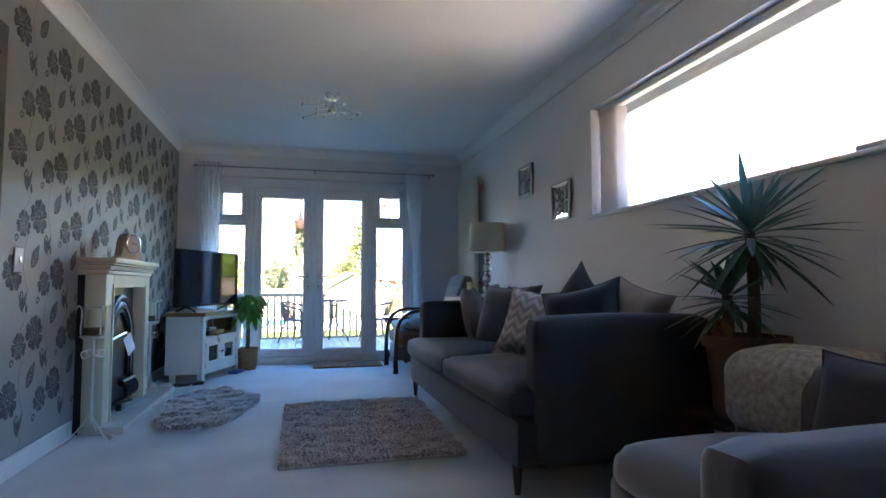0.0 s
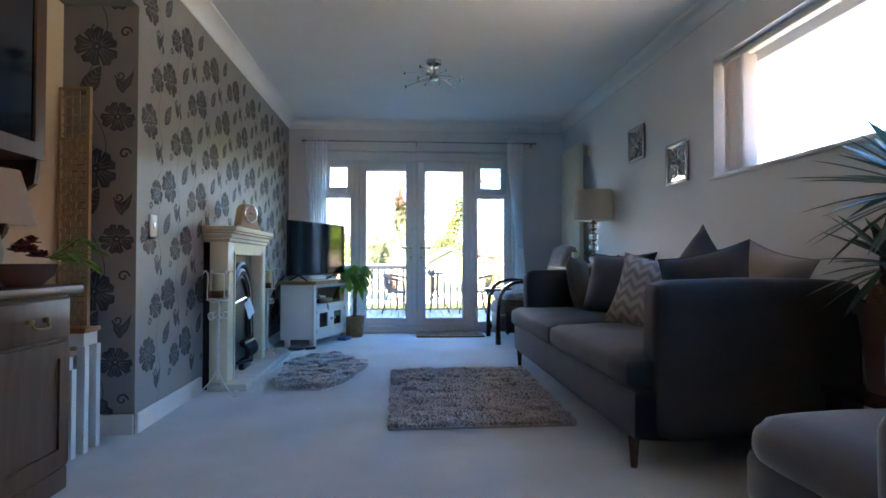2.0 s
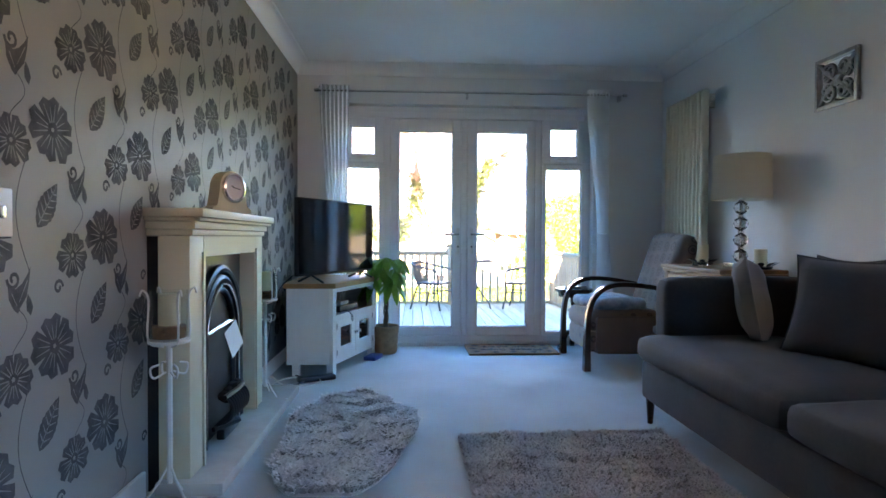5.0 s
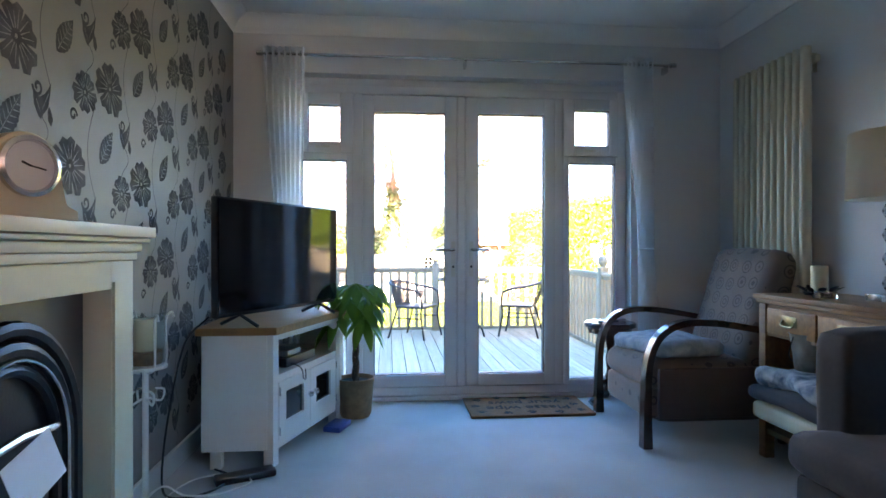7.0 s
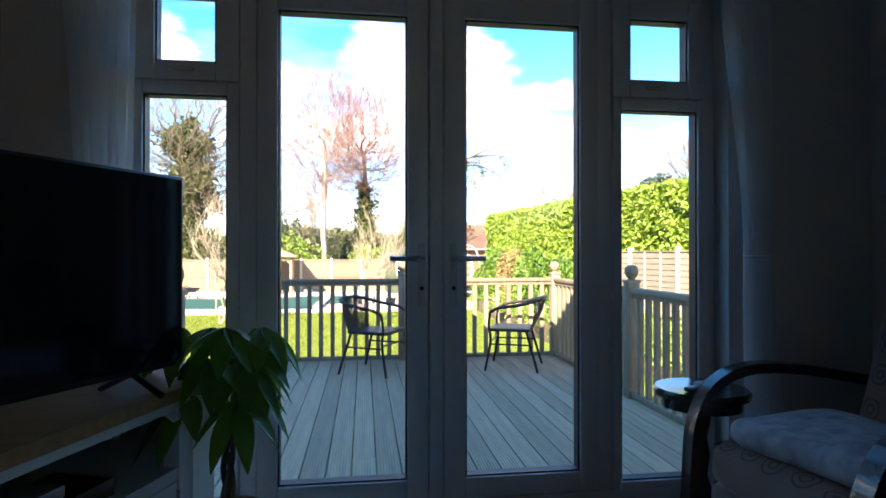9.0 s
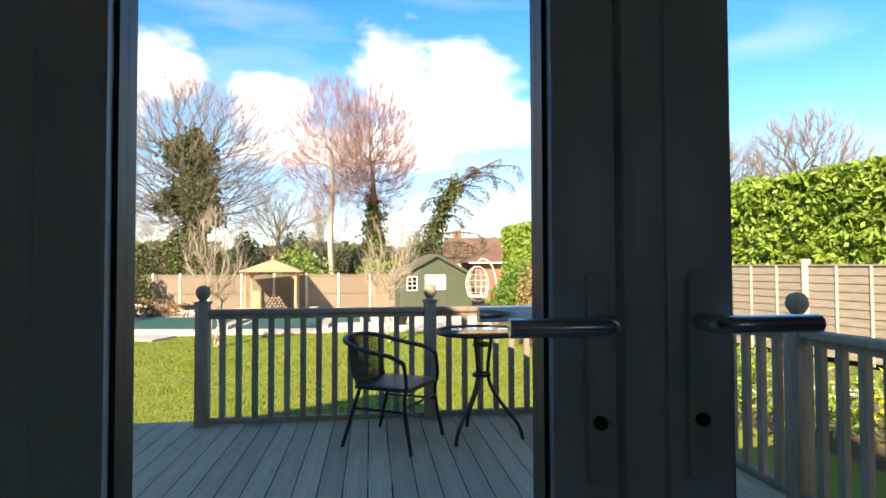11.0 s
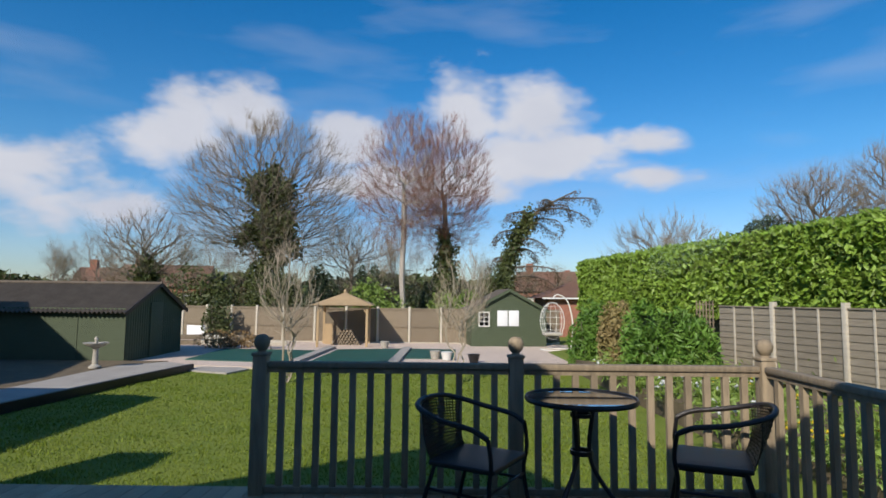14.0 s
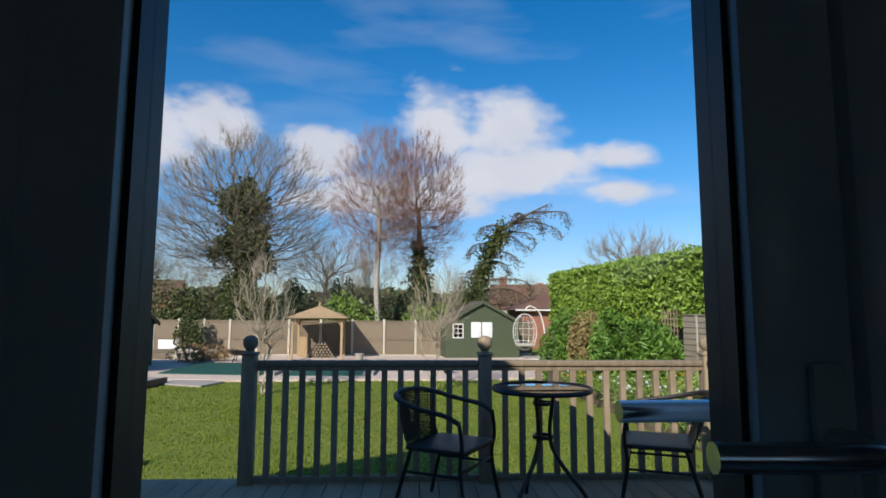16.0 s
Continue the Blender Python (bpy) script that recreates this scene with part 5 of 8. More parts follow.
def crown_tree(x, y, label, seed, trunk_h, crown, tips, tip_r=0.011, bark="bark", twig="twig", lean=(0, 0), ivy=0, ivy_h=5.0, fine=6, fine_len=0.9, droop=0.0, spread_up=0.25, group="", z=None, forks=1, power=0.42, shell=0.55, ivy_min=0.05, ivy_w=1.4):
    """A bare tree whose limbs reach out to a cloud of tips inside a domed crown. crown: centre height, half width, half depth, half height."""
    rnd = random.Random(seed)
    t = thing("tree", label, "tree", (x, y, GZ - 0.1 if z is None else z), group=group)
    cz, rx, ry, rz_ = crown
    nodes, par = [np.array((0.0, 0.0, 0.0))], [-1]
    for f in range(forks):
        last = 0
        dx, dy = (rnd.uniform(-0.3, 0.3), rnd.uniform(-0.2, 0.2)) if forks > 1 else (0, 0)
        n = 8
        for k in range(n):
            h = trunk_h * (k + 1) / n
            nodes.append(np.array((lean[0] * h + dx * h + rnd.gauss(0, 0.05), lean[1] * h + dy * h + rnd.gauss(0, 0.05), h)))
            par.append(last)
            last = len(nodes) - 1
    targets = []
    while len(targets) < tips:
        v = np.array([rnd.uniform(-1, 1), rnd.uniform(-1, 1), rnd.uniform(-1, 1)])
        r = np.linalg.norm(v)
        if 0.15 < r < 1 and (r > shell or rnd.random() < 0.35):
            bump = 1 + 0.16 * noise.noise(Vector(v / r * 2.2 + seed))
            p = v * np.array((rx, ry, rz_ * (0.75 if v[2] < 0 else 1))) * bump + np.array((lean[0] * cz, lean[1] * cz, cz))
            if p[2] > trunk_h * 0.28:
                targets.append(p)
    top = np.array((lean[0] * trunk_h, lean[1] * trunk_h, trunk_h))
    targets.sort(key=lambda p: float(np.linalg.norm(p - top)) + rnd.random() * 0.6)
    arr = np.zeros((len(nodes) + tips * 5 + 8, 3))
    arr[:len(nodes)] = nodes
    run = np.zeros(len(arr))
    run[:len(nodes)] = np.maximum(0, trunk_h * 0.75 - arr[:len(nodes), 2])
    cnt = len(nodes)
    tips_i = []
    for p in targets:
        d = p - arr[:cnt]
        dist = np.sqrt((d ** 2).sum(1))
        rise = np.maximum(0, arr[:cnt, 2] - p[2] + 0.3) * (0.9 - droop)
        start_pen = np.where(arr[:cnt, 2] < trunk_h * 0.3, 50.0, 0.0)
        k = int(np.argmin(dist + rise + start_pen + 0.55 * run[:cnt]))
        a, ln = arr[k].copy(), dist[k]
        steps = max(2, min(5, int(ln / 0.45)))
        last = k
        out = p - a
        for i in range(1, steps + 1):
            f = i / steps
            q = a + out * f + np.array((rnd.gauss(0, 0.03), rnd.gauss(0, 0.03), rnd.gauss(0, 0.025))) * ln
            q[2] += math.sin(f * math.pi) * ln * (0.10 - 0.2 * droop)
            arr[cnt] = q
            run[cnt] = run[last] + float(np.linalg.norm(q - arr[last]))
            par.append(last)
            last = cnt
            cnt += 1
        tips_i.append(last)
    load = [0] * cnt
    for k in tips_i:
        while k >= 0:
            load[k] += 1
            k = par[k]
    kids = {}
    for k in range(1, cnt):
        kids.setdefault(par[k], []).append(k)
    b = B()
    verts, faces, stack_pairs = [], [], []
    stack = [0]
    while stack:
        k = stack.pop()
        for c in kids.get(k, []):
            line, q = [k, c], c
            while True:
                nx = sorted(kids.get(q, []), key=lambda m: -load[m])
                if not nx:
                    break
                line.append(nx[0])
                q = nx[0]
            rad = [tip_r * max(1, load[m]) ** power for m in line]
            rad[0] = rad[1] * 1.1
            pts = [Vector(arr[m]) for m in line]
            if load[c] > 2:
                tube(b, pts, rad, 7 if rad[0] > 0.09 else 4, cap=False)
            else:
                for s1 in (Vector((1, 0, 0.2)), Vector((0, 1, 0.1))):
                    k0 = len(verts)
                    for q2, r2 in zip(pts, rad):
                        verts += [q2 + s1 * r2, q2 - s1 * r2]
                    faces += [(k0 + 2 * i, k0 + 2 * i + 1, k0 + 2 * i + 3, k0 + 2 * i + 2) for i in range(len(pts) - 1)]
            for m in line[1:-1]:
                rest = sorted(kids.get(m, []), key=lambda w: -load[w])[1:]
                for w in rest:
                    stack_pairs.append((m, w))
        while stack_pairs:
            m, w = stack_pairs.pop()
            line, q = [m, w], w
            while True:
                nx = sorted(kids.get(q, []), key=lambda e: -load[e])
                if not nx:
                    break
                line.append(nx[0])
                for e in nx[1:]:
                    stack_pairs.append((q, e))
                q = nx[0]
            rad = [tip_r * max(1, load[e]) ** power for e in line]
            rad[0] = rad[1] * 1.15
            pts = [Vector(arr[e]) for e in line]
            if load[w] > 2:
                tube(b, pts, rad, 6 if rad[0] > 0.07 else 4, cap=False)
            else:
                for s1 in (Vector((1, 0, 0.2)), Vector((0, 1, 0.1))):
                    k0 = len(verts)
                    for q2, r2 in zip(pts, rad):
                        verts += [q2 + s1 * r2, q2 - s1 * r2]
                    faces += [(k0 + 2 * i, k0 + 2 * i + 1, k0 + 2 * i + 3, k0 + 2 * i + 2) for i in range(len(pts) - 1)]
        break
    part("trunk", b, bark, t, "tapered bare trunk and limbs")
    centre = Vector((lean[0] * cz, lean[1] * cz, cz * 0.6))
    for k in tips_i:
        p = Vector(arr[k])
        o = (p - centre).normalized()
        for f in range(fine):
            d = (o + Vector((rnd.gauss(0, 0.5), rnd.gauss(0, 0.5), rnd.gauss(spread_up, 0.4) - droop))).normalized()
            ln = fine_len * rnd.uniform(0.5, 1.2)
            st = p - o * rnd.random() * 0.4
            a = rnd.random() * 3.14
            sd = Vector((math.cos(a), math.sin(a), 0.2)) * tip_r * 0.75
            md = st + d * ln * 0.5 + Vector((rnd.gauss(0, 0.05), rnd.gauss(0, 0.05), 0))
            en = st + d * ln + Vector((0, 0, -droop * ln * 0.7))
            k0 = len(verts)
            verts += [st + sd, st - sd, md + sd * 0.7, md - sd * 0.7, en + sd * 0.3, en - sd * 0.3]
            faces += [(k0, k0 + 1, k0 + 3, k0 + 2), (k0 + 2, k0 + 3, k0 + 5, k0 + 4)]
    me = bpy.data.meshes.new("twigs")
    me.from_pydata([tuple(v) for v in verts], [], faces)
    me.materials.append(M[twig])
    tw = new("twigs", me)
    tw.parent = t
    tagged(tw, "fine leafless twigs", kind="stuff")
    if ivy:
        big = [k for k in range(1, cnt) if load[k] > tips * ivy_min and arr[k][2] < ivy_h and abs(arr[k][0] - lean[0] * arr[k][2]) < ivy_w]
        ps = []
        for i in range(ivy):
            if i % 2:
                k = rnd.choice(big)
                f = rnd.random()
                q = arr[k] * f + arr[par[k]] * (1 - f)
                s = 0.15 + 0.3 * rnd.random() ** 2
            else:
                h = ivy_h * rnd.random() ** 1.3
                side = ivy_w * 0.5 * noise.noise(Vector((h * 0.7, seed, 0)))
                q = (lean[0] * h + side, lean[1] * h, h)
                s = ivy_w * (0.38 - 0.22 * h / ivy_h) * (0.8 + 0.5 * noise.noise(Vector((h * 1.3, seed, 5))))
            ps.append((q[0] + rnd.gauss(0, s), q[1] + rnd.gauss(0, s), max(0.1, q[2] + rnd.gauss(0, 0.3))))
        tagged(leaf_mass("ivy", ps, 0.26, "ivy", seed + 1, t, "stuff", 0.8), "dense dark ivy round the trunk")
    return t

crown_tree(-10.4, 38.0, "large bare oak with rounded crown and thick trunk ivy", 11, 8.5, (8.2, 6.4, 5.5, 6.0), 2200, 0.0085, ivy=21000, ivy_h=10.8, ivy_min=0.02, ivy_w=2.0, fine=9, fine_len=0.95, power=0.47)
crown_tree(-1.2, 33.5, "tall silver birch with white trunk and fine reddish twigs", 23, 9.0, (8.6, 3.0, 2.6, 4.9), 1500, 0.0055, bark="birchbark", twig="twig_red", fine=10, fine_len=0.8, droop=0.3, power=0.46)
crown_tree(1.3, 35.0, "bare reddish tree with ivy on its lower trunk", 31, 8.5, (8.6, 2.9, 2.6, 4.9), 1500, 0.006, twig="twig_red", fine=10, fine_len=0.8, droop=0.2, ivy=7000, ivy_h=6.2, ivy_min=0.03, ivy_w=1.1, power=0.46)
crown_tree(-16.6, 36.0, "small gnarled bare tree with ivy on its leaning trunk", 37, 4.5, (4.9, 3.0, 2.4, 2.9), 420, 0.011, ivy=2600, ivy_h=4.6, ivy_w=0.9, fine=7, fine_len=0.7, power=0.47, lean=(-0.18, 0))
crown_tree(-2.85, 14.9, "young bare multi stemmed garden tree on the lawn", 41, 1.6, (2.3, 0.85, 0.8, 1.5), 150, 0.0055, twig="twig_pale", bark="palebark", fine=5, fine_len=0.45, group="young trees", forks=4, z=GZ - 0.05, spread_up=0.8)
crown_tree(1.65, 15.2, "young bare garden tree with upright branches on the lawn", 43, 1.6, (2.3, 0.85, 0.8, 1.45), 150, 0.0055, twig="twig_pale", bark="palebark", fine=5, fine_len=0.45, group="young trees", forks=3, z=GZ - 0.05, spread_up=0.8)
crown_tree(-5.0, 39.0, "bare winter tree with upright pale branches beyond the fence", 51, 4.5, (4.6, 3.4, 2.5, 3.4), 700, 0.007, twig="twig_pale", fine=7, fine_len=0.7, spread_up=0.5, power=0.46)
crown_tree(31.5, 46.0, "large bare oak beyond the hedge", 53, 7.0, (8.0, 5.2, 4.0, 4.0), 800, 0.016, fine=6, fine_len=1.3, z=GZ + 1.0)
crown_tree(38.0, 44.0, "large bare oak beyond the hedge", 54, 8.0, (9.0, 6.0, 4.5, 5.3), 1000, 0.016, fine=6, fine_len=1.4, z=GZ + 1.0)
crown_tree(18.5, 44.0, "bare pale tree showing above the hedge", 55, 4.5, (5.8, 5.0, 3.5, 3.4), 500, 0.012, fine=6, fine_len=1.0, spread_up=0.6)

def leaning_conifer():
    rnd = random.Random(5)
    t = thing("conifer_tree", "half dead leaning conifer with drooping limbs and ivy", "tree", (4.3, 35.0, GZ))
    trunk = bezier([(0, 0, 0), (0.4, 0, 2.3), (0.9, 0, 4.6), (1.8, 0, 6.7), (3.1, 0, 7.9), (5.0, 0, 8.9)], 4)
    b = B()
    tube(b, trunk, 0.24, 8, 0.04)
    limbs = []
    for k in range(14):
        i = 5 + k
        q = trunk[min(i, len(trunk) - 2)]
        s = 1 if k % 3 else -0.6
        L = rnd.uniform(1.6, 3.4)
        ln = bezier([q, q + Vector((s * L * 0.4, rnd.gauss(0, 0.4), 0.15)), q + Vector((s * L * 0.8, rnd.gauss(0, 0.6), -0.05)), q + Vector((s * L, rnd.gauss(0, 0.6), -0.55))], 4)
        limbs.append(ln)
        tube(b, ln, 0.07, 5, 0.015)
    part("trunk", b, "bark", t)
    ps = []
    for ln in limbs + [trunk[-8:]]:
        for i in range(230):
            k = rnd.randint(1, len(ln) - 1)
            q = ln[k]
            ps.append(q + Vector((rnd.gauss(0, 0.12), rnd.gauss(0, 0.2), -abs(rnd.gauss(0, 0.28)))))
    tagged(leaf_mass("needles", ps, 0.26, "needles", 6, t, "stuff", 0.18), "drooping brownish needles")
    ps = [trunk[rnd.randint(0, 13)] + Vector((rnd.gauss(0, 0.27), rnd.gauss(0, 0.27), rnd.gauss(0, 0.35))) for i in range(3600)]
    tagged(leaf_mass("ivy", ps, 0.22, "ivy", 7, t, "stuff", 0.8), "dark ivy round the trunk")
leaning_conifer()

def clump(x, y, z, rx, ry, rz_, n, size, mat, seed, name, label, category="bush", aspect=0.45, group=""):
    rnd = random.Random(seed)
    lobes = [(Vector((rnd.uniform(-0.55, 0.55) * rx, rnd.uniform(-0.55, 0.55) * ry, rnd.uniform(0.15, 0.7) * rz_)), rnd.uniform(0.35, 0.62)) for _ in range(9)]
    ps = []
    for i in range(n):
        c, s = rnd.choice(lobes)
        d = Vector((rnd.gauss(0, 1), rnd.gauss(0, 1), rnd.gauss(0, 1))).normalized() * rnd.uniform(0.72, 1.06) ** 0.7
        q = c + Vector((d.x * rx * s, d.y * ry * s, d.z * rz_ * s))
        if q.z > 0.02:
            ps.append(q)
    t = thing(name, label, category, (x, y, z), group=group)
    b = B()
    for k in range(5):
        a = k * 1.25
        tube(b, [(0.05 * math.cos(a), 0.05 * math.sin(a), 0), (rx * 0.3 * math.cos(a), ry * 0.3 * math.sin(a), rz_ * 0.5), (rx * 0.4 * math.cos(a), ry * 0.4 * math.sin(a), rz_ * 0.8)], 0.04, 5, 0.01)
    part("stems", b, "bark", t)
    tagged(leaf_mass("leaves", ps, size, mat, seed, t, "stuff", aspect), "dense small leaves")
clump(-6.0, 33.0, GZ, 1.3, 1.0, 4.0, 5000, 0.2, "conifer", 61, "holly_bush", "tall dark evergreen holly behind the fence")
clump(-3.2, 33.0, GZ, 0.9, 0.8, 3.8, 2600, 0.2, "conifer", 62, "holly_bush", "slim dark evergreen behind the fence")
clump(-2.4, 30.0, GZ, 1.5, 0.9, 2.6, 3500, 0.2, "bush", 63, "laurel_bush", "bright green shrub showing over the fence")
clump(2.0, 30.5, GZ, 1.6, 0.9, 2.4, 3500, 0.2, "bush", 64, "laurel_bush", "bright green shrub showing over the fence")
clump(-9.5, 27.5, GZ, 0.9, 0.7, 1.9, 1800, 0.18, "ivy", 65, "ivy_bush", "ivy grown over the fence")
clump(4.6, 33.0, GZ, 1.3, 0.9, 3.4, 3600, 0.2, "ivy", 74, "evergreen_bush", "dark evergreen shrub behind the small shed")
clump(0.2, 36.5, GZ, 2.2, 1.0, 3.3, 5200, 0.22, "conifer", 75, "evergreen_bush", "dark evergreen shrubs beneath the birch")
clump(-8.6, 35.0, GZ, 2.0, 1.0, 3.6, 5200, 0.22, "ivy", 76, "evergreen_bush", "dark ivy covered shrubs at the foot of the oak")
clump(-12.8, 33.0, GZ, 2.6, 1.2, 3.2, 5000, 0.24, "ivy", 66, "evergreen_bush", "dark evergreen shrubs behind the outbuilding")
clump(-7.7, 24.0, GZ + 0.1, 1.3, 0.8, 0.6, 900, 0.16, "brownbush", 67, "border_plants", "low winter border plants beside the pool covers")
clump(5.5, 17.3, GZ, 0.72, 0.6, 1.95, 4200, 0.2, "shrub", 68, "garden_shrub", "tall bright green shrub at the end of the hedge", aspect=0.28)
clump(5.75, 15.2, GZ, 0.62, 0.45, 1.85, 5200, 0.14, "russet", 69, "dry_shrub", "tall russet brown shrub between green ones")
clump(6.45, 13.7, GZ + 0.1, 0.98, 0.8, 1.72, 6200, 0.24, "shrub", 70, "garden_shrub", "rounded bright green leafy shrub beside the fence", aspect=0.28)
clump(27.5, 45, GZ + 3, 4.5, 4, 5.2, 9000, 0.4, "conifer", 71, "pine_tree", "broad dark conifer beyond the hedge", "tree")

def hedge():
    """A clipped laurel hedge that stands behind the side fence."""
    rnd = random.Random(9)
    h = thing("laurel_hedge", "long clipped laurel hedge with glossy bright green leaves", "hedge", (0, 0, 0))
    a, c = Vector((10.9, 1.6, 0)), Vector((7.5, 25.6, 0))
    d = c - a
    d.normalize()
    nrm = Vector((-d.y, d.x, 0))
    ln = (c - a).length
    verts_ps = []
    for i in range(60000):
        s = ln * rnd.random() ** 0.85
        side = rnd.random()
        z0, z1 = 0.75, 2.85
        bulge = 0.16 * noise.noise(Vector((s * 0.8, 0, 0))) 
        if side < 0.72:
            z = rnd.uniform(z0, z1)
            if rnd.random() < 0.3 and s > ln * 0.78:
                z = rnd.uniform(-0.8, z1)
            off = 0.24 + 0.16 * noise.noise(Vector((s * 1.5, z * 1.8, 4))) + 0.13 * noise.noise(Vector((s * 5.0, z * 5.5, 9))) + rnd.gauss(0, 0.07) + bulge
            p = a + d * s + nrm * off
        elif side < 0.95:
            off = rnd.uniform(-1.2, 0.25)
            z = z1 + 0.08 * noise.noise(Vector((s * 1.2, off, 0))) + rnd.gauss(0, 0.05)
            p = a + d * s + nrm * off
        else:
            s = ln + rnd.gauss(0, 0.06)
            z = rnd.uniform(-0.8, z1)
            p = a + d * s + nrm * rnd.uniform(-1.2, 0.25)
        verts_ps.append((p.x, p.y, z))
    tagged(leaf_mass("leaves", verts_ps, 0.19, "laurel", 10, h, "stuff", 0.44), "glossy laurel leaves")
    # solid dark block: its colour stands in for the shade deep in the hedge
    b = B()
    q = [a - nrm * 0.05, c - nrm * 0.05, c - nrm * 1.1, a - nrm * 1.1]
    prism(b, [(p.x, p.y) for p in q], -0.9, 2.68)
    part("inner_growth", b, "conifer", h, "dark solid core coloured for the shade between the leaves", smooth=False)
hedge()

def backdrop_trees():
    spots = [(-30, 52, 9), (-24, 55, 8.5), (-19, 50, 7.5), (-7, 52, 9), (-3, 50, 8.5), (0, 55, 8), (4, 50, 6.5), (9, 56, 6), (13, 60, 6), (-38, 60, 8), (22, 50, 9), (-13, 48, 8), (-22, 44, 7), (-27, 42, 6)]
    protos = [bare_tree(x, y, h, 100 + i, "bare winter tree standing beyond the garden", depth=5, spread=0.5, up=0.07, trunk=0.24, kids=(2, 3), shrink=0.77, group="trees beyond the garden") for i, (x, y, h) in enumerate(spots[:3])]
    for i, (x, y, h) in enumerate(spots[3:]):
        src = protos[i % 3]
        m = pose(x, y, GZ, 0, 0, 70 * i)
        s = h / spots[i % 3][2]
        src_scale = src.scale.copy()
        src.scale = (s, s, s)
        copy_thing(src, m)
        src.scale = src_scale
    # scrub and low bare hedge far off
    rnd = random.Random(77)
    ps = []
    for i in range(42000):
        x = rnd.uniform(-60, 40)
        y = rnd.uniform(40, 47)
        top = 3.5 + 1.5 * noise.noise(Vector((x * 0.22, 0, 2))) + 0.7 * noise.noise(Vector((x * 0.9, y * 0.3, 6)))
        ps.append((x, y, GZ + rnd.random() ** 1.15 * top))
    leaf_mass("scrub", ps, 0.5, "scrub", 78, None, "stuff", 0.10)
    ps = []
    for i in range(9000):
        x = rnd.uniform(-160, 140)
        top = 5 + 2.5 * noise.noise(Vector((x * 0.06, 0, 8)))
        ps.append((x, 110 + rnd.uniform(0, 8), GZ + 1 + rnd.random() * top))
    leaf_mass("far_woods", ps, 2.2, "ivy", 79, None, "stuff", 0.6)
backdrop_trees()

bb = thing("birdbath", "pale stone birdbath with a small figure beside the outbuilding", "birdbath", (-8.55, 16.2, GZ + 0.16))
part("pedestal", lathe(B(), [(0.16, 0), (0.16, 0.05), (0.08, 0.1), (0.07, 0.5), (0.1, 0.56)], 14), "stone", bb)
part("bowl", lathe(B(), [(0.08, 0.56), (0.2, 0.6), (0.32, 0.68), (0.33, 0.7), (0.28, 0.69), (0.05, 0.64)], 20), "stone", bb)
part("ornament", lathe(B(), [(0.0, 0.64), (0.05, 0.64), (0.035, 0.74), (0.06, 0.8), (0.03, 0.86), (0.0, 0.87)], 10), "stone", bb)

def grass():
    """Blades over the near lawn."""
    rnd = random.Random(15)
    verts, faces = [], []
    for i in range(90000):
        y = 5.5 + 12.5 * rnd.random() ** 1.5
        x = rnd.uniform(-7.6, 5.0)
        if x < -7.75 + (y - 8.0) * 0.12 + 0.5:
            continue
        z = ground_h(x, y) - 0.004
        a, h, w = rnd.random() * 6.28, rnd.uniform(0.02, 0.05) * (1.3 if noise.noise(Vector((x, y, 0))) > 0.2 else 0.9), 0.006 + 0.0006 * y
        c, s = math.cos(a) * w, math.sin(a) * w
        lx, ly = rnd.gauss(0, 0.015), rnd.gauss(0, 0.015)
        k = len(verts)
        verts += [(x - c, y - s, z), (x + c, y + s, z), (x + lx, y + ly, z + h)]
        faces.append((k, k + 1, k + 2))
    me = bpy.data.meshes.new("grass")
    me.from_pydata(verts, [], faces)
    me.materials.append(M["grass"])
    tagged(new("grass", me), kind="stuff")
grass()


def egg_chair():
    c = thing("hanging_egg_chair", "white wire hanging egg chair on a curved stand beside the shed", "chair", (5.95, 24.6, GZ + 0.07), 0)
    part("stand", tube(B(), bezier([(0.55, 0.1, 0.0), (0.62, 0.1, 0.9), (0.45, 0.1, 1.7), (0.1, 0.05, 1.95), (-0.1, 0, 1.8)], 6), 0.025, 6), "white", c)
    part("base_ring", tube(B(), [(0.5 * math.cos(a), 0.45 * math.sin(a), 0.02) for a in (i * math.pi / 10 for i in range(21))], 0.02, 6), "white", c)
    b = B()
    for k in range(12):
        a = math.pi * 2 * k / 12
        tube(b, [(-0.1 + 0.42 * math.sin(p) * math.cos(a) , 0.38 * math.sin(p) * math.sin(a), 1.02 - 0.66 * math.cos(p)) for p in (math.pi * i / 10 for i in range(11))], 0.009, 4) if math.sin(a) > -0.6 else None
    for k in range(1, 9):
        p = math.pi * k / 9
        tube(b, [(-0.1 + 0.42 * math.sin(p) * math.cos(a), 0.38 * math.sin(p) * math.sin(a), 1.02 - 0.66 * math.cos(p)) for a in (-0.6 + (math.pi + 1.2) * i / 12 for i in range(13))], 0.008, 4)
    part("wire_pod", b, "white", c)
    part("seat_pad", softbox(B(), -0.42, 0.22, -0.25, 0.3, 0.5, 0.62, 0.05, 6), "stone", c)
    c.scale = (1.25, 1.25, 1.2)
egg_chair()

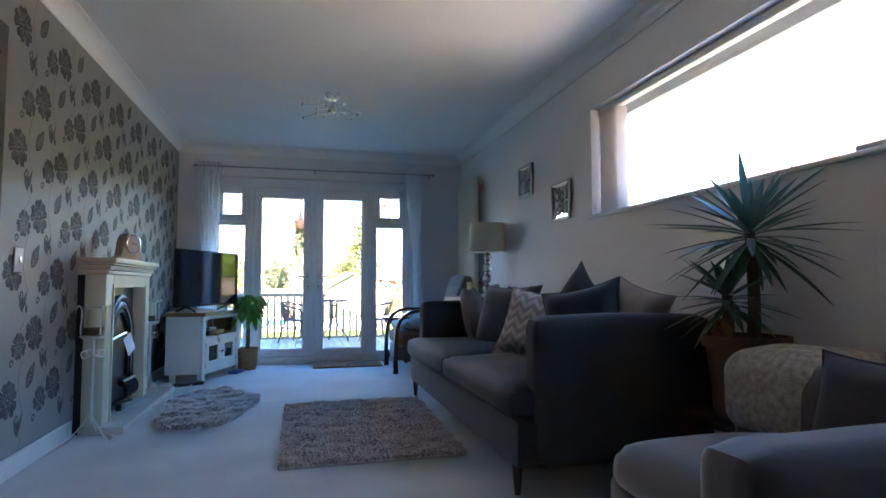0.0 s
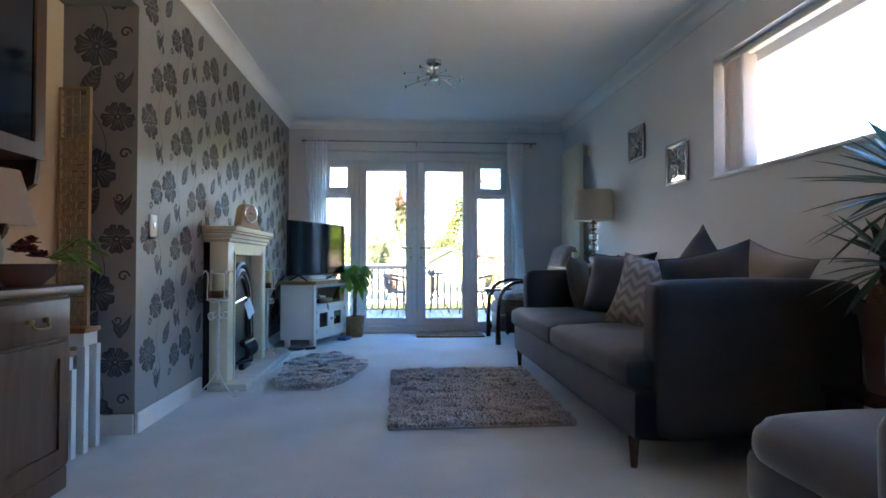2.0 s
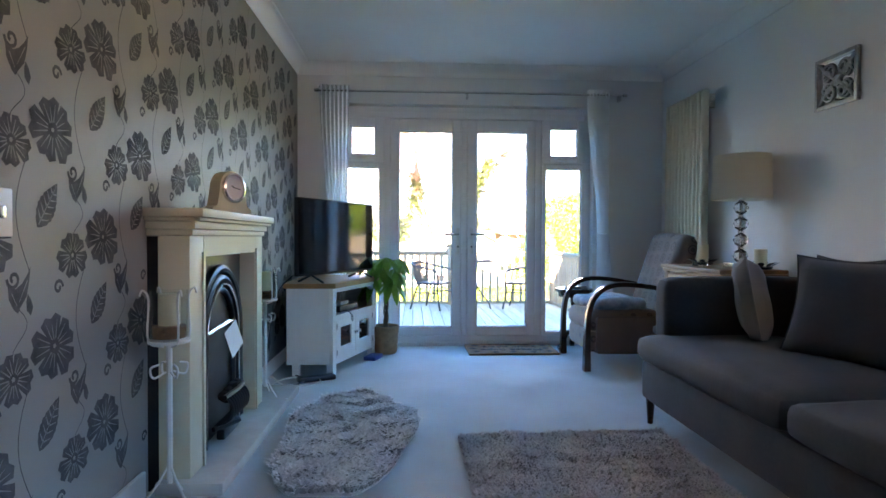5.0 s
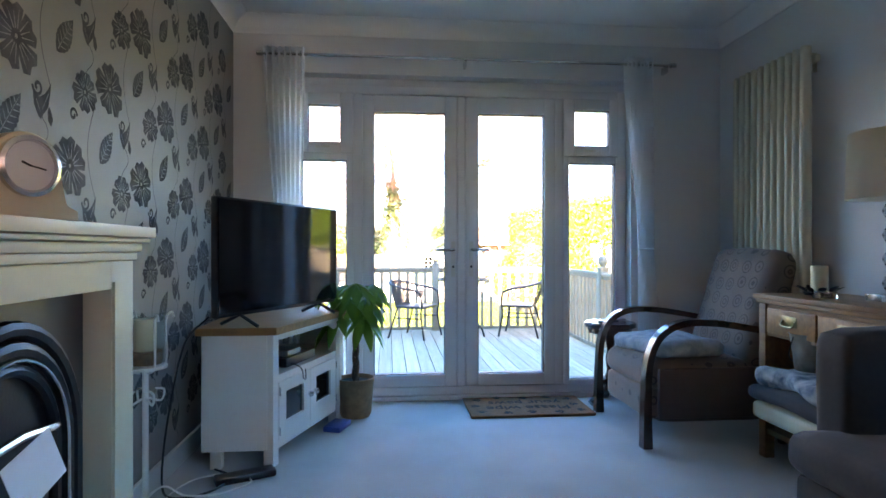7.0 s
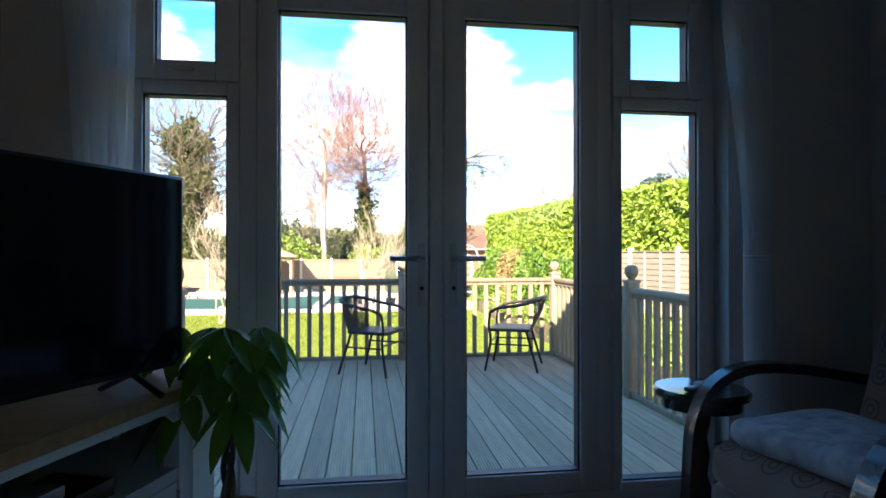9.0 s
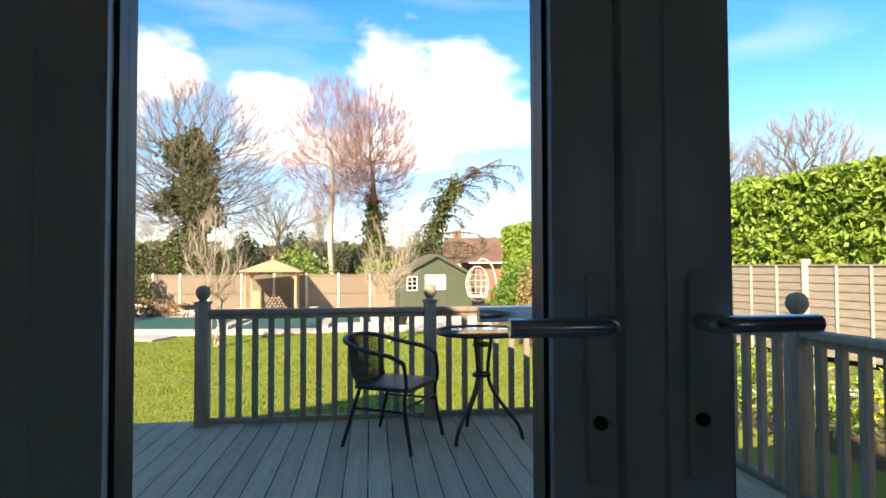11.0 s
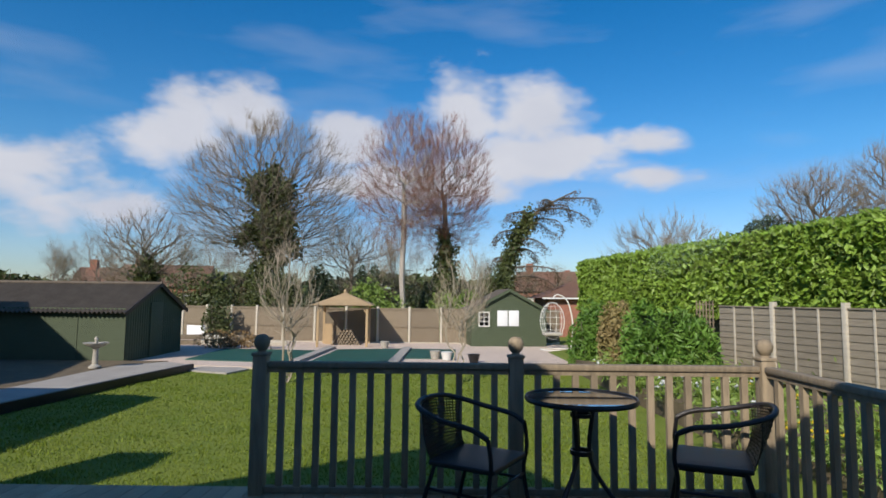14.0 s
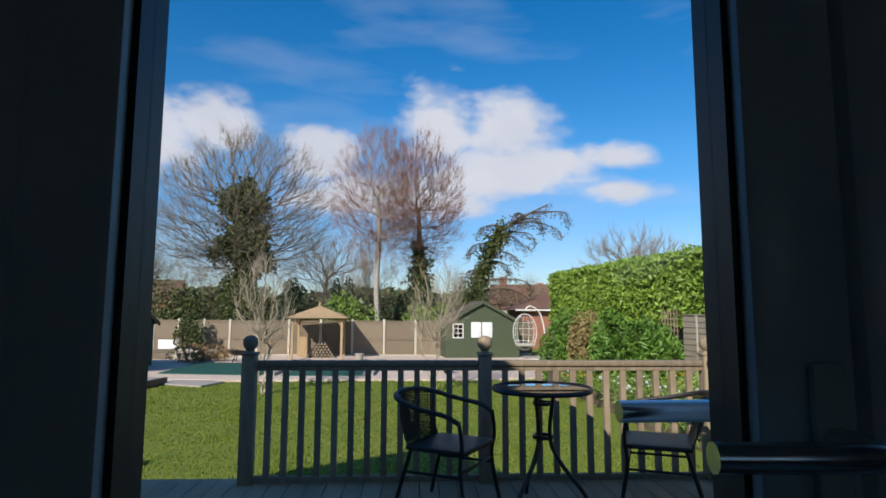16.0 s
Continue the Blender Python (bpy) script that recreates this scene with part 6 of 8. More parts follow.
def garden_bits():
    solo("white_board", box(B(), -0.5, 0.5, 0, 0.04, 0, 0.55, 0.004), "paperw", "white board propped against the far fence", "board", (-10.6, 27.6, GZ + 0.25), -14)
    fp = thing("fire_bowl", "dark metal fire bowl on short legs", "fire pit", (-6.1, 23.6, GZ + 0.07))
    part("bowl", lathe(B(), [(0, 0.28), (0.2, 0.3), (0.36, 0.45), (0.38, 0.47), (0.3, 0.44), (0, 0.34)], 18), "iron", fp)
    for k in range(3):
        a = k * 2.1
        part("leg", beam(B(), (0.3 * math.cos(a), 0.3 * math.sin(a), 0), (0.15 * math.cos(a), 0.15 * math.sin(a), 0.32), 0.03, 0.03), "iron", fp, smooth=False)
    rnd = random.Random(33)
    for k in range(7):
        L = rnd.uniform(1.2, 1.9)
        solo("timber_sleeper", box(B(), -L / 2, L / 2, -0.12, 0.12, 0, 0.2, 0.015), "concrete" if k % 2 else "fence", "weathered timber sleeper edging a raised bed", "sleeper", (-9.8 + 1.1 * (k % 4) , 25.4 + 0.5 * (k // 4) + 0.1 * rnd.random(), GZ + 0.07 + 0.2 * (k // 4)), rnd.uniform(-8, 8), "timber sleepers")
    for x in (-3.55, -0.38):
        structure("pool_kerb", prism(B(), [(x - 0.22, 18.6), (x + 0.12, 18.6), (x + 0.25, 24.2), (x - 0.1, 24.2)], GZ - 0.02, GZ + 0.17), "paving")
    for k, (x, y, c) in enumerate([(1.3, 20.0, "white"), (0.9, 20.4, "stone"), (-1.3, 24.6, "stone"), (2.2, 19.3, "iron")]):
        solo("garden_pot", lathe(B(), [(0, 0), (0.14, 0), (0.2, 0.26), (0.21, 0.28), (0.17, 0.28), (0, 0.2)], 14), c, "small garden planter beside the covered pool", "planter", (x, y, GZ + 0.08), 0, "garden planters")
    # low plants in the side bed
    ps, fl, wh = [], [], []
    for k in range(80):
        y = rnd.uniform(3.6, 14.5)
        x = 5.1 + rnd.uniform(-0.2, 2.3) + max(0, (9 - y)) * 0.12
        r = rnd.uniform(0.15, 0.4)
        for i in range(120):
            d = Vector((rnd.gauss(0, r * 0.6), rnd.gauss(0, r * 0.6), abs(rnd.gauss(0, r * 0.7))))
            ps.append((x + d.x, y + d.y, GZ + 0.42 + d.z))
        if k % 3 == 0:
            for i in range(10):
                (fl if k % 2 else wh).append((x + rnd.gauss(0, r * 0.5), y + rnd.gauss(0, r * 0.5), GZ + 0.62 + rnd.random() * 0.15))
    leaf_mass("border_plants", ps, 0.15, "bush", 90, None, "stuff", 0.22)
    for nm, pts, mt in (("daffodils", fl, "yellow"), ("snowdrops", wh, "paperw")):
        b = B()
        for p in pts:
            for j in range(6):
                a = j * 1.047
                vs = [b.verts.new(q) for q in ((p[0], p[1], p[2]), (p[0] + 0.03 * math.cos(a - 0.4), p[1] + 0.03 * math.sin(a - 0.4), p[2] + 0.01), (p[0] + 0.055 * math.cos(a), p[1] + 0.055 * math.sin(a), p[2] + 0.02), (p[0] + 0.03 * math.cos(a + 0.4), p[1] + 0.03 * math.sin(a + 0.4), p[2] + 0.01))]
                b.faces.new(vs)
            tube(b, [(p[0], p[1], p[2] - 0.005), (p[0], p[1], p[2] + 0.035)], 0.014, 6)
        tagged(finish(b, nm, mt), kind="stuff")
garden_bits()

# ---- wallpaper print ----
def wallpaper():
    """The printed flowers, leaves and tendrils, laid 1 mm proud of the paper."""
    def outline(kind):
        if kind == "leaf":
            pts = []
            for i in range(17):
                t = i / 16
                w = 0.030 * math.sin(math.pi * t ** 0.8) * (1 + 0.12 * (i % 2))
                pts.append((w, t * 0.125))
            for i in range(15, 0, -1):
                t = i / 16
                pts.append((-0.030 * math.sin(math.pi * t ** 0.8) * (1 - 0.1 * (i % 2)), t * 0.125))
            return pts
    bm, veins = bmesh.new(), bmesh.new()
    def stroke(a, c, w, cx, cz, rot, sc, to):
        """A thin silver line on the print from a to c."""
        d = (Vector(c) - Vector(a)).normalized()
        n = Vector((-d.y, d.x)) * w
        co, si = math.cos(rot), math.sin(rot)
        pts = [(a[0] + n.x, a[1] + n.y), (a[0] - n.x, a[1] - n.y), (c[0] - n.x * 0.3, c[1] - n.y * 0.3), (c[0] + n.x * 0.3, c[1] + n.y * 0.3)]
        q = [to(cx + (px * co - pz * si) * sc, cz + (px * si + pz * co) * sc) for px, pz in pts]
        veins.faces.new([veins.verts.new((p[0] + (0.0008 if abs(p[0] - 0.0012) < 1e-6 else 0), p[1] - (0.0008 if abs(p[1] - YC + 0.0012) < 1e-6 else 0), p[2])) for p in q])
    def leaf_at(cx, cz, rot, sc, to):
        poly(outline("leaf"), cx, cz, rot, sc, to)
        stroke((0, 0.008), (0, 0.115), 0.0014, cx, cz, rot, sc, to)
        for k in range(5):
            z = 0.022 + 0.018 * k
            for sg in (-1, 1):
                stroke((sg * 0.003, z), (sg * 0.022, z + 0.013), 0.0018, cx, cz, rot, sc, to)
    def poly(pts, cx, cz, rot, sc, to, mirror=1):
        c, s = math.cos(rot), math.sin(rot)
        vs = [bm.verts.new(to(cx + (px * mirror * c - pz * s) * sc, cz + (px * mirror * s + pz * c) * sc)) for px, pz in pts]
        f = bm.faces.new(vs)
    def petal(cx, cz, rot, ln, wd, to):
        pts = [(-wd * 0.16, 0.006), (-wd * 0.42, ln * 0.5), (-wd * 0.62, ln * 0.78), (-wd * 0.3, ln * 0.99), (0, ln * 0.88), (wd * 0.3, ln), (wd * 0.6, ln * 0.8), (wd * 0.42, ln * 0.5), (wd * 0.16, 0.006)]
        poly(pts, cx, cz, rot, 1, to)
        for k in (-1, 0, 1):
            stroke((k * wd * 0.10, ln * 0.22), (k * wd * 0.34, ln * (0.78 if k else 0.7)), 0.0022, cx, cz, rot, 1, to)
    def ribbon(pts, w, to):
        last = None
        for i, (x, z) in enumerate(pts):
            a, b_ = pts[max(0, i - 1)], pts[min(len(pts) - 1, i + 1)]
            d = Vector((b_[0] - a[0], b_[1] - a[1])).normalized()
            n = Vector((-d.y, d.x)) * w
            cur = (bm.verts.new(to(x + n.x, z + n.y)), bm.verts.new(to(x - n.x, z - n.y)))
            if last:
                bm.faces.new((last[0], last[1], cur[1], cur[0]))
            last = cur
    def flower(cx, cz, to, big=1.0, squeeze=1.0, seed=0):
        for k in range(5):
            petal(cx, cz, k * 2 * math.pi / 5 + 0.2 + seed, 0.093 * big * (1.0 if k % 2 else 0.88), 0.064 * big * squeeze, to)
    def curl(cx, cz, r, turns, start, to, sgn=1):
        n = 14
        ribbon([(cx + sgn * r * (1 - 0.75 * i / n) * math.cos(start + turns * 6.28 * i / n), cz + r * (1 - 0.75 * i / n) * math.sin(start + turns * 6.28 * i / n)) for i in range(n + 1)], 0.005, to)
    def tulip(cx, cz, to):
        """A pointed bud with a curled tip."""
        poly([(-0.038, 0.012), (-0.034, -0.025), (-0.014, -0.055), (0.0, -0.064), (0.008, -0.05), (0.034, -0.022), (0.044, 0.015), (0.05, 0.055), (0.034, 0.032), (0.015, 0.012), (-0.008, 0.0), (-0.022, 0.004)], cx, cz, 0, 1, to)
        curl(cx - 0.016, cz + 0.026, 0.025, 1.2, 3.1, to)
        stroke((-0.024, -0.01), (-0.004, -0.045), 0.0016, cx, cz, 0, 1, to)
        stroke((0.036, 0.02), (0.004, -0.035), 0.0016, cx, cz, 0, 1, to)
    def motif(u, v, to, keep):
        if keep(u, v): flower(u, v, to, 1.12, 1.08)
        if keep(u - 0.17, v - 0.055): flower(u - 0.17, v - 0.055, to, 0.84, 1.05, 0.4)
        if keep(u - 0.06, v - 0.25): leaf_at(u - 0.072, v - 0.275, -0.62, 1.25, to)
        if keep(u + 0.14, v - 0.13):
            tulip(u + 0.11, v - 0.135, to)
            ribbon([(u + 0.155 - 0.05 * math.sin(t * 3.0), v - 0.09 + 0.30 * t) for t in (k / 10 for k in range(11))], 0.0016, to)
            ribbon([(u + 0.115 + 0.03 * math.sin(t * 5.5), v - 0.19 - 0.14 * t) for t in (k / 8 for k in range(9))], 0.0014, to)
        if keep(u + 0.02, v + 0.17): curl(u + 0.02, v + 0.165, 0.022, 1.1, 0, to)
        if keep(u - 0.10, v + 0.12):
            poly([(0, 0), (0.012, 0.018), (0.008, 0.04), (0, 0.055), (-0.009, 0.038), (-0.012, 0.016)], u - 0.10, v + 0.10, 0.2, 1.1, to)
    hidden = lambda y, z: (-3.03 < y < -1.95 and z < 1.0)
    for c in range(16):
        for r in range(-2, 3):
            u = -3.84 + 0.26 * c
            v = (1.59 if c % 2 == 0 else 1.28) + 0.61 * r
            motif(u, v, lambda p, q: (0.0012, p, q), lambda p, q: YC + 0.10 < p < YF - 0.1 and 0.2 < q < 2.31 and not hidden(p, q))
    for r in range(-1, 3):
        v = 1.27 + (r - 1) * 0.61
        to = lambda p, q: (p, YC - 0.0012, q)
        flower(-0.20, v + 0.045, to, 1.2, 1.08)
        flower(-0.095, v + 0.305, to, 0.92, 1.05, 0.4)
        leaf_at(-0.27, v - 0.20, -0.55, 1.4, to)
        tulip(-0.07, v - 0.125, to)
        curl(-0.06, v + 0.12, 0.03, 1.1, 0, to)
        curl(-0.2, v + 0.13, 0.028, 1.1, 2, to)
        ribbon([(-0.20 + 0.05 * math.sin(t * 6.3), v + 0.6 * t) for t in (i / 16 for i in range(17))], 0.002, to)
    structure("wallpaper_print", bm, "print")
    structure("wallpaper_veins", veins, "vein")
wallpaper()

# ---- fireplace ----
def fireplace():
    f = thing("fireplace", "ivory fire surround with arched black cast iron insert and marble hearth", "fireplace", (0, -2.49, 0))
    part("back_panel", box(B(), 0.002, 0.045, -0.52, 0.52, 0.0, 0.98), "iron", f, "dark edge of the surround against the wall", smooth=False)
    part("hearth", box(B(), 0.046, 0.30, -0.57, 0.90, 0.0, 0.048, 0.004), "marble", f)
    b = B()
    for s in (-1, 1):
        part("jamb", box(B(), 0.046, 0.165, min(s * 0.53, s * 0.38), max(s * 0.53, s * 0.38), 0.049, 0.984, 0.003), "ivory", f)
        part("jamb_moulding", box(B(), 0.166, 0.174, min(s * 0.385, s * 0.405), max(s * 0.385, s * 0.405), 0.049, 0.92), "ivory", f, smooth=False)
    box(b, 0.046, 0.165, -0.379, 0.379, 0.90, 0.984)
    part("frieze", b, "ivory", f, smooth=False)
    for x1, h, z0, z1 in ((0.178, 0.532, 0.985, 1.01), (0.19, 0.54, 1.011, 1.04), (0.212, 0.55, 1.041, 1.055), (0.226, 0.558, 1.056, 1.09)):
        part("mantel_shelf" if z1 > 1.06 else "mantel_moulding", box(B(), 0.003, x1, -h, h, z0, z1, 0.004), "ivory", f)
    part("slip", box(B(), 0.046, 0.085, -0.379, 0.379, 0.049, 0.899), "slate", f, "dark grey back panel", smooth=False)
    # arched insert
    def arch(r, x, zc, n=18, foot=0.05):
        pts = [(x, -r, foot)] + [(x, -r * math.cos(a), zc + r * math.sin(a) * 1.12) for a in (math.pi * i / n for i in range(n + 1))] + [(x, r, foot)]
        return pts
    for r, t in ((0.295, 0.022), (0.252, 0.022), (0.208, 0.016)):
        part("arch_moulding", tube(B(), arch(r, 0.092 + t * 0.5, 0.50), t, 8), "iron", f)
    part("arch_trim", tube(B(), arch(0.230, 0.124, 0.50), 0.0045, 6), "chrome", f, "polished steel arch trim")
    b = B()
    vs = [b.verts.new(p) for p in arch(0.305, 0.088, 0.50)]
    b.faces.new(vs)
    part("arch_plate", b, "iron", f, smooth=False)
    part("hood", tube(B(), [(0.11, -0.195, 0.55), (0.14, 0.0, 0.58), (0.11, 0.195, 0.55)], 0.012, 8), "chrome", f)
    b = B()
    for k in range(9):
        y = -0.12 + 0.03 * k
        tube(b, bezier([(0.12, y, 0.12), (0.19, y, 0.15), (0.20, y, 0.21), (0.17, y, 0.255)], 3), 0.007, 6)
    tube(b, [(0.17, -0.14, 0.255), (0.19, 0, 0.262), (0.17, 0.14, 0.255)], 0.011, 8)
    tube(b, [(0.12, -0.14, 0.11), (0.19, 0, 0.11), (0.12, 0.14, 0.11)], 0.012, 8)
    part("grate", b, "iron", f)
    b = B()
    rnd = random.Random(2)
    for k in range(16):
        lathe(b, [(0, -0.025), (0.022, -0.015), (0.028, 0.005), (0.016, 0.022), (0, 0.026)], 7, (0.14 + rnd.random() * 0.02, -0.11 + 0.22 * rnd.random(), 0.23 + rnd.random() * 0.03))
    part("coals", b, "soil", f)["kind"] = "stuff"
    part("ash_door", box(B(), 0.12, 0.16, -0.11, 0.11, 0.05, 0.10, 0.01), "iron", f)
    part("paper_notice", box(B(), -0.001, 0.001, -0.1, 0.1, -0.062, 0.062), "paperw", f, "plain white card hung on the fire", smooth=False).matrix_basis = pose(0.17, 0.0, 0.50, 11, -14, 0)
fireplace()

def clock():
    c = thing("mantel_clock", "small pale wooden mantel clock with a round dial and chrome bezel", "clock", (0.15, -2.52, 1.09), 62)
    b = B()
    pts = [(-0.11, 0.0), (0.11, 0.0), (0.11, 0.02), (0.085, 0.03), (0.075, 0.07)] + [(0.07 * math.cos(a), 0.105 + 0.07 * math.sin(a)) for a in (math.pi * i / 12 for i in range(13))] + [(-0.075, 0.07), (-0.085, 0.03), (-0.11, 0.02)]
    v0, v1 = [b.verts.new((x, -0.03, z)) for x, z in pts], [b.verts.new((x, 0.03, z)) for x, z in pts]
    b.faces.new(v0), b.faces.new(v1[::-1])
    for i in range(len(pts)):
        j = (i + 1) % len(pts)
        b.faces.new((v0[i], v1[i], v1[j], v0[j]))
    bmesh.ops.recalc_face_normals(b, faces=b.faces[:])
    part("case", b, "ivory", c)
    rot = Matrix.Translation((0, -0.031, 0.105)) @ Matrix.Rotation(radians(90), 4, "X")
    b = lathe(B(), [(0.05, 0), (0.062, 0.0), (0.062, 0.014), (0.054, 0.018), (0.05, 0.012)], 28)
    bmesh.ops.transform(b, matrix=rot, verts=b.verts)
    part("bezel", b, "chrome", c)
    b = lathe(B(), [(0, 0.001), (0.0495, 0.001), (0.0495, 0.010), (0, 0.010)], 28)
    bmesh.ops.transform(b, matrix=rot, verts=b.verts)
    part("dial", b, "paperw", c)
    part("hour_hand", beam(B(), (0, -0.043, 0.105), (-0.018, -0.043, 0.112), 0.002, 0.004), "iron", c, smooth=False)
    c.scale = (1.08, 1.08, 1.12)
    part("minute_hand", beam(B(), (0, -0.0445, 0.105), (0.03, -0.0445, 0.10), 0.002, 0.003), "iron", c, smooth=False)
clock()

def candle_stand(y, z0=0.0, mirror=1):
    s = thing("candle_stand", "tall white scrolled metal candle stand with a glass cup and candle", "candle stand", (0.15, y, z0), 0, "candle stands")
    b = B()
    part("pole", tube(B(), [(0, 0, 0.10), (0, 0, 0.60)], 0.011, 8), "white", s)
    for k in range(3):
        a = radians(90 + 120 * k)
        c, n = math.cos(a), math.sin(a)
        line = [(0, 0, 0.17), (0.05 * c, 0.05 * n, 0.09), (0.13 * c, 0.13 * n, 0.012), (0.165 * c, 0.165 * n, 0.022), (0.165 * c, 0.165 * n, 0.045), (0.145 * c, 0.145 * n, 0.04)]
        part("foot", tube(B(), bezier(line, 5), 0.0045, 6), "white", s)
    for k in range(4):
        a = radians(45 + 90 * k)
        c, n = math.cos(a), math.sin(a)
        line = [(0.012 * c, 0.012 * n, 0.50), (0.055 * c, 0.055 * n, 0.485), (0.065 * c, 0.065 * n, 0.52), (0.035 * c, 0.035 * n, 0.53)]
        part("scroll", tube(B(), bezier(line, 5), 0.004, 6), "white", s)
        line = [(0.02 * c, 0.02 * n, 0.59), (0.072 * c, 0.072 * n, 0.62), (0.07 * c, 0.07 * n, 0.76), (0.09 * c, 0.09 * n, 0.795), (0.10 * c, 0.10 * n, 0.775)]
        part("prong", tube(B(), bezier(line, 5), 0.004, 6), "white", s)
    part("tray", lathe(B(), [(0, 0.60), (0.07, 0.605), (0.072, 0.615), (0, 0.612)], 18), "white", s)
    part("glass_cup", lathe(B(), [(0.058, 0.618), (0.062, 0.63), (0.064, 0.79), (0.061, 0.79), (0.059, 0.64), (0.055, 0.622)], 24), "glass", s)
    part("potpourri", lathe(B(), [(0, 0.621), (0.054, 0.622), (0.056, 0.665), (0, 0.67)], 16), "pebbles", s)
    part("candle", lathe(B(), [(0, 0.66), (0.036, 0.66), (0.036, 0.775), (0.03, 0.778), (0, 0.77)], 18), "candle", s)
candle_stand(-3.17)
candle_stand(-1.83)

sw = thing("wall_switch", "brushed metal square wall switch plate", "switch", (0.001, -3.80, 1.04))
part("plate", box(B(), 0, 0.008, -0.043, 0.043, -0.06, 0.06, 0.003), "white", sw)
part("rocker", box(B(), 0.009, 0.014, -0.012, 0.012, -0.016, 0.016, 0.002), "chrome", sw)

# ---- television on its corner unit ----
def tv_unit():
    u = thing("tv_unit", "white painted corner TV unit with oak top and two glazed doors", "tv stand")
    P0, P1 = Vector((0.455, -1.17)), Vector((0.70, -0.44))       # the front, from its near to its far corner
    d = (P1 - P0).normalized()
    nrm = Vector((d.y, -d.x))
    poly = [tuple(P0), tuple(P1), (0.70, -0.16), (0.13, -0.16), (0.13, -1.17)]
    def off(poly, k):
        cx = sum(p[0] for p in poly) / len(poly)
        cy = sum(p[1] for p in poly) / len(poly)
        return [(cx + (x - cx) * k, cy + (y - cy) * k) for x, y in poly]
    TOP = 0.62
    part("top", prism(B(), off([(0.475, -1.195), (0.725, -0.44), (0.725, -0.14), (0.11, -0.14), (0.11, -1.195)], 1.0), TOP, TOP + 0.035), "oaky", u, "oak top")
    part("side_panel", box(B(), 0.13, P0.x - 0.03, -1.17, -1.15, 0.08, TOP), "white", u, smooth=False)
    part("side_panel", box(B(), P1.x - 0.02, P1.x, P1.y + 0.03, -0.181, 0.08, TOP), "white", u, smooth=False)
    part("back_panel", box(B(), 0.14, 0.70, -0.18, -0.16, 0.08, TOP), "white", u, smooth=False)
    part("back_panel", box(B(), 0.13, 0.15, -1.14, -0.19, 0.08, TOP), "white", u, smooth=False)
    part("bottom_board", prism(B(), off(poly, 0.93), 0.08, 0.10), "white", u, smooth=False)
    part("shelf", prism(B(), off(poly, 0.93), 0.40, 0.42), "white", u, smooth=False)
    def plate(nm, s0, s1, z0, z1, t=0.02, o=0.0, mat="white", lab="", parent=None):
        a, c = P0 + d * s0, P0 + d * s1
        q = [a + nrm * o, c + nrm * o, c + nrm * (o - t), a + nrm * (o - t)]
        return part(nm, prism(B(), [tuple(p) for p in q], z0, z1), mat, parent or u, lab, smooth=False)
    ln = (P1 - P0).length
    plate("leg", 0.0, 0.05, 0.0, TOP, 0.05)
    plate("leg", ln - 0.05, ln, 0.0, TOP, 0.05)
    part("leg", box(B(), 0.17, 0.22, -1.172, -1.13, 0.0, 0.08), "white", u, smooth=False)
    part("leg", box(B(), 0.65, 0.70, -0.21, -0.16, 0.0, 0.08), "white", u, smooth=False)
    plate("rail", 0.05, ln - 0.05, 0.585, TOP, 0.02, -0.004)
    plate("rail", 0.05, ln - 0.05, 0.385, 0.42, 0.02, -0.004)
    plate("rail", 0.05, ln - 0.05, 0.07, 0.11, 0.02, -0.004)
    for k in (0, 1):
        s0 = 0.055 + k * (ln - 0.11) / 2
        s1 = s0 + (ln - 0.11) / 2 - 0.004
        dr = new("door")
        dr.parent = u
        g = 0.07
        for nm, a in (("stile", (s0, s0 + g, 0.112, 0.383)), ("stile", (s1 - g, s1, 0.112, 0.383)), ("door_rail", (s0 + g, s1 - g, 0.112, 0.112 + g)), ("door_rail", (s0 + g, s1 - g, 0.383 - g * 0.8, 0.383))):
            plate(nm, *a, 0.02, 0.0, "white", "", dr)
        plate("glazing", s0 + g, s1 - g, 0.112 + g, 0.383 - g * 0.8, 0.004, -0.012, "tv", "dark glazed door panel", dr)
        kp = P0 + d * (s1 - 0.03 if k == 0 else s0 + 0.03) + nrm * 0.02
        part("knob", lathe(B(), [(0, -0.016), (0.012, -0.012), (0.016, 0), (0.012, 0.012), (0, 0.016)], 12, (kp.x, kp.y, 0.26)), "chrome", dr)
        for z in (0.15, 0.34):
            hp = P0 + d * (s0 + 0.002 if k == 0 else s1 - 0.002) + nrm * 0.004
            part("hinge", tube(B(), [(hp.x, hp.y, z - 0.02), (hp.x, hp.y, z + 0.02)], 0.005, 6), "chrome", dr)
    # set top box on the shelf
    c = P0 + d * 0.36 - nrm * 0.13
    sb = thing("set_top_box", "black set top box lying on the open shelf", "media box", (c.x, c.y, 0.422), math.degrees(math.atan2(d.y, d.x)))
    part("case", box(B(), -0.16, 0.16, -0.09, 0.09, 0.0, 0.045, 0.004), "plastic", sb)
    part("top_case", box(B(), -0.11, 0.03, -0.07, 0.06, 0.046, 0.075, 0.004), "silver", sb)
    cb = B()
    q = P0 + d * 0.2 + nrm * 0.0
    tube(cb, bezier([(c.x - 0.03, c.y - 0.05, 0.44), (q.x + 0.03, q.y, 0.43), (q.x + 0.045, q.y + 0.02, 0.37), (q.x + 0.05, q.y + 0.07, 0.355), (q.x + 0.045, q.y + 0.09, 0.40)], 6), 0.003, 6)
    solo("loose_cable", cb, "plastic", "thin dark cable hanging from the shelf", "cable")
tv_unit()

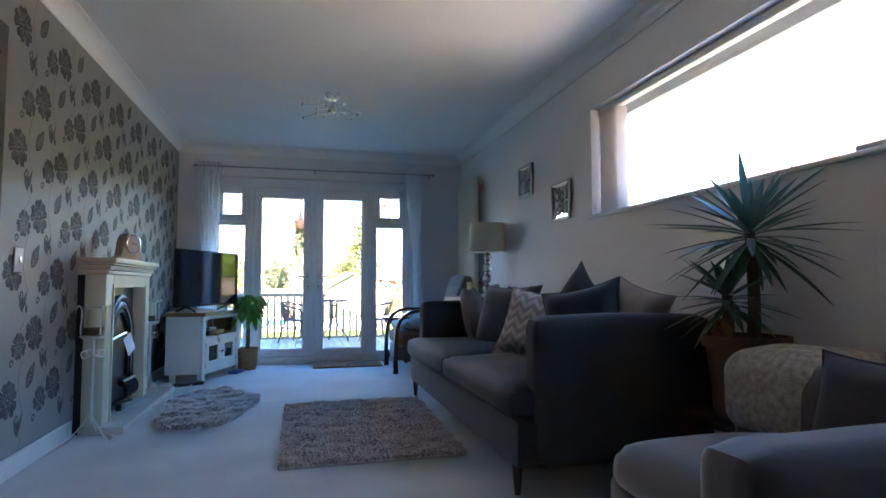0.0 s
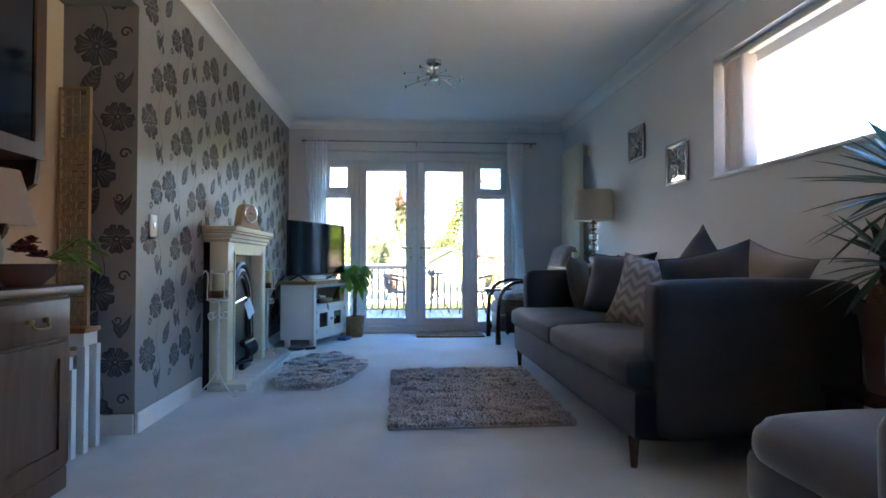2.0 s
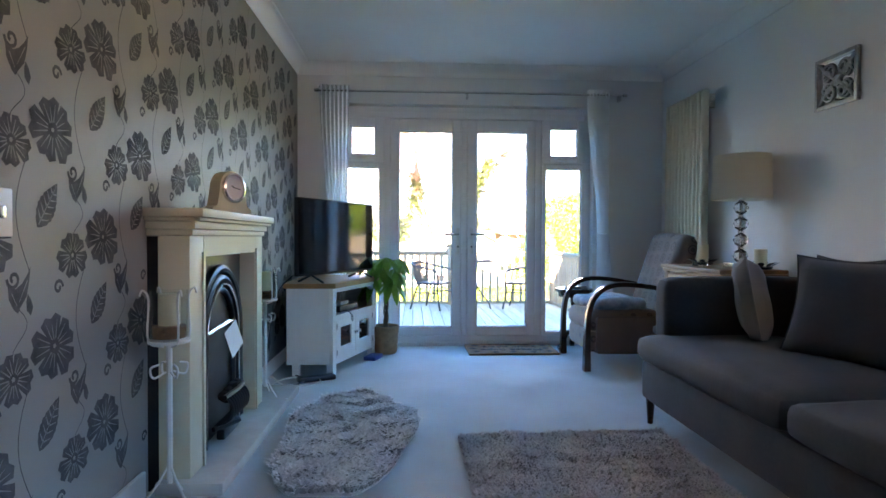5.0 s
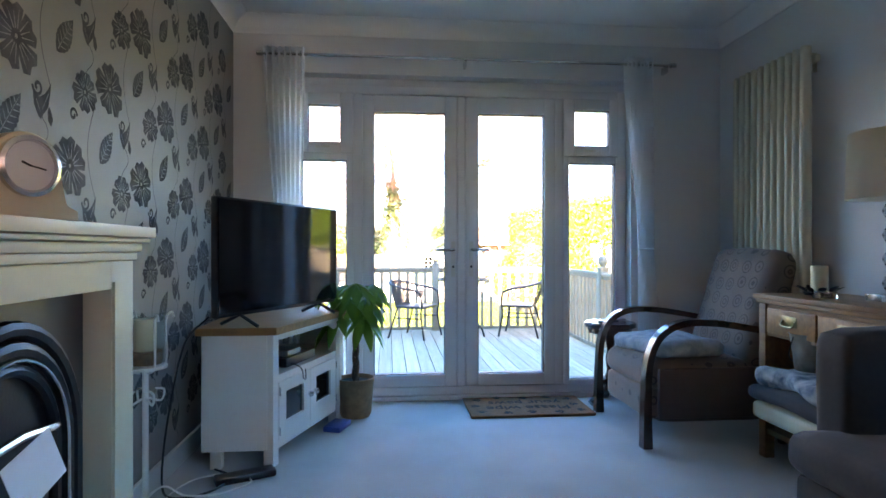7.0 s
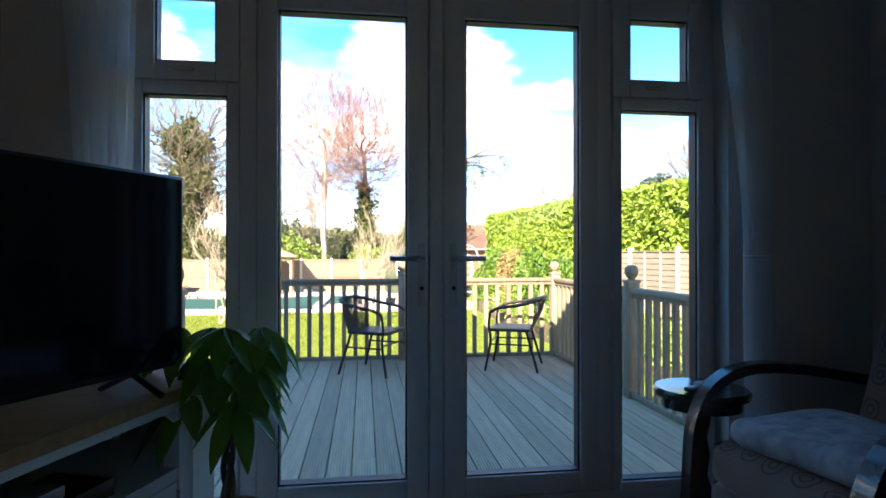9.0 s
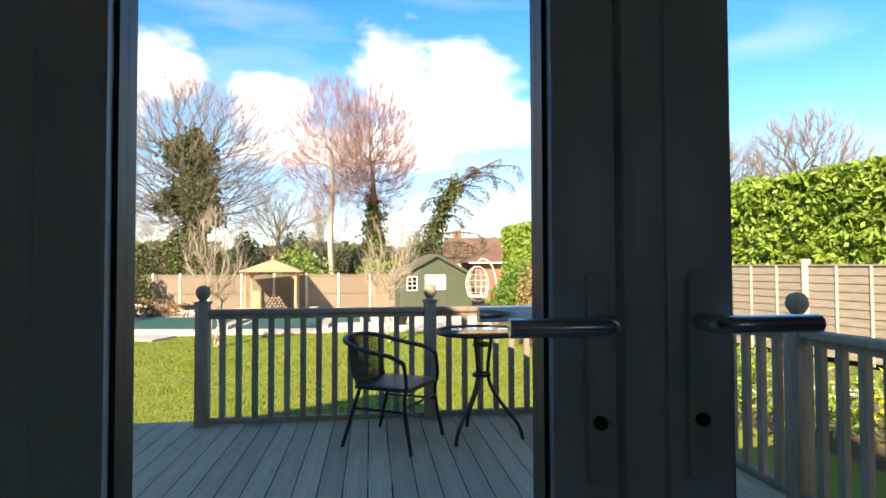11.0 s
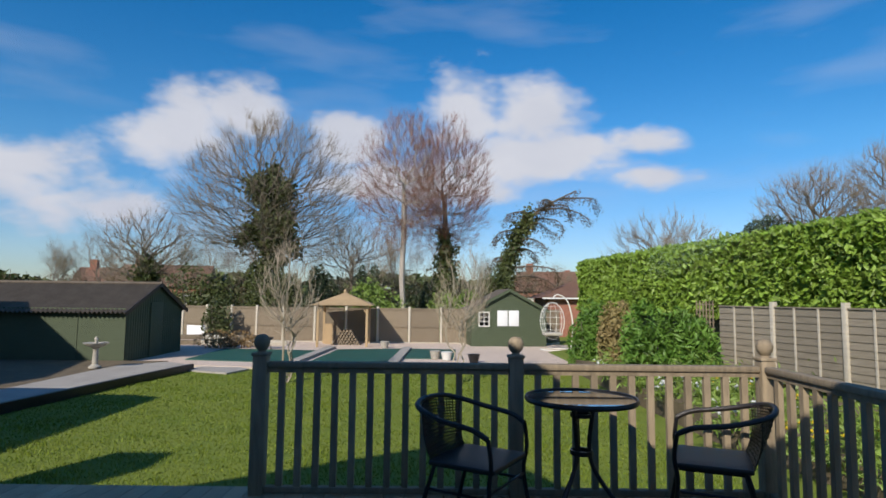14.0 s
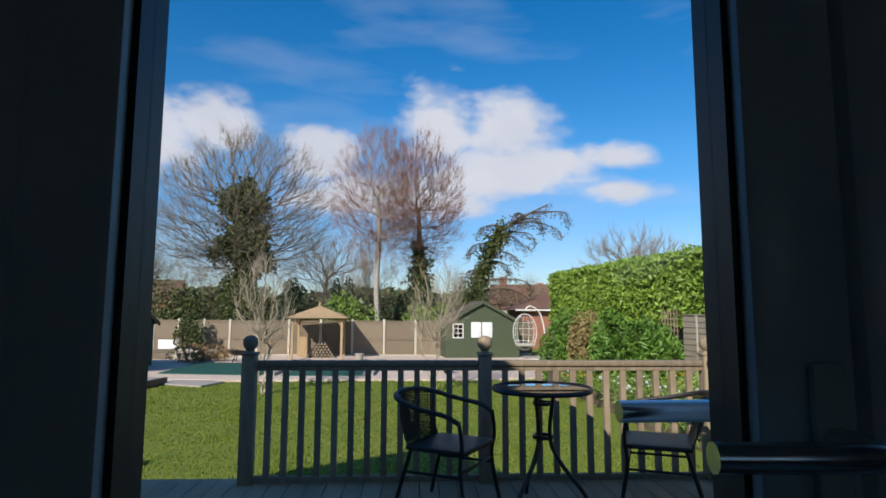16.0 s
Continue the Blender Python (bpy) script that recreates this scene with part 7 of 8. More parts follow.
def television():
    a, c = Vector((0.235, -1.29)), Vector((0.685, -0.46))
    ln = (c - a).length
    ang = math.degrees(math.atan2(c.y - a.y, c.x - a.x))
    m = (a + c) / 2
    t = thing("television", "black flat screen television standing on two splayed feet", "television", (m.x, m.y, 0.655), ang)
    h0, h1 = 0.055, 0.60
    part("cabinet", box(B(), -ln / 2, ln / 2, 0.0, 0.035, h0, h1, 0.004), "plastic", t)
    part("rear_housing", box(B(), -ln / 2 + 0.15, ln / 2 - 0.15, 0.036, 0.075, h0 + 0.03, h1 - 0.2, 0.01), "plastic", t)
    part("screen", box(B(), -ln / 2 + 0.009, ln / 2 - 0.009, -0.003, -0.0005, h0 + 0.018, h1 - 0.009), "tv", t, "glossy dark screen", smooth=False)
    for s in (-1, 1):
        x = s * (ln / 2 - 0.16)
        b = tube(B(), [(x, -0.09, 0.008), (x, 0.015, 0.058), (x, 0.13, 0.008)], 0.009, 6)
        part("foot", b, "plastic", t)
television()

b = B()
tube(b, bezier([(0.2, -1.28, 0.72), (0.10, -1.30, 0.60), (0.06, -1.38, 0.3), (0.05, -1.42, 0.05), (0.12, -1.5, 0.012), (0.25, -1.45, 0.012), (0.3, -1.3, 0.012), (0.2, -1.2, 0.012)], 6), 0.005, 6)
solo("television_cable", b, "plastic", "black cable running down from the television", "cable")
b = B()
tube(b, bezier([(0.02, -1.62, 0.02), (0.12, -1.60, 0.10), (0.18, -1.52, 0.03), (0.30, -1.47, 0.012), (0.40, -1.36, 0.012), (0.30, -1.28, 0.02), (0.16, -1.36, 0.03), (0.1, -1.5, 0.012), (0.2, -1.62, 0.012)], 6), 0.004, 6)
solo("white_cable", b, "white", "loose white cable coiled on the carpet", "cable")
solo("blue_box", box(B(), -0.05, 0.05, -0.085, 0.085, 0, 0.03, 0.004), "blue", "flat blue plastic case beneath the TV unit", "box", (0.70, -0.60, 0.0), -18)
solo("power_strip", box(B(), -0.13, 0.13, -0.04, 0.04, 0, 0.035, 0.012), "plastic", "dark power block lying beneath the TV unit", "power strip", (0.36, -1.30, 0.0), 25)

def leaf_blade(bm, base, tip, width, droop=0.1, n=6, up=(0, 0, 1)):
    """A pointed leaf with a folded midrib from base to tip."""
    base, tip = Vector(base), Vector(tip)
    d = tip - base
    s = d.cross(Vector(up))
    s = s.normalized() if s.length > 1e-4 else Vector((1, 0, 0))
    nn = s.cross(d).normalized()
    rows = []
    for i in range(n + 1):
        t = i / n
        c = base + d * t - Vector((0, 0, 1)) * droop * d.length * t * t
        w = width * math.sin(math.pi * min(0.999, t * 0.94 + 0.05)) ** 0.8 / 2
        rows.append((bm.verts.new(c - s * w + nn * w * 0.35), bm.verts.new(c), bm.verts.new(c + s * w + nn * w * 0.35)))
    for p, q in zip(rows, rows[1:]):
        bm.faces.new((p[0], p[1], q[1], q[0])), bm.faces.new((p[1], p[2], q[2], q[1]))

def money_tree():
    t = thing("potted_money_tree", "small money tree with a braided stem in a wicker pot", "plant", (0.79, -0.36, 0.0))
    b = lathe(B(), [(0.0, 0.0), (0.085, 0.0), (0.095, 0.02), (0.11, 0.2), (0.114, 0.235), (0.106, 0.235), (0.1, 0.2), (0.0, 0.2)], 28)
    part("pot", b, "wicker", t)
    part("soil", lathe(B(), [(0, 0.2), (0.1, 0.2), (0.1, 0.212), (0, 0.215)], 16), "soil", t)
    for k in range(3):
        pts = [(0.014 * math.cos(6 * z + 2.1 * k), 0.014 * math.sin(6 * z + 2.1 * k), 0.2 + 0.3 * z) for z in (i / 12 * 1.0 for i in range(13))]
        part("stem", tube(B(), pts, 0.011, 7, 0.008), "bark_in", t)
    rnd = random.Random(12)
    for k in range(13):
        a = k * 2.4
        st = Vector((0, 0, 0.48 + 0.02 * (k % 5)))
        r = 0.07 + 0.07 * rnd.random()
        hub = st + Vector((math.cos(a) * r, math.sin(a) * r, 0.06 + 0.24 * (1 - k / 13) + 0.03 * rnd.random()))
        b = tube(B(), bezier([st, (st + hub) / 2 + Vector((0, 0, 0.03)), hub], 3), 0.003, 5)
        part("stalk", b, "leaf_in", t)
        for j in range(5):
            la = a + (j - 2) * 0.75
            L = 0.15 + 0.05 * rnd.random()
            b = B()
            leaf_blade(b, hub, hub + Vector((math.cos(la) * L * 0.75, math.sin(la) * L * 0.75, -0.05 - 0.08 * rnd.random())), 0.062, 0.35)
            part("leaf", b, "leaf_in", t)
money_tree()

def fur_rug(name, label, outline, n, ln, mat, at, base_z=0.012, base_mat=None, lean=0.6):
    """A backing cut to an outline with tufts standing on it."""
    r = thing(name, label, "rug", at)
    cx = sum(p[0] for p in outline) / len(outline)
    cy = sum(p[1] for p in outline) / len(outline)
    b = prism(B(), outline, 0.0, base_z)
    part("backing", b, base_mat or mat, r, smooth=False)
    rnd = random.Random(len(outline))
    verts, faces = [], []
    x0, x1 = min(p[0] for p in outline), max(p[0] for p in outline)
    y0, y1 = min(p[1] for p in outline), max(p[1] for p in outline)
    def inside(x, y):
        c, k = False, len(outline) - 1
        for i in range(len(outline)):
            xi, yi = outline[i]
            xk, yk = outline[k]
            if (yi > y) != (yk > y) and x < (xk - xi) * (y - yi) / (yk - yi) + xi:
                c = not c
            k = i
        return c
    made = 0
    while made < n:
        x, y = rnd.uniform(x0, x1), rnd.uniform(y0, y1)
        if not inside(x, y):
            continue
        made += 1
        a = 2.5 * noise.noise(Vector((x * 9, y * 9, 1))) + rnd.gauss(0, 1.6)
        h = ln * rnd.uniform(0.6, 1.1) * (0.8 + 0.5 * noise.noise(Vector((x * 9, y * 9, 3))))
        w = ln * 0.13
        px, py = -math.sin(a) * w, math.cos(a) * w
        k = len(verts)
        dx, dy = math.cos(a) * h * lean, math.sin(a) * h * lean
        verts += [(x - px, y - py, base_z - 0.002), (x + px, y + py, base_z - 0.002), (x + px * 0.8 + dx * 0.5, y + py * 0.8 + dy * 0.5, base_z + h * 0.62), (x - px * 0.8 + dx * 0.5, y - py * 0.8 + dy * 0.5, base_z + h * 0.62), (x + dx, y + dy, base_z + h * 0.8)]
        faces += [(k, k + 1, k + 2, k + 3), (k + 3, k + 2, k + 4)]
    me = bpy.data.meshes.new("pile")
    me.from_pydata(verts, [], faces)
    me.materials.append(M[mat])
    p = new("pile", me)
    p.parent = r
    tagged(p, "", kind="stuff")
shag = [(0.0, 0.0)] and [(0.31 * math.cos(a) * (1 + 0.10 * math.sin(3 * a + 1) + 0.05 * math.sin(7 * a)), 0.70 * math.sin(a) * (1 + 0.06 * math.sin(5 * a))) for a in (2 * math.pi * i / 36 for i in range(36))]
fur_rug("sheepskin_rug", "grey long haired faux fur rug beside the hearth", shag, 30000, 0.055, "fur", (0.69, -2.42, 0.0), lean=0.9)
fur_rug("pile_rug", "taupe rectangular shaggy pile rug in front of the sofa", [(1.25, -4.02), (2.22, -4.0), (2.26, -2.46), (1.24, -2.47)], 42000, 0.034, "rug", (0, 0, 0), lean=0.8)

# ---- door mat ----
def door_mat():
    m = thing("door_mat", "brown coir door mat printed with a message and paw prints", "door mat", (1.87, -0.29, 0.0))
    part("mat", box(B(), -0.385, 0.385, -0.21, 0.21, 0.0, 0.018, 0.004), "coir", m)
    def text(line, y, size):
        cu = bpy.data.curves.new("lettering", "FONT")
        cu.body, cu.size, cu.align_x, cu.extrude = line, size, "CENTER", 0.0008
        tmp = new("tmp", cu)
        dg = bpy.context.evaluated_depsgraph_get()
        me = bpy.data.meshes.new_from_object(tmp.evaluated_get(dg))
        bpy.data.objects.remove(tmp)
        me.name = "lettering"
        me.materials.clear()
        me.materials.append(M["ink"])
        o = new("lettering", me)
        o.parent = m
        o.matrix_basis = pose(0, y, 0.0192, 0, 0, 180)
    text("Please wipe", -0.02, 0.115)
    text("your paws", 0.10, 0.115)
    rnd = random.Random(8)
    for k, (x, y) in enumerate([(-0.31, -0.14), (-0.31, 0.14), (0.31, -0.14), (0.31, 0.14), (-0.16, -0.165), (0.0, -0.165), (0.16, -0.165), (-0.16, 0.175), (0.02, 0.175), (0.18, 0.175), (-0.32, 0.0), (0.32, 0.0)]):
        b = B()
        a = rnd.random() * 6.28
        lathe(b, [(0, 0), (0.019, 0), (0.019, 0.0012), (0, 0.0012)], 10, (x, y, 0.0186))
        for j in range(4):
            t = a + (j - 1.5) * 0.6
            lathe(b, [(0, 0), (0.0075, 0), (0.0075, 0.0012), (0, 0.0012)], 8, (x + 0.03 * math.cos(t), y + 0.03 * math.sin(t), 0.0186))
        part("paw_print", b, "ink", m, smooth=False)
door_mat()

# ---- alcove: dresser, screen, nest of tables ----
def dresser():
    d = thing("pine_dresser", "antique pine dresser with brass handled drawers and glazed upper cabinet", "dresser", (0.06, -4.63, 0.0))
    X0 = XA - 0.06 + 0.005
    part("plinth", box(B(), X0 + 0.0, -0.01, -1.28, -0.02, 0.0, 0.08), "pine", d, smooth=False)
    part("base_cabinet", box(B(), X0, -0.02, -1.3, 0.0, 0.08, 0.73), "pine", d, smooth=False)
    part("top", box(B(), X0, 0.02, -1.34, 0.035, 0.731, 0.765, 0.01), "pine", d)
    for k in range(3):
        y1 = -0.02 - k * 0.425
        y0 = y1 - 0.41
        dr = new("drawer")
        dr.parent = d
        part("drawer_front", box(B(), -0.019, -0.002, y0, y1, 0.57, 0.715, 0.006), "pine", dr)
        c = (y0 + y1) / 2
        part("drop_handle", tube(B(), bezier([(0.004, c - 0.045, 0.645), (0.02, c - 0.035, 0.622), (0.02, c + 0.035, 0.622), (0.004, c + 0.045, 0.645)], 5), 0.005, 8), "brass", dr)
        for s in (-1, 1):
            part("boss", lathe(B(), [(0, -0.012), (0.012, -0.008), (0.014, 0), (0.012, 0.008), (0, 0.012)], 10, (0.003, c + s * 0.045, 0.647)), "brass", dr)
        cd = new("door")
        cd.parent = d
        part("door_frame", rect_frame_x(-0.019, -0.004, y0, y1, 0.10, 0.555, 0.06), "pine", cd, smooth=False)
        part("door_panel", box(B(), -0.019, -0.012, y0 + 0.061, y1 - 0.061, 0.161, 0.494), "pine", cd, smooth=False)
    # upper cabinet
    z0, z1, xf = 1.24, 2.1, -0.11
    b = box(B(), X0, xf - 0.02, -1.3, 0.0, z0, z0 + 0.03)
    box(b, X0, xf - 0.02, -1.3, 0.0, z1 - 0.03, z1), box(b, X0, xf - 0.02, -0.025, 0.0, z0 + 0.03, z1 - 0.03), box(b, X0, xf - 0.02, -1.3, -1.275, z0 + 0.03, z1 - 0.03)
    box(b, X0, X0 + 0.012, -1.27, -0.03, z0 + 0.03, z1 - 0.03)
    box(b, X0 + 0.013, xf - 0.03, -1.27, -0.03, 1.66, 1.675)
    part("upper_cabinet", b, "pine", d, smooth=False)
    for y1 in (-0.01, -0.655):
        cd = new("door")
        cd.parent = d
        part("door_frame", rect_frame_x(xf - 0.018, xf, y1 - 0.63, y1, z0, z1 - 0.02, 0.06), "pine", cd, smooth=False)
        part("pane", box(B(), xf - 0.012, xf - 0.008, y1 - 0.569, y1 - 0.061, z0 + 0.061, z1 - 0.081), "tv", cd, "dark reflecting cabinet glass", smooth=False)
    prof = [(X0, 0.0), (xf - 0.02, 0.0), (xf - 0.03, -0.09), (xf - 0.10, -0.14), (xf - 0.14, -0.28), (X0 + 0.02, -0.46), (X0, -0.46)]
    for y in (-0.025, -1.3):
        b = B()
        v0, v1 = [b.verts.new((x, y, z0 + z)) for x, z in prof], [b.verts.new((x, y + 0.025, z0 + z)) for x, z in prof]
        b.faces.new(v0), b.faces.new(v1[::-1])
        for i in range(len(prof)):
            j = (i + 1) % len(prof)
            b.faces.new((v0[i], v1[i], v1[j], v0[j]))
        bmesh.ops.recalc_face_normals(b, faces=b.faces[:])
        part("bracket", b, "pine", d, smooth=False)
def rect_frame_x(x0, x1, y0, y1, z0, z1, w):
    b = B()
    box(b, x0, x1, y0, y0 + w, z0, z1), box(b, x0, x1, y1 - w, y1, z0, z1)
    box(b, x0, x1, y0 + w, y1 - w, z0, z0 + w), box(b, x0, x1, y0 + w, y1 - w, z1 - w, z1)
    return b
dresser()

def screen():
    s = thing("woven_screen", "cream woven wicker screen with a lattice top leaning in the alcove", "screen", (-0.345, -4.03, 0.0), -8)
    H, Wd = 1.70, 0.16
    b = B()
    box(b, 0, 0.014, -0.01, 0.01, 0, H), box(b, Wd - 0.014, Wd, -0.01, 0.01, 0, H)
    for z in (0, 1.44, H - 0.014):
        box(b, 0.014, Wd - 0.014, -0.01, 0.01, z, z + 0.014)
    part("frame", b, "yellowwood", s, smooth=False)
    b = B()
    for k in range(47):
        z = 0.02 + k * 0.0303
        for j in range(5):
            x = 0.014 + j * (Wd - 0.028) / 5
            o = 0.004 if (k + j) % 2 else -0.004
            box(b, x, x + (Wd - 0.028) / 5, o - 0.002, o + 0.002, z, z + 0.026)
    for k in range(5):
        box(b, 0.014, Wd - 0.014, -0.003, 0.001, 1.47 + k * 0.045, 1.478 + k * 0.045)
    for k in range(4):
        x = 0.02 + k * 0.037
        box(b, x, x + 0.008, 0.002, 0.006, 1.455, 1.685)
    part("weave", b, "wicker_pale", s, smooth=False)["kind"] = "stuff"
M["wicker_pale"] = material("pale_wicker", (0.52, 0.40, 0.22), 0.7, vary=0.35, scale=30, fine=120, bump=0.3)
screen()

def nest(w, h, y, xr):
    n = thing("nest_table", "white side table with an oak top from a nest", "side table", (xr - w, y, 0.0), 0, "nest of tables")
    dep = 0.22 * w / 0.5 + 0.02
    part("top", box(B(), 0, w, -dep, 0, h - 0.022, h, 0.003), "oak", n, "oak top")
    part("apron", box(B(), 0.01, w - 0.01, -dep + 0.01, -0.01, h - 0.08, h - 0.023), "white", n, smooth=False)
    for x in (0.0, w - 0.035):
        for yy in (-dep, -0.035):
            part("leg", box(B(), x, x + 0.035, yy, yy + 0.035, 0, h - 0.08 if yy > -0.05 else h - 0.08), "white", n, smooth=False)
nest(0.26, 0.555, -4.14, -0.085)
nest(0.20, 0.465, -4.32, -0.095)
nest(0.15, 0.375, -4.48, -0.105)

def bouquet():
    f = thing("flower_bowl", "bowl of dark red artificial flowers with trailing leaves on the dresser", "flowers", (-0.02, -4.80, 0.765))
    part("bowl", lathe(B(), [(0, 0), (0.05, 0), (0.09, 0.04), (0.1, 0.08), (0.093, 0.08), (0.08, 0.045), (0, 0.02)], 20), "terracotta", f)
    rnd = random.Random(3)
    for k in range(9):
        b = B()
        c = Vector((rnd.uniform(-0.07, 0.08), rnd.uniform(-0.08, 0.09), 0.10 + rnd.random() * 0.06))
        for j in range(12):
            d = Vector((rnd.gauss(0, 1), rnd.gauss(0, 1), abs(rnd.gauss(0.6, 0.6)))).normalized()
            leaf_blade(b, c, c + d * 0.035, 0.03, 0.1, 3)
        part("bloom", b, "red", f)
    for k in range(14):
        b = B()
        a = rnd.uniform(-0.6, 2.2)
        p = Vector((0.05, 0.06, 0.1))
        q = p + Vector((math.cos(a) * 0.12, math.sin(a) * 0.14, rnd.uniform(-0.05, 0.09)))
        leaf_blade(b, q, q + Vector((math.cos(a) * 0.07, math.sin(a) * 0.07, rnd.uniform(-0.05, 0.03))), 0.03, 0.2)
        tube(b, [p, q], 0.002, 4)
        part("leaf_sprig", b, "leaf_in", f)
bouquet()

dl = thing("bedside_lamp", "small lamp with a white tapered fabric shade on the dresser", "lamp", (-0.15, -4.77, 0.765))
part("base", lathe(B(), [(0, 0), (0.06, 0), (0.065, 0.02), (0.025, 0.05), (0.035, 0.12), (0.02, 0.2), (0.012, 0.26), (0, 0.26)], 20), "stone", dl)
part("shade", lathe(B(), [(0.135, 0.22), (0.137, 0.22), (0.08, 0.42), (0.078, 0.42), (0.133, 0.224)], 32), "shade", dl)

# ---- sofa ----
def cushion_at(name, label, w, h, d, at, tilt, turn, mat, piping=None, lie=0):
    """A scatter cushion: tilt leans its top back, turn is about the vertical, lie rolls it in its own plane."""
    ob = thing(name, label, "cushion", (0, 0, 0), 0, "scatter cushions")
    part("cover", pillow(B(), w, h, d), mat, ob)
    n = 40
    ring = []
    for k in range(n + 1):
        a = 2 * math.pi * k / n
        c, q = math.cos(a), math.sin(a)
        m = max(abs(c), abs(q))
        u, v = c / m, q / m
        ring.append((u * w / 2 * (1 - 0.12 * (1 - v * v) * abs(u)), 0, v * h / 2 * (1 - 0.12 * (1 - u * u) * abs(v))))
    part("piping", tube(B(), ring, 0.005, 6, cap=False), mat, ob)
    ob.matrix_basis = Matrix.Translation(at) @ Euler([radians(tilt), 0, radians(turn)]).to_matrix().to_4x4() @ Matrix.Rotation(radians(lie), 4, "Y")
    return ob

def sofa():
    s = thing("sofa", "dark grey velvet two seater sofa on tapered wooden legs", "sofa", (0, 0, 0))
    y0, y1, xf = -4.72, -2.22, 2.20
    part("base", softbox(B(), 2.235, 3.20, y0 + 0.01, y1 - 0.03, 0.13, 0.34, 0.03, 10, 0, 0.004), "velvet", s)
    ym = (y0 + y1) / 2
    part("seat_cushion", softbox(B(), xf, 2.98, y0 + 0.02, ym - 0.004, 0.335, 0.475, 0.055, 12, 0.03, 0.008, 1), "velvet", s)
    part("seat_cushion", softbox(B(), xf, 2.98, ym + 0.004, y1 - 0.02, 0.335, 0.475, 0.055, 12, 0.03, 0.008, 4), "velvet", s)
    for yy, a, c in ((y0, y0 - 0.02, y0 + 0.15), (y1, y1 - 0.16, y1 + 0.01)):
        part("arm", softbox(B(), 2.32, 3.20, a, c, 0.14, 0.775, 0.05, 12, 0.01, 0.005, yy), "velvet", s)
    part("backrest", softbox(B(), 3.02, 3.24, y0 + 0.04, y1 - 0.04, 0.2, 0.76, 0.07, 12, 0.01, 0.006, 9), "velvet", s)
    for x, y in ((2.28, y0 + 0.12), (2.28, y1 - 0.06), (3.12, y0 + 0.12), (3.12, y1 - 0.06)):
        part("leg", lathe(B(), [(0.014, 0.0), (0.026, 0.16), (0.028, 0.17)], 12, (x, y, 0)), "walnut", s)
sofa()
cushion_at("scatter_cushion", "taupe velvet cushion leaning in the corner of the sofa", 0.44, 0.44, 0.15, (2.74, -2.42, 0.68), -10, 62, "taupe")
cushion_at("scatter_cushion", "dark grey velvet cushion in front of a taupe one", 0.60, 0.46, 0.17, (2.80, -3.06, 0.69), -16, -68, "velvet_dark")
cushion_at("scatter_cushion", "grey velvet cushion against the sofa back", 0.46, 0.44, 0.15, (2.97, -2.75, 0.69), -14, -88, "velvet")
def chevron_weave():
    """Zigzag bands of pale and darker wool."""
    m = material("cream_chevron_weave", (0.46, 0.42, 0.38), 0.9, color2=(0.34, 0.31, 0.285), scale=16, fine=260, bump=0.5)
    nt = m.node_tree
    N, L = nt.nodes.new, nt.links.new
    p = nt.nodes["Principled BSDF"]
    src = p.inputs["Base Color"].links[0].from_socket
    tc, sep = N("ShaderNodeTexCoord"), N("ShaderNodeSeparateXYZ")
    L(tc.outputs["Object"], sep.inputs[0])
    def op(kind, a, c):
        n = N("ShaderNodeMath")
        n.operation = kind
        for k, v in enumerate((a, c)):
            if isinstance(v, (int, float)):
                n.inputs[k].default_value = v
            else:
                L(v, n.inputs[k])
        return n.outputs[0]
    zig = op("PINGPONG", sep.outputs[0], 0.045)
    band = op("PINGPONG", op("ADD", sep.outputs[2], zig), 0.032)
    mr = N("ShaderNodeMapRange")
    mr.inputs["From Min"].default_value, mr.inputs["From Max"].default_value, mr.inputs["To Max"].default_value = 0.012, 0.02, 0.75
    L(band, mr.inputs[0])
    mx = N("ShaderNodeMix")
    mx.data_type = "RGBA"
    mx.inputs["B"].default_value = (0.17, 0.155, 0.15, 1)
    L(mr.outputs[0], mx.inputs[0])
    L(src, mx.inputs["A"])
    L(mx.outputs["Result"], p.inputs["Base Color"])
    return m
M["chevron"] = chevron_weave()
cushion_at("scatter_cushion", "cream chevron patterned woolly cushion resting on the seat", 0.45, 0.42, 0.16, (2.68, -3.86, 0.68), -20, -52, "chevron", lie=8)
cushion_at("scatter_cushion", "dark grey velvet cushion standing on its corner", 0.46, 0.46, 0.15, (2.90, -3.95, 0.74), -14, -78, "velvet_dark", lie=38)
cushion_at("scatter_cushion", "blue grey velvet cushion beside the sofa arm", 0.46, 0.44, 0.16, (2.78, -4.26, 0.70), -14, -55, "velvet_dark", lie=-12)
cushion_at("scatter_cushion", "taupe cushion leaning beside the sofa arm", 0.42, 0.38, 0.15, (2.98, -4.42, 0.73), -14, -80, "taupe", lie=14)

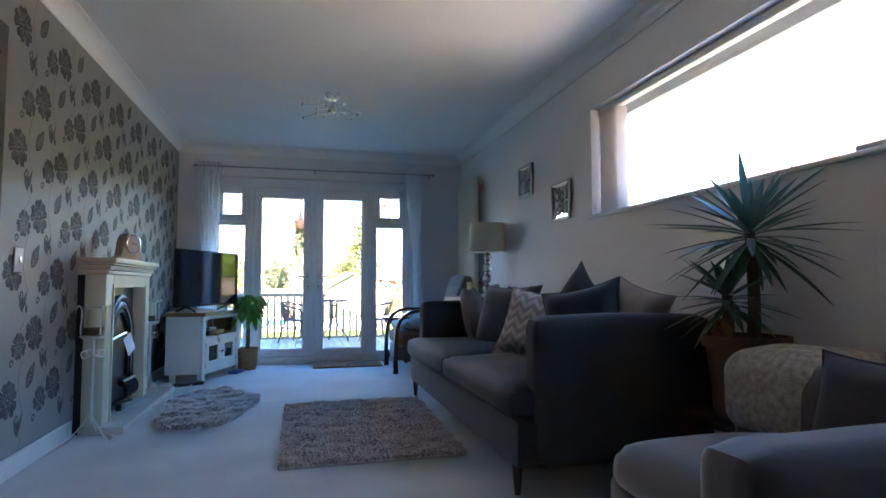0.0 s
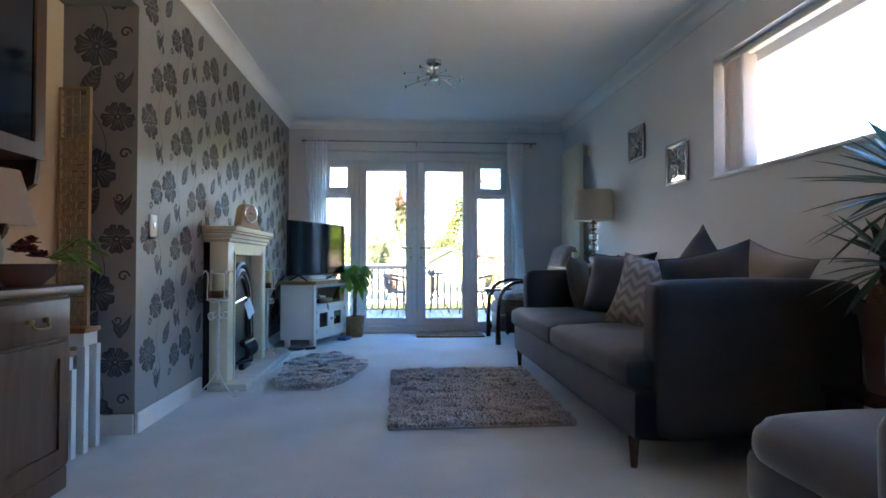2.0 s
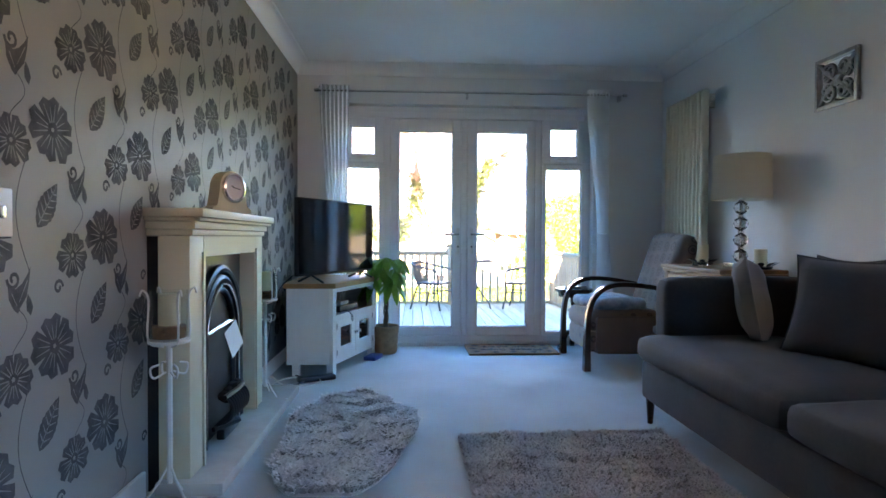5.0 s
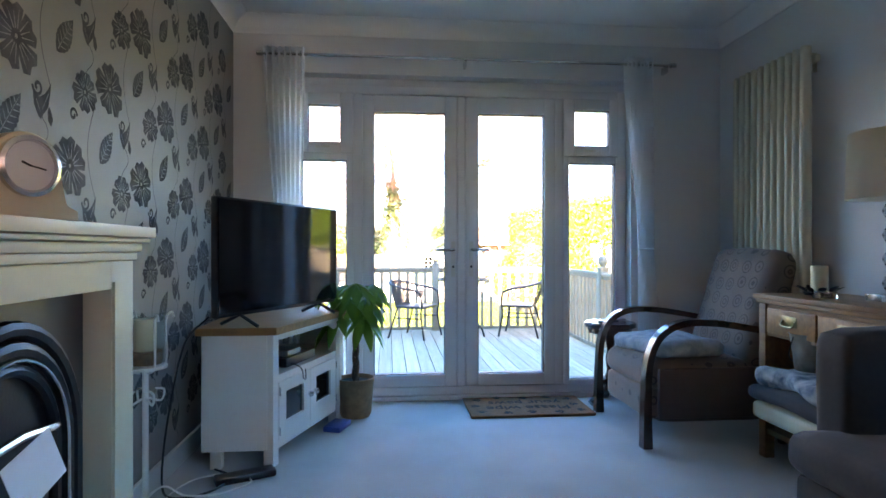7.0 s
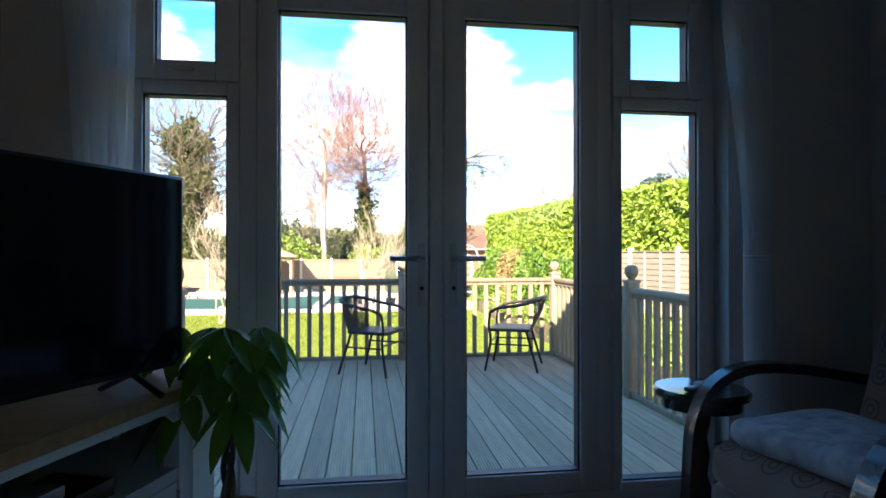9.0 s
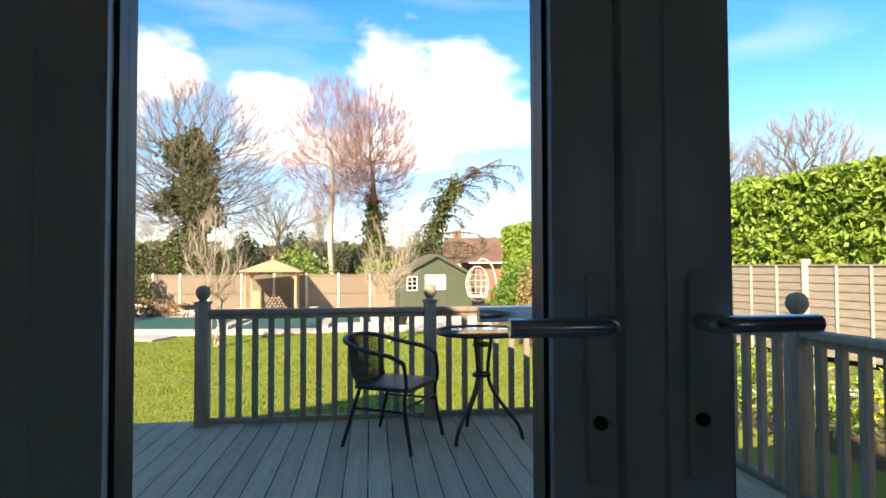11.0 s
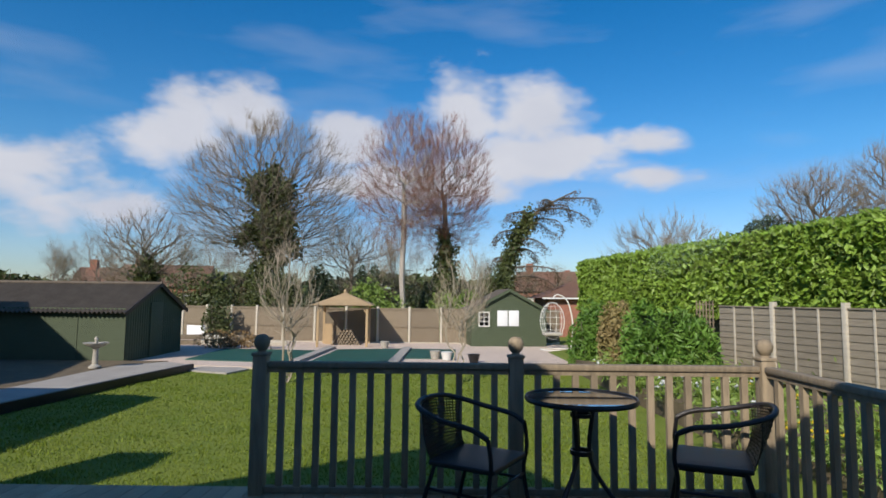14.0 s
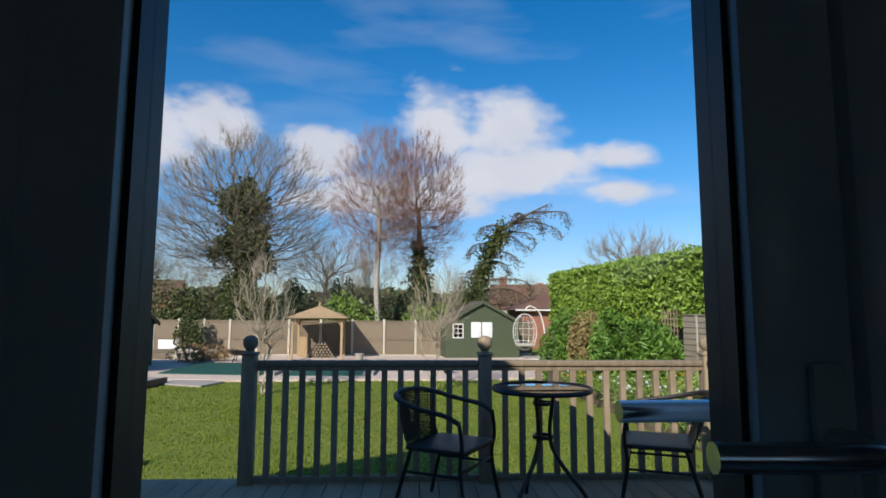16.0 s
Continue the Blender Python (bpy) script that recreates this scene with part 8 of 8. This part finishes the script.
# ---- second sofa by the high window ----
def second_seat():
    s = thing("armchair_sofa", "grey brown velvet snuggle chair with a rounded seat", "armchair", (0, 0, 0))
    y1 = -5.42
    part("base", softbox(B(), 2.30, 3.20, -6.10, -5.32, 0.15, 0.33, 0.05, 10, 0, 0.004), "velvet_brown", s)
    part("seat_cushion", softbox(B(), 2.25, 2.9, -5.97, y1 + 0.02, 0.30, 0.43, 0.07, 12, 0.04, 0.006, 2), "velvet_brown", s)
    part("arm", softbox(B(), 2.12, 3.20, -6.16, -5.99, 0.16, 0.61, 0.05, 12, 0.01, 0.004, 3), "velvet_brown", s)
    part("backrest", softbox(B(), 2.82, 3.24, -6.16, -5.24, 0.2, 0.66, 0.08, 12, 0.02, 0.006, 5), "velvet_brown", s)
    for x in (2.3, 3.1):
        for y in (-6.1, -5.6):
            part("leg", lathe(B(), [(0.014, 0.0), (0.026, 0.16), (0.028, 0.17)], 12, (x, y, 0)), "walnut", s)
    t = thing("throw_blanket", "pale patterned woven throw folded over the chair back", "throw", (0, 0, 0))
    part("cloth", softbox(B(), 2.795, 3.262, -5.60, -5.22, 0.40, 0.685, 0.085, 12, 0.02, 0.012, 6), "throw", t)
    cushion_at("scatter_cushion", "dark charcoal velvet cushion lying against a patterned throw", 0.42, 0.34, 0.13, (2.78, -5.86, 0.56), -16, -90, "velvet_dark")
M["velvet_brown"] = material("grey_brown_velvet", (0.032, 0.028, 0.029), 0.8, vary=0.3, scale=5, fine=60, bump=0.1, sheen=0.6)
second_seat()

def yucca():
    t = thing("yucca_plant", "tall spiky dragon tree in a terracotta pot on a stool", "plant", (3.09, -5.05, 0.0))
    part("stool_seat", box(B(), -0.2, 0.2, -0.18, 0.18, 0.36, 0.39, 0.006), "walnut", t)
    for x in (-0.17, 0.17):
        for y in (-0.15, 0.15):
            part("stool_leg", box(B(), x - 0.018, x + 0.018, y - 0.018, y + 0.018, 0, 0.36), "walnut", t, smooth=False)
    part("pot", lathe(B(), [(0, 0.39), (0.12, 0.39), (0.15, 0.66), (0.165, 0.665), (0.165, 0.71), (0.15, 0.71), (0.145, 0.67), (0, 0.66)], 28), "terracotta", t)
    part("soil", lathe(B(), [(0, 0.66), (0.154, 0.66), (0.154, 0.685), (0, 0.69)], 20), "soil", t)
    rnd = random.Random(21)
    for (bx, by), top, n, L in (((0.0, -0.04), 1.13, 72, 0.37), ((-0.04, 0.05), 0.87, 46, 0.25)):
        part("trunk", tube(B(), bezier([(bx, by, 0.68), (bx * 1.2 + 0.01, by, 0.85 if top > 1 else 0.75), (bx + 0.0, by, top)], 5), 0.026, 8, 0.02), "bark_in", t)
        for k in range(n):
            a = k * 2.399
            u = k / n
            el = radians(-34 + 97 * u + rnd.gauss(0, 10))
            l = L * rnd.uniform(0.75, 1.1) * (1.0 if u < 0.85 else 0.7)
            d = Vector((math.cos(a) * math.cos(el), math.sin(a) * math.cos(el), math.sin(el)))
            base = Vector((bx, by, top - 0.05 + 0.07 * u))
            tip = base + d * l
            tip.x = min(tip.x, 0.17)
            b = B()
            leaf_blade(b, base, tip, 0.03, 0.18 * (1 - u), 6)
            part("leaf", b, "yucca", t)
    b = lathe(B(), [(0, 0), (0.03, 0.0), (0.04, 0.03), (0.025, 0.07), (0, 0.09)], 12)
    o = part("ornament", b, "pebbles", t)
    o.location = (-0.07, 0.05, 0.688)
yucca()

# ---- picture frames ----
def carved_picture(y0, y1, z0, z1, mirrored):
    p = thing("carved_panel", "silver carved wooden wall panel with a mirror behind its fretwork", "wall art", (W - 0.002, (y0 + y1) / 2, (z0 + z1) / 2), 90, "carved wall panels")
    w, h = abs(y1 - y0), z1 - z0
    part("frame", rect_frame(B(), -w / 2, w / 2, -h / 2, h / 2, 0.022, 0.004, 0.024, bev=0.003), "silver", p)
    part("mirror", box(B(), -w / 2 + 0.02, w / 2 - 0.02, 0.004, 0.007, -h / 2 + 0.02, h / 2 - 0.02), "mirror", p, smooth=False)
    for sx in (-1, 1):
        for sz in (-1, 1):
            b = B()
            for r, c in ((0.05, (0.055, 0.055)), (0.028, (0.04, 0.06)), (0.03, (0.075, 0.03))):
                pts = [(sx * (c[0] + r * (1 - 0.5 * i / 14) * math.cos(i * 0.45)), 0.014, sz * (c[1] + r * (1 - 0.5 * i / 14) * math.sin(i * 0.45))) for i in range(15)]
                tube(b, pts, 0.0065, 6)
            tube(b, [(0, 0.014, 0), (sx * 0.05, 0.014, sz * 0.03), (sx * (w / 2 - 0.03), 0.014, sz * (h / 2 - 0.03))], 0.009, 6)
            part("fretwork", b, "silver", p)
    part("boss", lathe(B(), [(0, 0), (0.03, 0), (0.02, 0.006), (0, 0.008)], 16), "silver", p).matrix_basis = pose(0, 0.014, 0, -90)
carved_picture(-2.45, -2.14, 1.69, 1.97, 0)
carved_picture(-3.16, -2.84, 1.405, 1.70, 1)

# ---- radiator ----
def radiator():
    r = thing("radiator", "tall cream vertical column radiator on the wall", "radiator", (W, 0, 0))
    y0, y1, z0, z1 = -1.11, -0.46, 0.35, 2.09
    n = 11
    for k in range(n):
        y = y0 + (y1 - y0) * (k + 0.5) / n
        part("column", softbox(B(), -0.135, -0.075, y - 0.018, y + 0.018, z0, z1, 0.016, 4), "radiator", r)
    for z in (z0 + 0.05, z1 - 0.09):
        part("header", box(B(), -0.073, -0.04, y0, y1, z, z + 0.04, 0.008), "radiator", r)
    for y in (y0 + 0.08, y1 - 0.08):
        part("bracket", box(B(), -0.04, -0.001, y, y + 0.03, z1 - 0.12, z1 - 0.02), "radiator", r, smooth=False)
radiator()

# ---- console table ----
def console():
    c = thing("console_table", "oak console table with two brass handled drawers", "console table", (0, 0, 0))
    x0, x1, y0, y1 = 2.82, 3.22, -2.0, -1.22
    b = box(B(), x0 - 0.02, x1, y0, y1 + 0.02, 0.775, 0.80, 0.005)
    box(b, x0 - 0.01, x1, y0, y1 + 0.01, 0.755, 0.774, 0.004)
    part("top", b, "oak", c)
    for x in (x0, x1 - 0.05):
        for y in (y0, y1 - 0.05):
            part("leg", box(B(), x, x + 0.05, y, y + 0.05, 0, 0.755, 0.003), "oak", c)
    part("apron", box(B(), x0 + 0.01, x1 - 0.01, y0 + 0.051, y1 - 0.051, 0.60, 0.75), "oak", c, smooth=False)
    part("shelf", box(B(), x0 + 0.01, x1 - 0.01, y0 + 0.01, y1 - 0.01, 0.12, 0.145), "oak", c, smooth=False)
    part("side_panel", box(B(), x0 + 0.051, x1 - 0.051, y1 - 0.03, y1 - 0.01, 0.145, 0.75), "oak", c, smooth=False)
    for k in range(2):
        a = y0 + 0.06 + k * 0.335
        d = new("drawer")
        d.parent = c
        part("drawer_front", box(B(), x0 - 0.004, x0 + 0.009, a, a + 0.32, 0.615, 0.735, 0.005), "oaky", d)
        m = a + 0.16
        part("drop_handle", tube(B(), bezier([(x0 - 0.006, m - 0.04, 0.69), (x0 - 0.02, m - 0.035, 0.665), (x0 - 0.02, m + 0.035, 0.665), (x0 - 0.006, m + 0.04, 0.69)], 5), 0.005, 8), "brass", d)
        part("handle_plate", box(B(), x0 - 0.008, x0 - 0.0045, m - 0.05, m + 0.05, 0.66, 0.71, 0.002), "brass", d)
console()

def table_lamp():
    l = thing("table_lamp", "lamp with stacked glass balls and a linen drum shade", "lamp", (3.10, -1.70, 0.8))
    part("base", box(B(), -0.075, 0.075, -0.075, 0.075, 0.0, 0.03, 0.004), "glasslike", l, "clear acrylic square base")
    z = 0.03
    for k in range(4):
        part("glass_ball", lathe(B(), [(0.012, z), (0.036, z + 0.018), (0.046, z + 0.045), (0.036, z + 0.072), (0.012, z + 0.088)], 20), "glasslike", l)
        part("spacer", lathe(B(), [(0.013, z + 0.086), (0.02, z + 0.09), (0.02, z + 0.098), (0.013, z + 0.102)], 14), "chrome", l)
        z += 0.102
    part("stem", tube(B(), [(0, 0, 0.03), (0, 0, 0.52)], 0.006, 8), "chrome", l)
    part("shade", lathe(B(), [(0.174, 0.43), (0.177, 0.43), (0.166, 0.71), (0.163, 0.71), (0.172, 0.432)], 40), "shade", l)
    part("shade_ring", lathe(B(), [(0.02, 0.70), (0.163, 0.70), (0.163, 0.704), (0.02, 0.704)], 30), "shade", l)
M["glasslike"] = material("solid_glass", (0.85, 0.88, 0.88), 0.02, vary=0, bump=0, spec=0.6)
M["glasslike"].node_tree.nodes["Principled BSDF"].inputs["Transmission Weight"].default_value = 0.92
table_lamp()

def candle_dish(x, y, h):
    c = thing("candle_holder", "cream pillar candle in a ring of dark metal leaves", "candle", (x, y, 0.8), 0, "pillar candles")
    part("candle", lathe(B(), [(0, 0.02), (0.036, 0.02), (0.037, h), (0.03, h + 0.002), (0, h - 0.008)], 20), "candle", c)
    part("plate", lathe(B(), [(0, 0), (0.06, 0.0), (0.07, 0.015), (0, 0.018)], 20), "iron", c)
    for k in range(9):
        a = k * 0.7
        b = B()
        leaf_blade(b, (0.05 * math.cos(a), 0.05 * math.sin(a), 0.01), (0.105 * math.cos(a), 0.105 * math.sin(a), 0.05), 0.035, 0.1, 4)
        part("metal_leaf", b, "iron", c)
candle_dish(3.03, -1.36, 0.14)
candle_dish(3.12, -1.88, 0.12)
solo("photo_block", box(B(), -0.04, 0.04, -0.03, 0.03, 0, 0.03, 0.004), "glasslike", "small clear glass block on the console table", "ornament", (2.93, -1.52, 0.8), 10)

# ---- bentwood armchair ----
def bentwood_chair():
    c = thing("bentwood_armchair", "recliner armchair with ring patterned upholstery and dark bentwood arms", "armchair", (2.78, -0.74, 0.0), 0)
    # faces -x: seat front at local x -0.45
    for s in (-1, 1):
        y = s * 0.335
        line = [(-0.475, y, 0.0), (-0.475, y, 0.25), (-0.46, y, 0.45), (-0.40, y, 0.575), (-0.28, y, 0.635), (-0.1, y, 0.635), (0.12, y, 0.60), (0.30, y, 0.565)]
        pts = bezier(line, 6)
        b = B()
        rows = []
        for i, p in enumerate(pts):
            a, q = pts[max(0, i - 1)], pts[min(len(pts) - 1, i + 1)]
            d = (q - a).normalized()
            n = Vector((-d.z, 0, d.x)) * (0.017 + 0.008 * max(0, 1 - i / 8))
            rows.append([b.verts.new(p + n + Vector((0, e, 0))) for e in (-0.028, 0.028)] + [b.verts.new(p - n + Vector((0, e, 0))) for e in (0.028, -0.028)])
        for u, v in zip(rows, rows[1:]):
            for j in range(4):
                b.faces.new((u[j], u[(j + 1) % 4], v[(j + 1) % 4], v[j]))
        b.faces.new(rows[0][::-1]), b.faces.new(rows[-1])
        bmesh.ops.recalc_face_normals(b, faces=b.faces[:])
        part("bentwood_arm", b, "walnut", c)
        part("rear_leg", beam(B(), (0.28, y, 0.0), (0.20, y, 0.30), 0.035, 0.045), "walnut", c, smooth=False)
    part("seat_cushion", softbox(B(), -0.46, 0.16, -0.29, 0.29, 0.27, 0.43, 0.07, 12, 0.02, 0.006, 1), "ringfabric", c)
    part("front_panel", softbox(B(), -0.45, -0.36, -0.285, 0.285, 0.12, 0.29, 0.04, 8, 0, 0.004, 2), "ringfabric", c)
    for s in (-1, 1):
        b = softbox(B(), -0.40, 0.28, s * 0.315 - 0.018, s * 0.315 + 0.018, 0.14, 0.40, 0.015, 6)
        part("side_panel", b, "leather", c, "dark brown upholstered side")
    part("base", softbox(B(), -0.38, 0.25, -0.28, 0.28, 0.10, 0.28, 0.03, 6), "leather", c, "dark underside of the chair")
    b = softbox(B(), -0.09, 0.09, -0.30, 0.30, 0.0, 0.66, 0.075, 14, 0, 0.01, 3)
    o = part("backrest", b, "ringfabric", c)
    o.matrix_basis = pose(0.15, 0, 0.385, 0, 18, 0)
    part("back_shell", softbox(B(), 0.095, 0.13, -0.29, 0.29, 0.0, 0.64, 0.015, 6), "leather", c).matrix_basis = pose(0.15, 0, 0.385, 0, 18, 0)
def ring_fabric():
    m = material("ring_patterned_fabric", (0.22, 0.145, 0.11), 0.85, vary=0.15, scale=8, fine=300, bump=0.25, sheen=0.2)
    nt = m.node_tree
    N, L = nt.nodes.new, nt.links.new
    p = nt.nodes["Principled BSDF"]
    src = p.inputs["Base Color"].links[0].from_socket
    tc, vo = N("ShaderNodeTexCoord"), N("ShaderNodeTexVoronoi")
    vo.inputs["Scale"].default_value, vo.inputs["Randomness"].default_value = 9.5, 0.22
    L(tc.outputs["Object"], vo.inputs["Vector"])
    cr = N("ShaderNodeValToRGB")
    cr.color_ramp.interpolation = "CONSTANT"
    e = cr.color_ramp.elements
    e[0].position, e[0].color = 0.0, (0, 0, 0, 1)
    e[1].position, e[1].color = 0.12, (1, 1, 1, 1)
    for pos, v in ((0.18, 0), (0.30, 1), (0.36, 0)):
        k = e.new(pos)
        k.color = (v, v, v, 1)
    L(vo.outputs["Distance"], cr.inputs[0])
    mx = N("ShaderNodeMix")
    mx.data_type = "RGBA"
    mx.inputs["B"].default_value = (0.06, 0.034, 0.028, 1)
    mu = N("ShaderNodeMath")
    mu.operation = "MULTIPLY"
    mu.inputs[1].default_value = 0.8
    L(cr.outputs[0], mu.inputs[0])
    L(mu.outputs[0], mx.inputs[0])
    L(src, mx.inputs["A"])
    L(mx.outputs["Result"], p.inputs["Base Color"])
    return m
M["ringfabric"] = ring_fabric()
M["leather"] = material("dark_brown_leatherette", (0.13, 0.083, 0.065), 0.6, vary=0.25, scale=8, fine=90, bump=0.12)
bentwood_chair()
M["cushion_print"] = material("blue_grey_print", (0.50, 0.54, 0.55), 0.85, color2=(0.22, 0.28, 0.32), scale=14, fine=30, bump=0.2)
b = softbox(B(), -0.21, 0.21, -0.24, 0.24, 0, 0.085, 0.042, 12, 0.02, 0.012, 5)
solo("seat_pad", b, "cushion_print", "pale blue grey patterned cushion lying on the armchair seat", "cushion", (2.57, -0.76, 0.437), 8)

def side_table():
    s = thing("wine_table", "small dark carved tripod side table", "side table", (2.44, -0.17 - 0.08, 0.0))
    part("top", lathe(B(), [(0, 0.505), (0.15, 0.505), (0.165, 0.512), (0.168, 0.53), (0.16, 0.54), (0, 0.535)], 30), "walnut", s)
    part("apron", lathe(B(), [(0.10, 0.46), (0.14, 0.47), (0.14, 0.505), (0.10, 0.505)], 20), "walnut", s)
    part("column", lathe(B(), [(0.03, 0.12), (0.045, 0.16), (0.022, 0.22), (0.03, 0.3), (0.02, 0.36), (0.035, 0.43), (0.03, 0.47)], 14), "walnut", s)
    for k in range(3):
        a = radians(200 + 120 * k)
        c, n = math.cos(a), math.sin(a)
        part("leg", tube(B(), bezier([(0.02 * c, 0.02 * n, 0.16), (0.08 * c, 0.08 * n, 0.14), (0.12 * c, 0.12 * n, 0.05), (0.155 * c, 0.155 * n, 0.02)], 5), [0.022] * 10 + [0.026] * 6, 8), "walnut", s)
    for x, y, z, mt, nm in ((-0.03, -0.05, 0.54, "plastic", "remote_control"), (0.05, 0.02, 0.54, "silver", "eyeglass_case")):
        solo(nm, box(B(), -0.07, 0.07, -0.02, 0.02, 0, 0.018, 0.006), mt, f"small {'black remote control' if mt == 'plastic' else 'silver case'} lying on the side table", "remote control" if mt == "plastic" else "case", (2.44 + x, -0.25 + y, z), 20)
side_table()

# ---- pile of throws and a jug beside the sofa ----
def throws():
    st = thing("footstool", "pale upholstered footstool with a dark round base", "footstool", (3.0, -1.62, 0))
    part("pad", softbox(B(), -0.29, 0.16, -0.30, 0.30, 0.22, 0.31, 0.03, 8, 0.0, 0.004), "candle", st)
    part("foot", lathe(B(), [(0, 0), (0.2, 0), (0.2, 0.02), (0.05, 0.04), (0.05, 0.22), (0, 0.22)], 24), "iron", st)
    a = thing("folded_blanket", "dark blue folded blanket on the footstool", "blanket", (3.0, -1.62, 0.312))
    part("cloth", softbox(B(), -0.31, 0.16, -0.30, 0.30, 0.0, 0.075, 0.035, 14, 0.01, 0.02, 3), "velvet_dark", a)
    a = thing("fleece_throw", "blue and cream marbled fleece throw piled on a blanket", "blanket", (3.0, -1.62, 0.39))
    part("cloth", softbox(B(), -0.29, 0.16, -0.28, 0.28, 0.0, 0.075, 0.035, 18, 0.015, 0.035, 7), "fleece", a)
    j = thing("enamel_jug", "old painted metal bucket with a wire handle", "bucket", (2.88, -1.50, 0.475))
    part("body", lathe(B(), [(0, 0), (0.065, 0), (0.085, 0.16), (0.09, 0.165), (0.082, 0.16), (0.06, 0.01)], 24), "jug", j)
    part("handle", tube(B(), bezier([(-0.087, 0, 0.15), (-0.07, 0.05, 0.06), (0, 0.09, 0.02), (0.07, 0.05, 0.06), (0.087, 0, 0.15)], 5), 0.0025, 6), "iron", j)
M["fleece"] = material("marbled_fleece", (0.75, 0.75, 0.72), 0.95, color2=(0.07, 0.12, 0.17), scale=16, fine=30, bump=0.6, depth=0.02)
M["jug"] = material("painted_bucket", (0.16, 0.14, 0.10), 0.5, color2=(0.36, 0.33, 0.27), scale=13, fine=30, bump=0.1)
throws()

# ---- curtains and rod ----
def curtains():
    rod = thing("curtain_rod", "thin steel curtain pole above the garden doors", "curtain rod", (0, YF - 0.075, 2.255))
    part("pole", tube(B(), [(0.18, 0, 0), (2.90, 0, 0)], 0.0095, 10), "chrome", rod)
    for x in (0.18, 2.90):
        part("finial", lathe(B(), [(0, -0.02), (0.016, -0.018), (0.016, 0.018), (0, 0.02)], 12), "chrome", rod).matrix_basis = pose(x, 0, 0, 0, 90)
    for x in (0.22, 1.49, 2.86):
        part("bracket", box(B(), x - 0.008, x + 0.008, 0.005, 0.074, -0.045, 0.0), "chrome", rod, smooth=False)
    for nm, xt, xm, xb, side in (("l", (0.20, 0.46), (0.27, 0.44), (0.20, 0.42), 1), ("r", (2.56, 2.76), (2.66, 2.76), (2.66, 2.86), -1)):
        c = thing("curtain", "sheer white voile curtain tied back beside the doors", "curtain", (0, YF - 0.075, 0), 0, "voile curtains")
        b = B()
        rows = []
        n, m = 56, 26
        for j in range(m + 1):
            z = 2.30 - (2.30 - 0.06) * j / m
            t = j / m
            zt = 1.02
            if z > zt:
                u = (2.30 - z) / (2.30 - zt)
                u = u * u * (3 - 2 * u)
                a = xt[0] + (xm[0] - xt[0]) * u
                e = xt[1] + (xm[1] - xt[1]) * u
            else:
                u = (zt - z) / zt
                a = xm[0] + (xb[0] - xm[0]) * u
                e = xm[1] + (xb[1] - xm[1]) * u
            row = []
            for i in range(n + 1):
                s = i / n
                amp = 0.026 * (0.6 + 0.4 * math.sin(t * 3 + 1))
                row.append(b.verts.new((a + (e - a) * s, amp * math.sin(s * 2 * math.pi * 7 + 0.6 * math.sin(t * 4)) + 0.006 * math.sin(s * 40 + t * 9), z)))
            rows.append(row)
        for r0, r1 in zip(rows, rows[1:]):
            for i in range(n):
                b.faces.new((r0[i], r0[i + 1], r1[i + 1], r1[i]))
        part("voile", b, "curtain", c)
        part("tieback", tube(B(), [((xm[0] + xm[1]) / 2 + (xm[1] - xm[0]) * 0.52 * math.cos(k), 0.034 * math.sin(k), 1.02) for k in (i * 0.524 for i in range(13))], 0.006, 6), "curtain", c)
        for k in range(5):
            x = xt[0] + (xt[1] - xt[0]) * (k + 0.5) / 5
            part("eyelet", tube(B(), [(x, 0.02 * math.cos(q), 2.255 - 2.255 + 2.255 + 0.02 * math.sin(q)) for q in (i * 0.628 for i in range(11))], 0.003, 5), "chrome", c)
curtains()

# ---- ceiling light ----
def ceiling_light():
    l = thing("ceiling_light", "chrome sputnik ceiling light with crystal tipped arms", "ceiling light", (1.58, -2.25, 2.5))
    part("canopy", lathe(B(), [(0.0, -0.055), (0.035, -0.055), (0.062, -0.03), (0.065, -0.001), (0.0, -0.001)], 28), "chrome", l)
    part("stem", tube(B(), [(0, 0, -0.05), (0, 0, -0.14)], 0.012, 10), "chrome", l)
    part("hub", lathe(B(), [(0, -0.165), (0.03, -0.16), (0.04, -0.14), (0.03, -0.12), (0, -0.115)], 20), "chrome", l)
    rnd = random.Random(6)
    for k in range(16):
        a = k * 2 * math.pi / 16 + rnd.uniform(-0.1, 0.1)
        L = rnd.uniform(0.13, 0.27)
        el = rnd.uniform(-0.35, 0.2)
        z = -0.12 - 0.03 * (k % 2)
        e = Vector((math.cos(a) * L, math.sin(a) * L, z + el * L))
        part("arm", tube(B(), bezier([(0, 0, z), e * 0.5 + Vector((0, 0, z * 0.5 + 0.01)), e], 4), 0.0028, 6), "chrome", l)
        b = lathe(B(), [(0, -0.016), (0.008, -0.008), (0.009, 0.006), (0, 0.016)], 8, tuple(e))
        part("crystal", b, "glasslike", l)
ceiling_light()
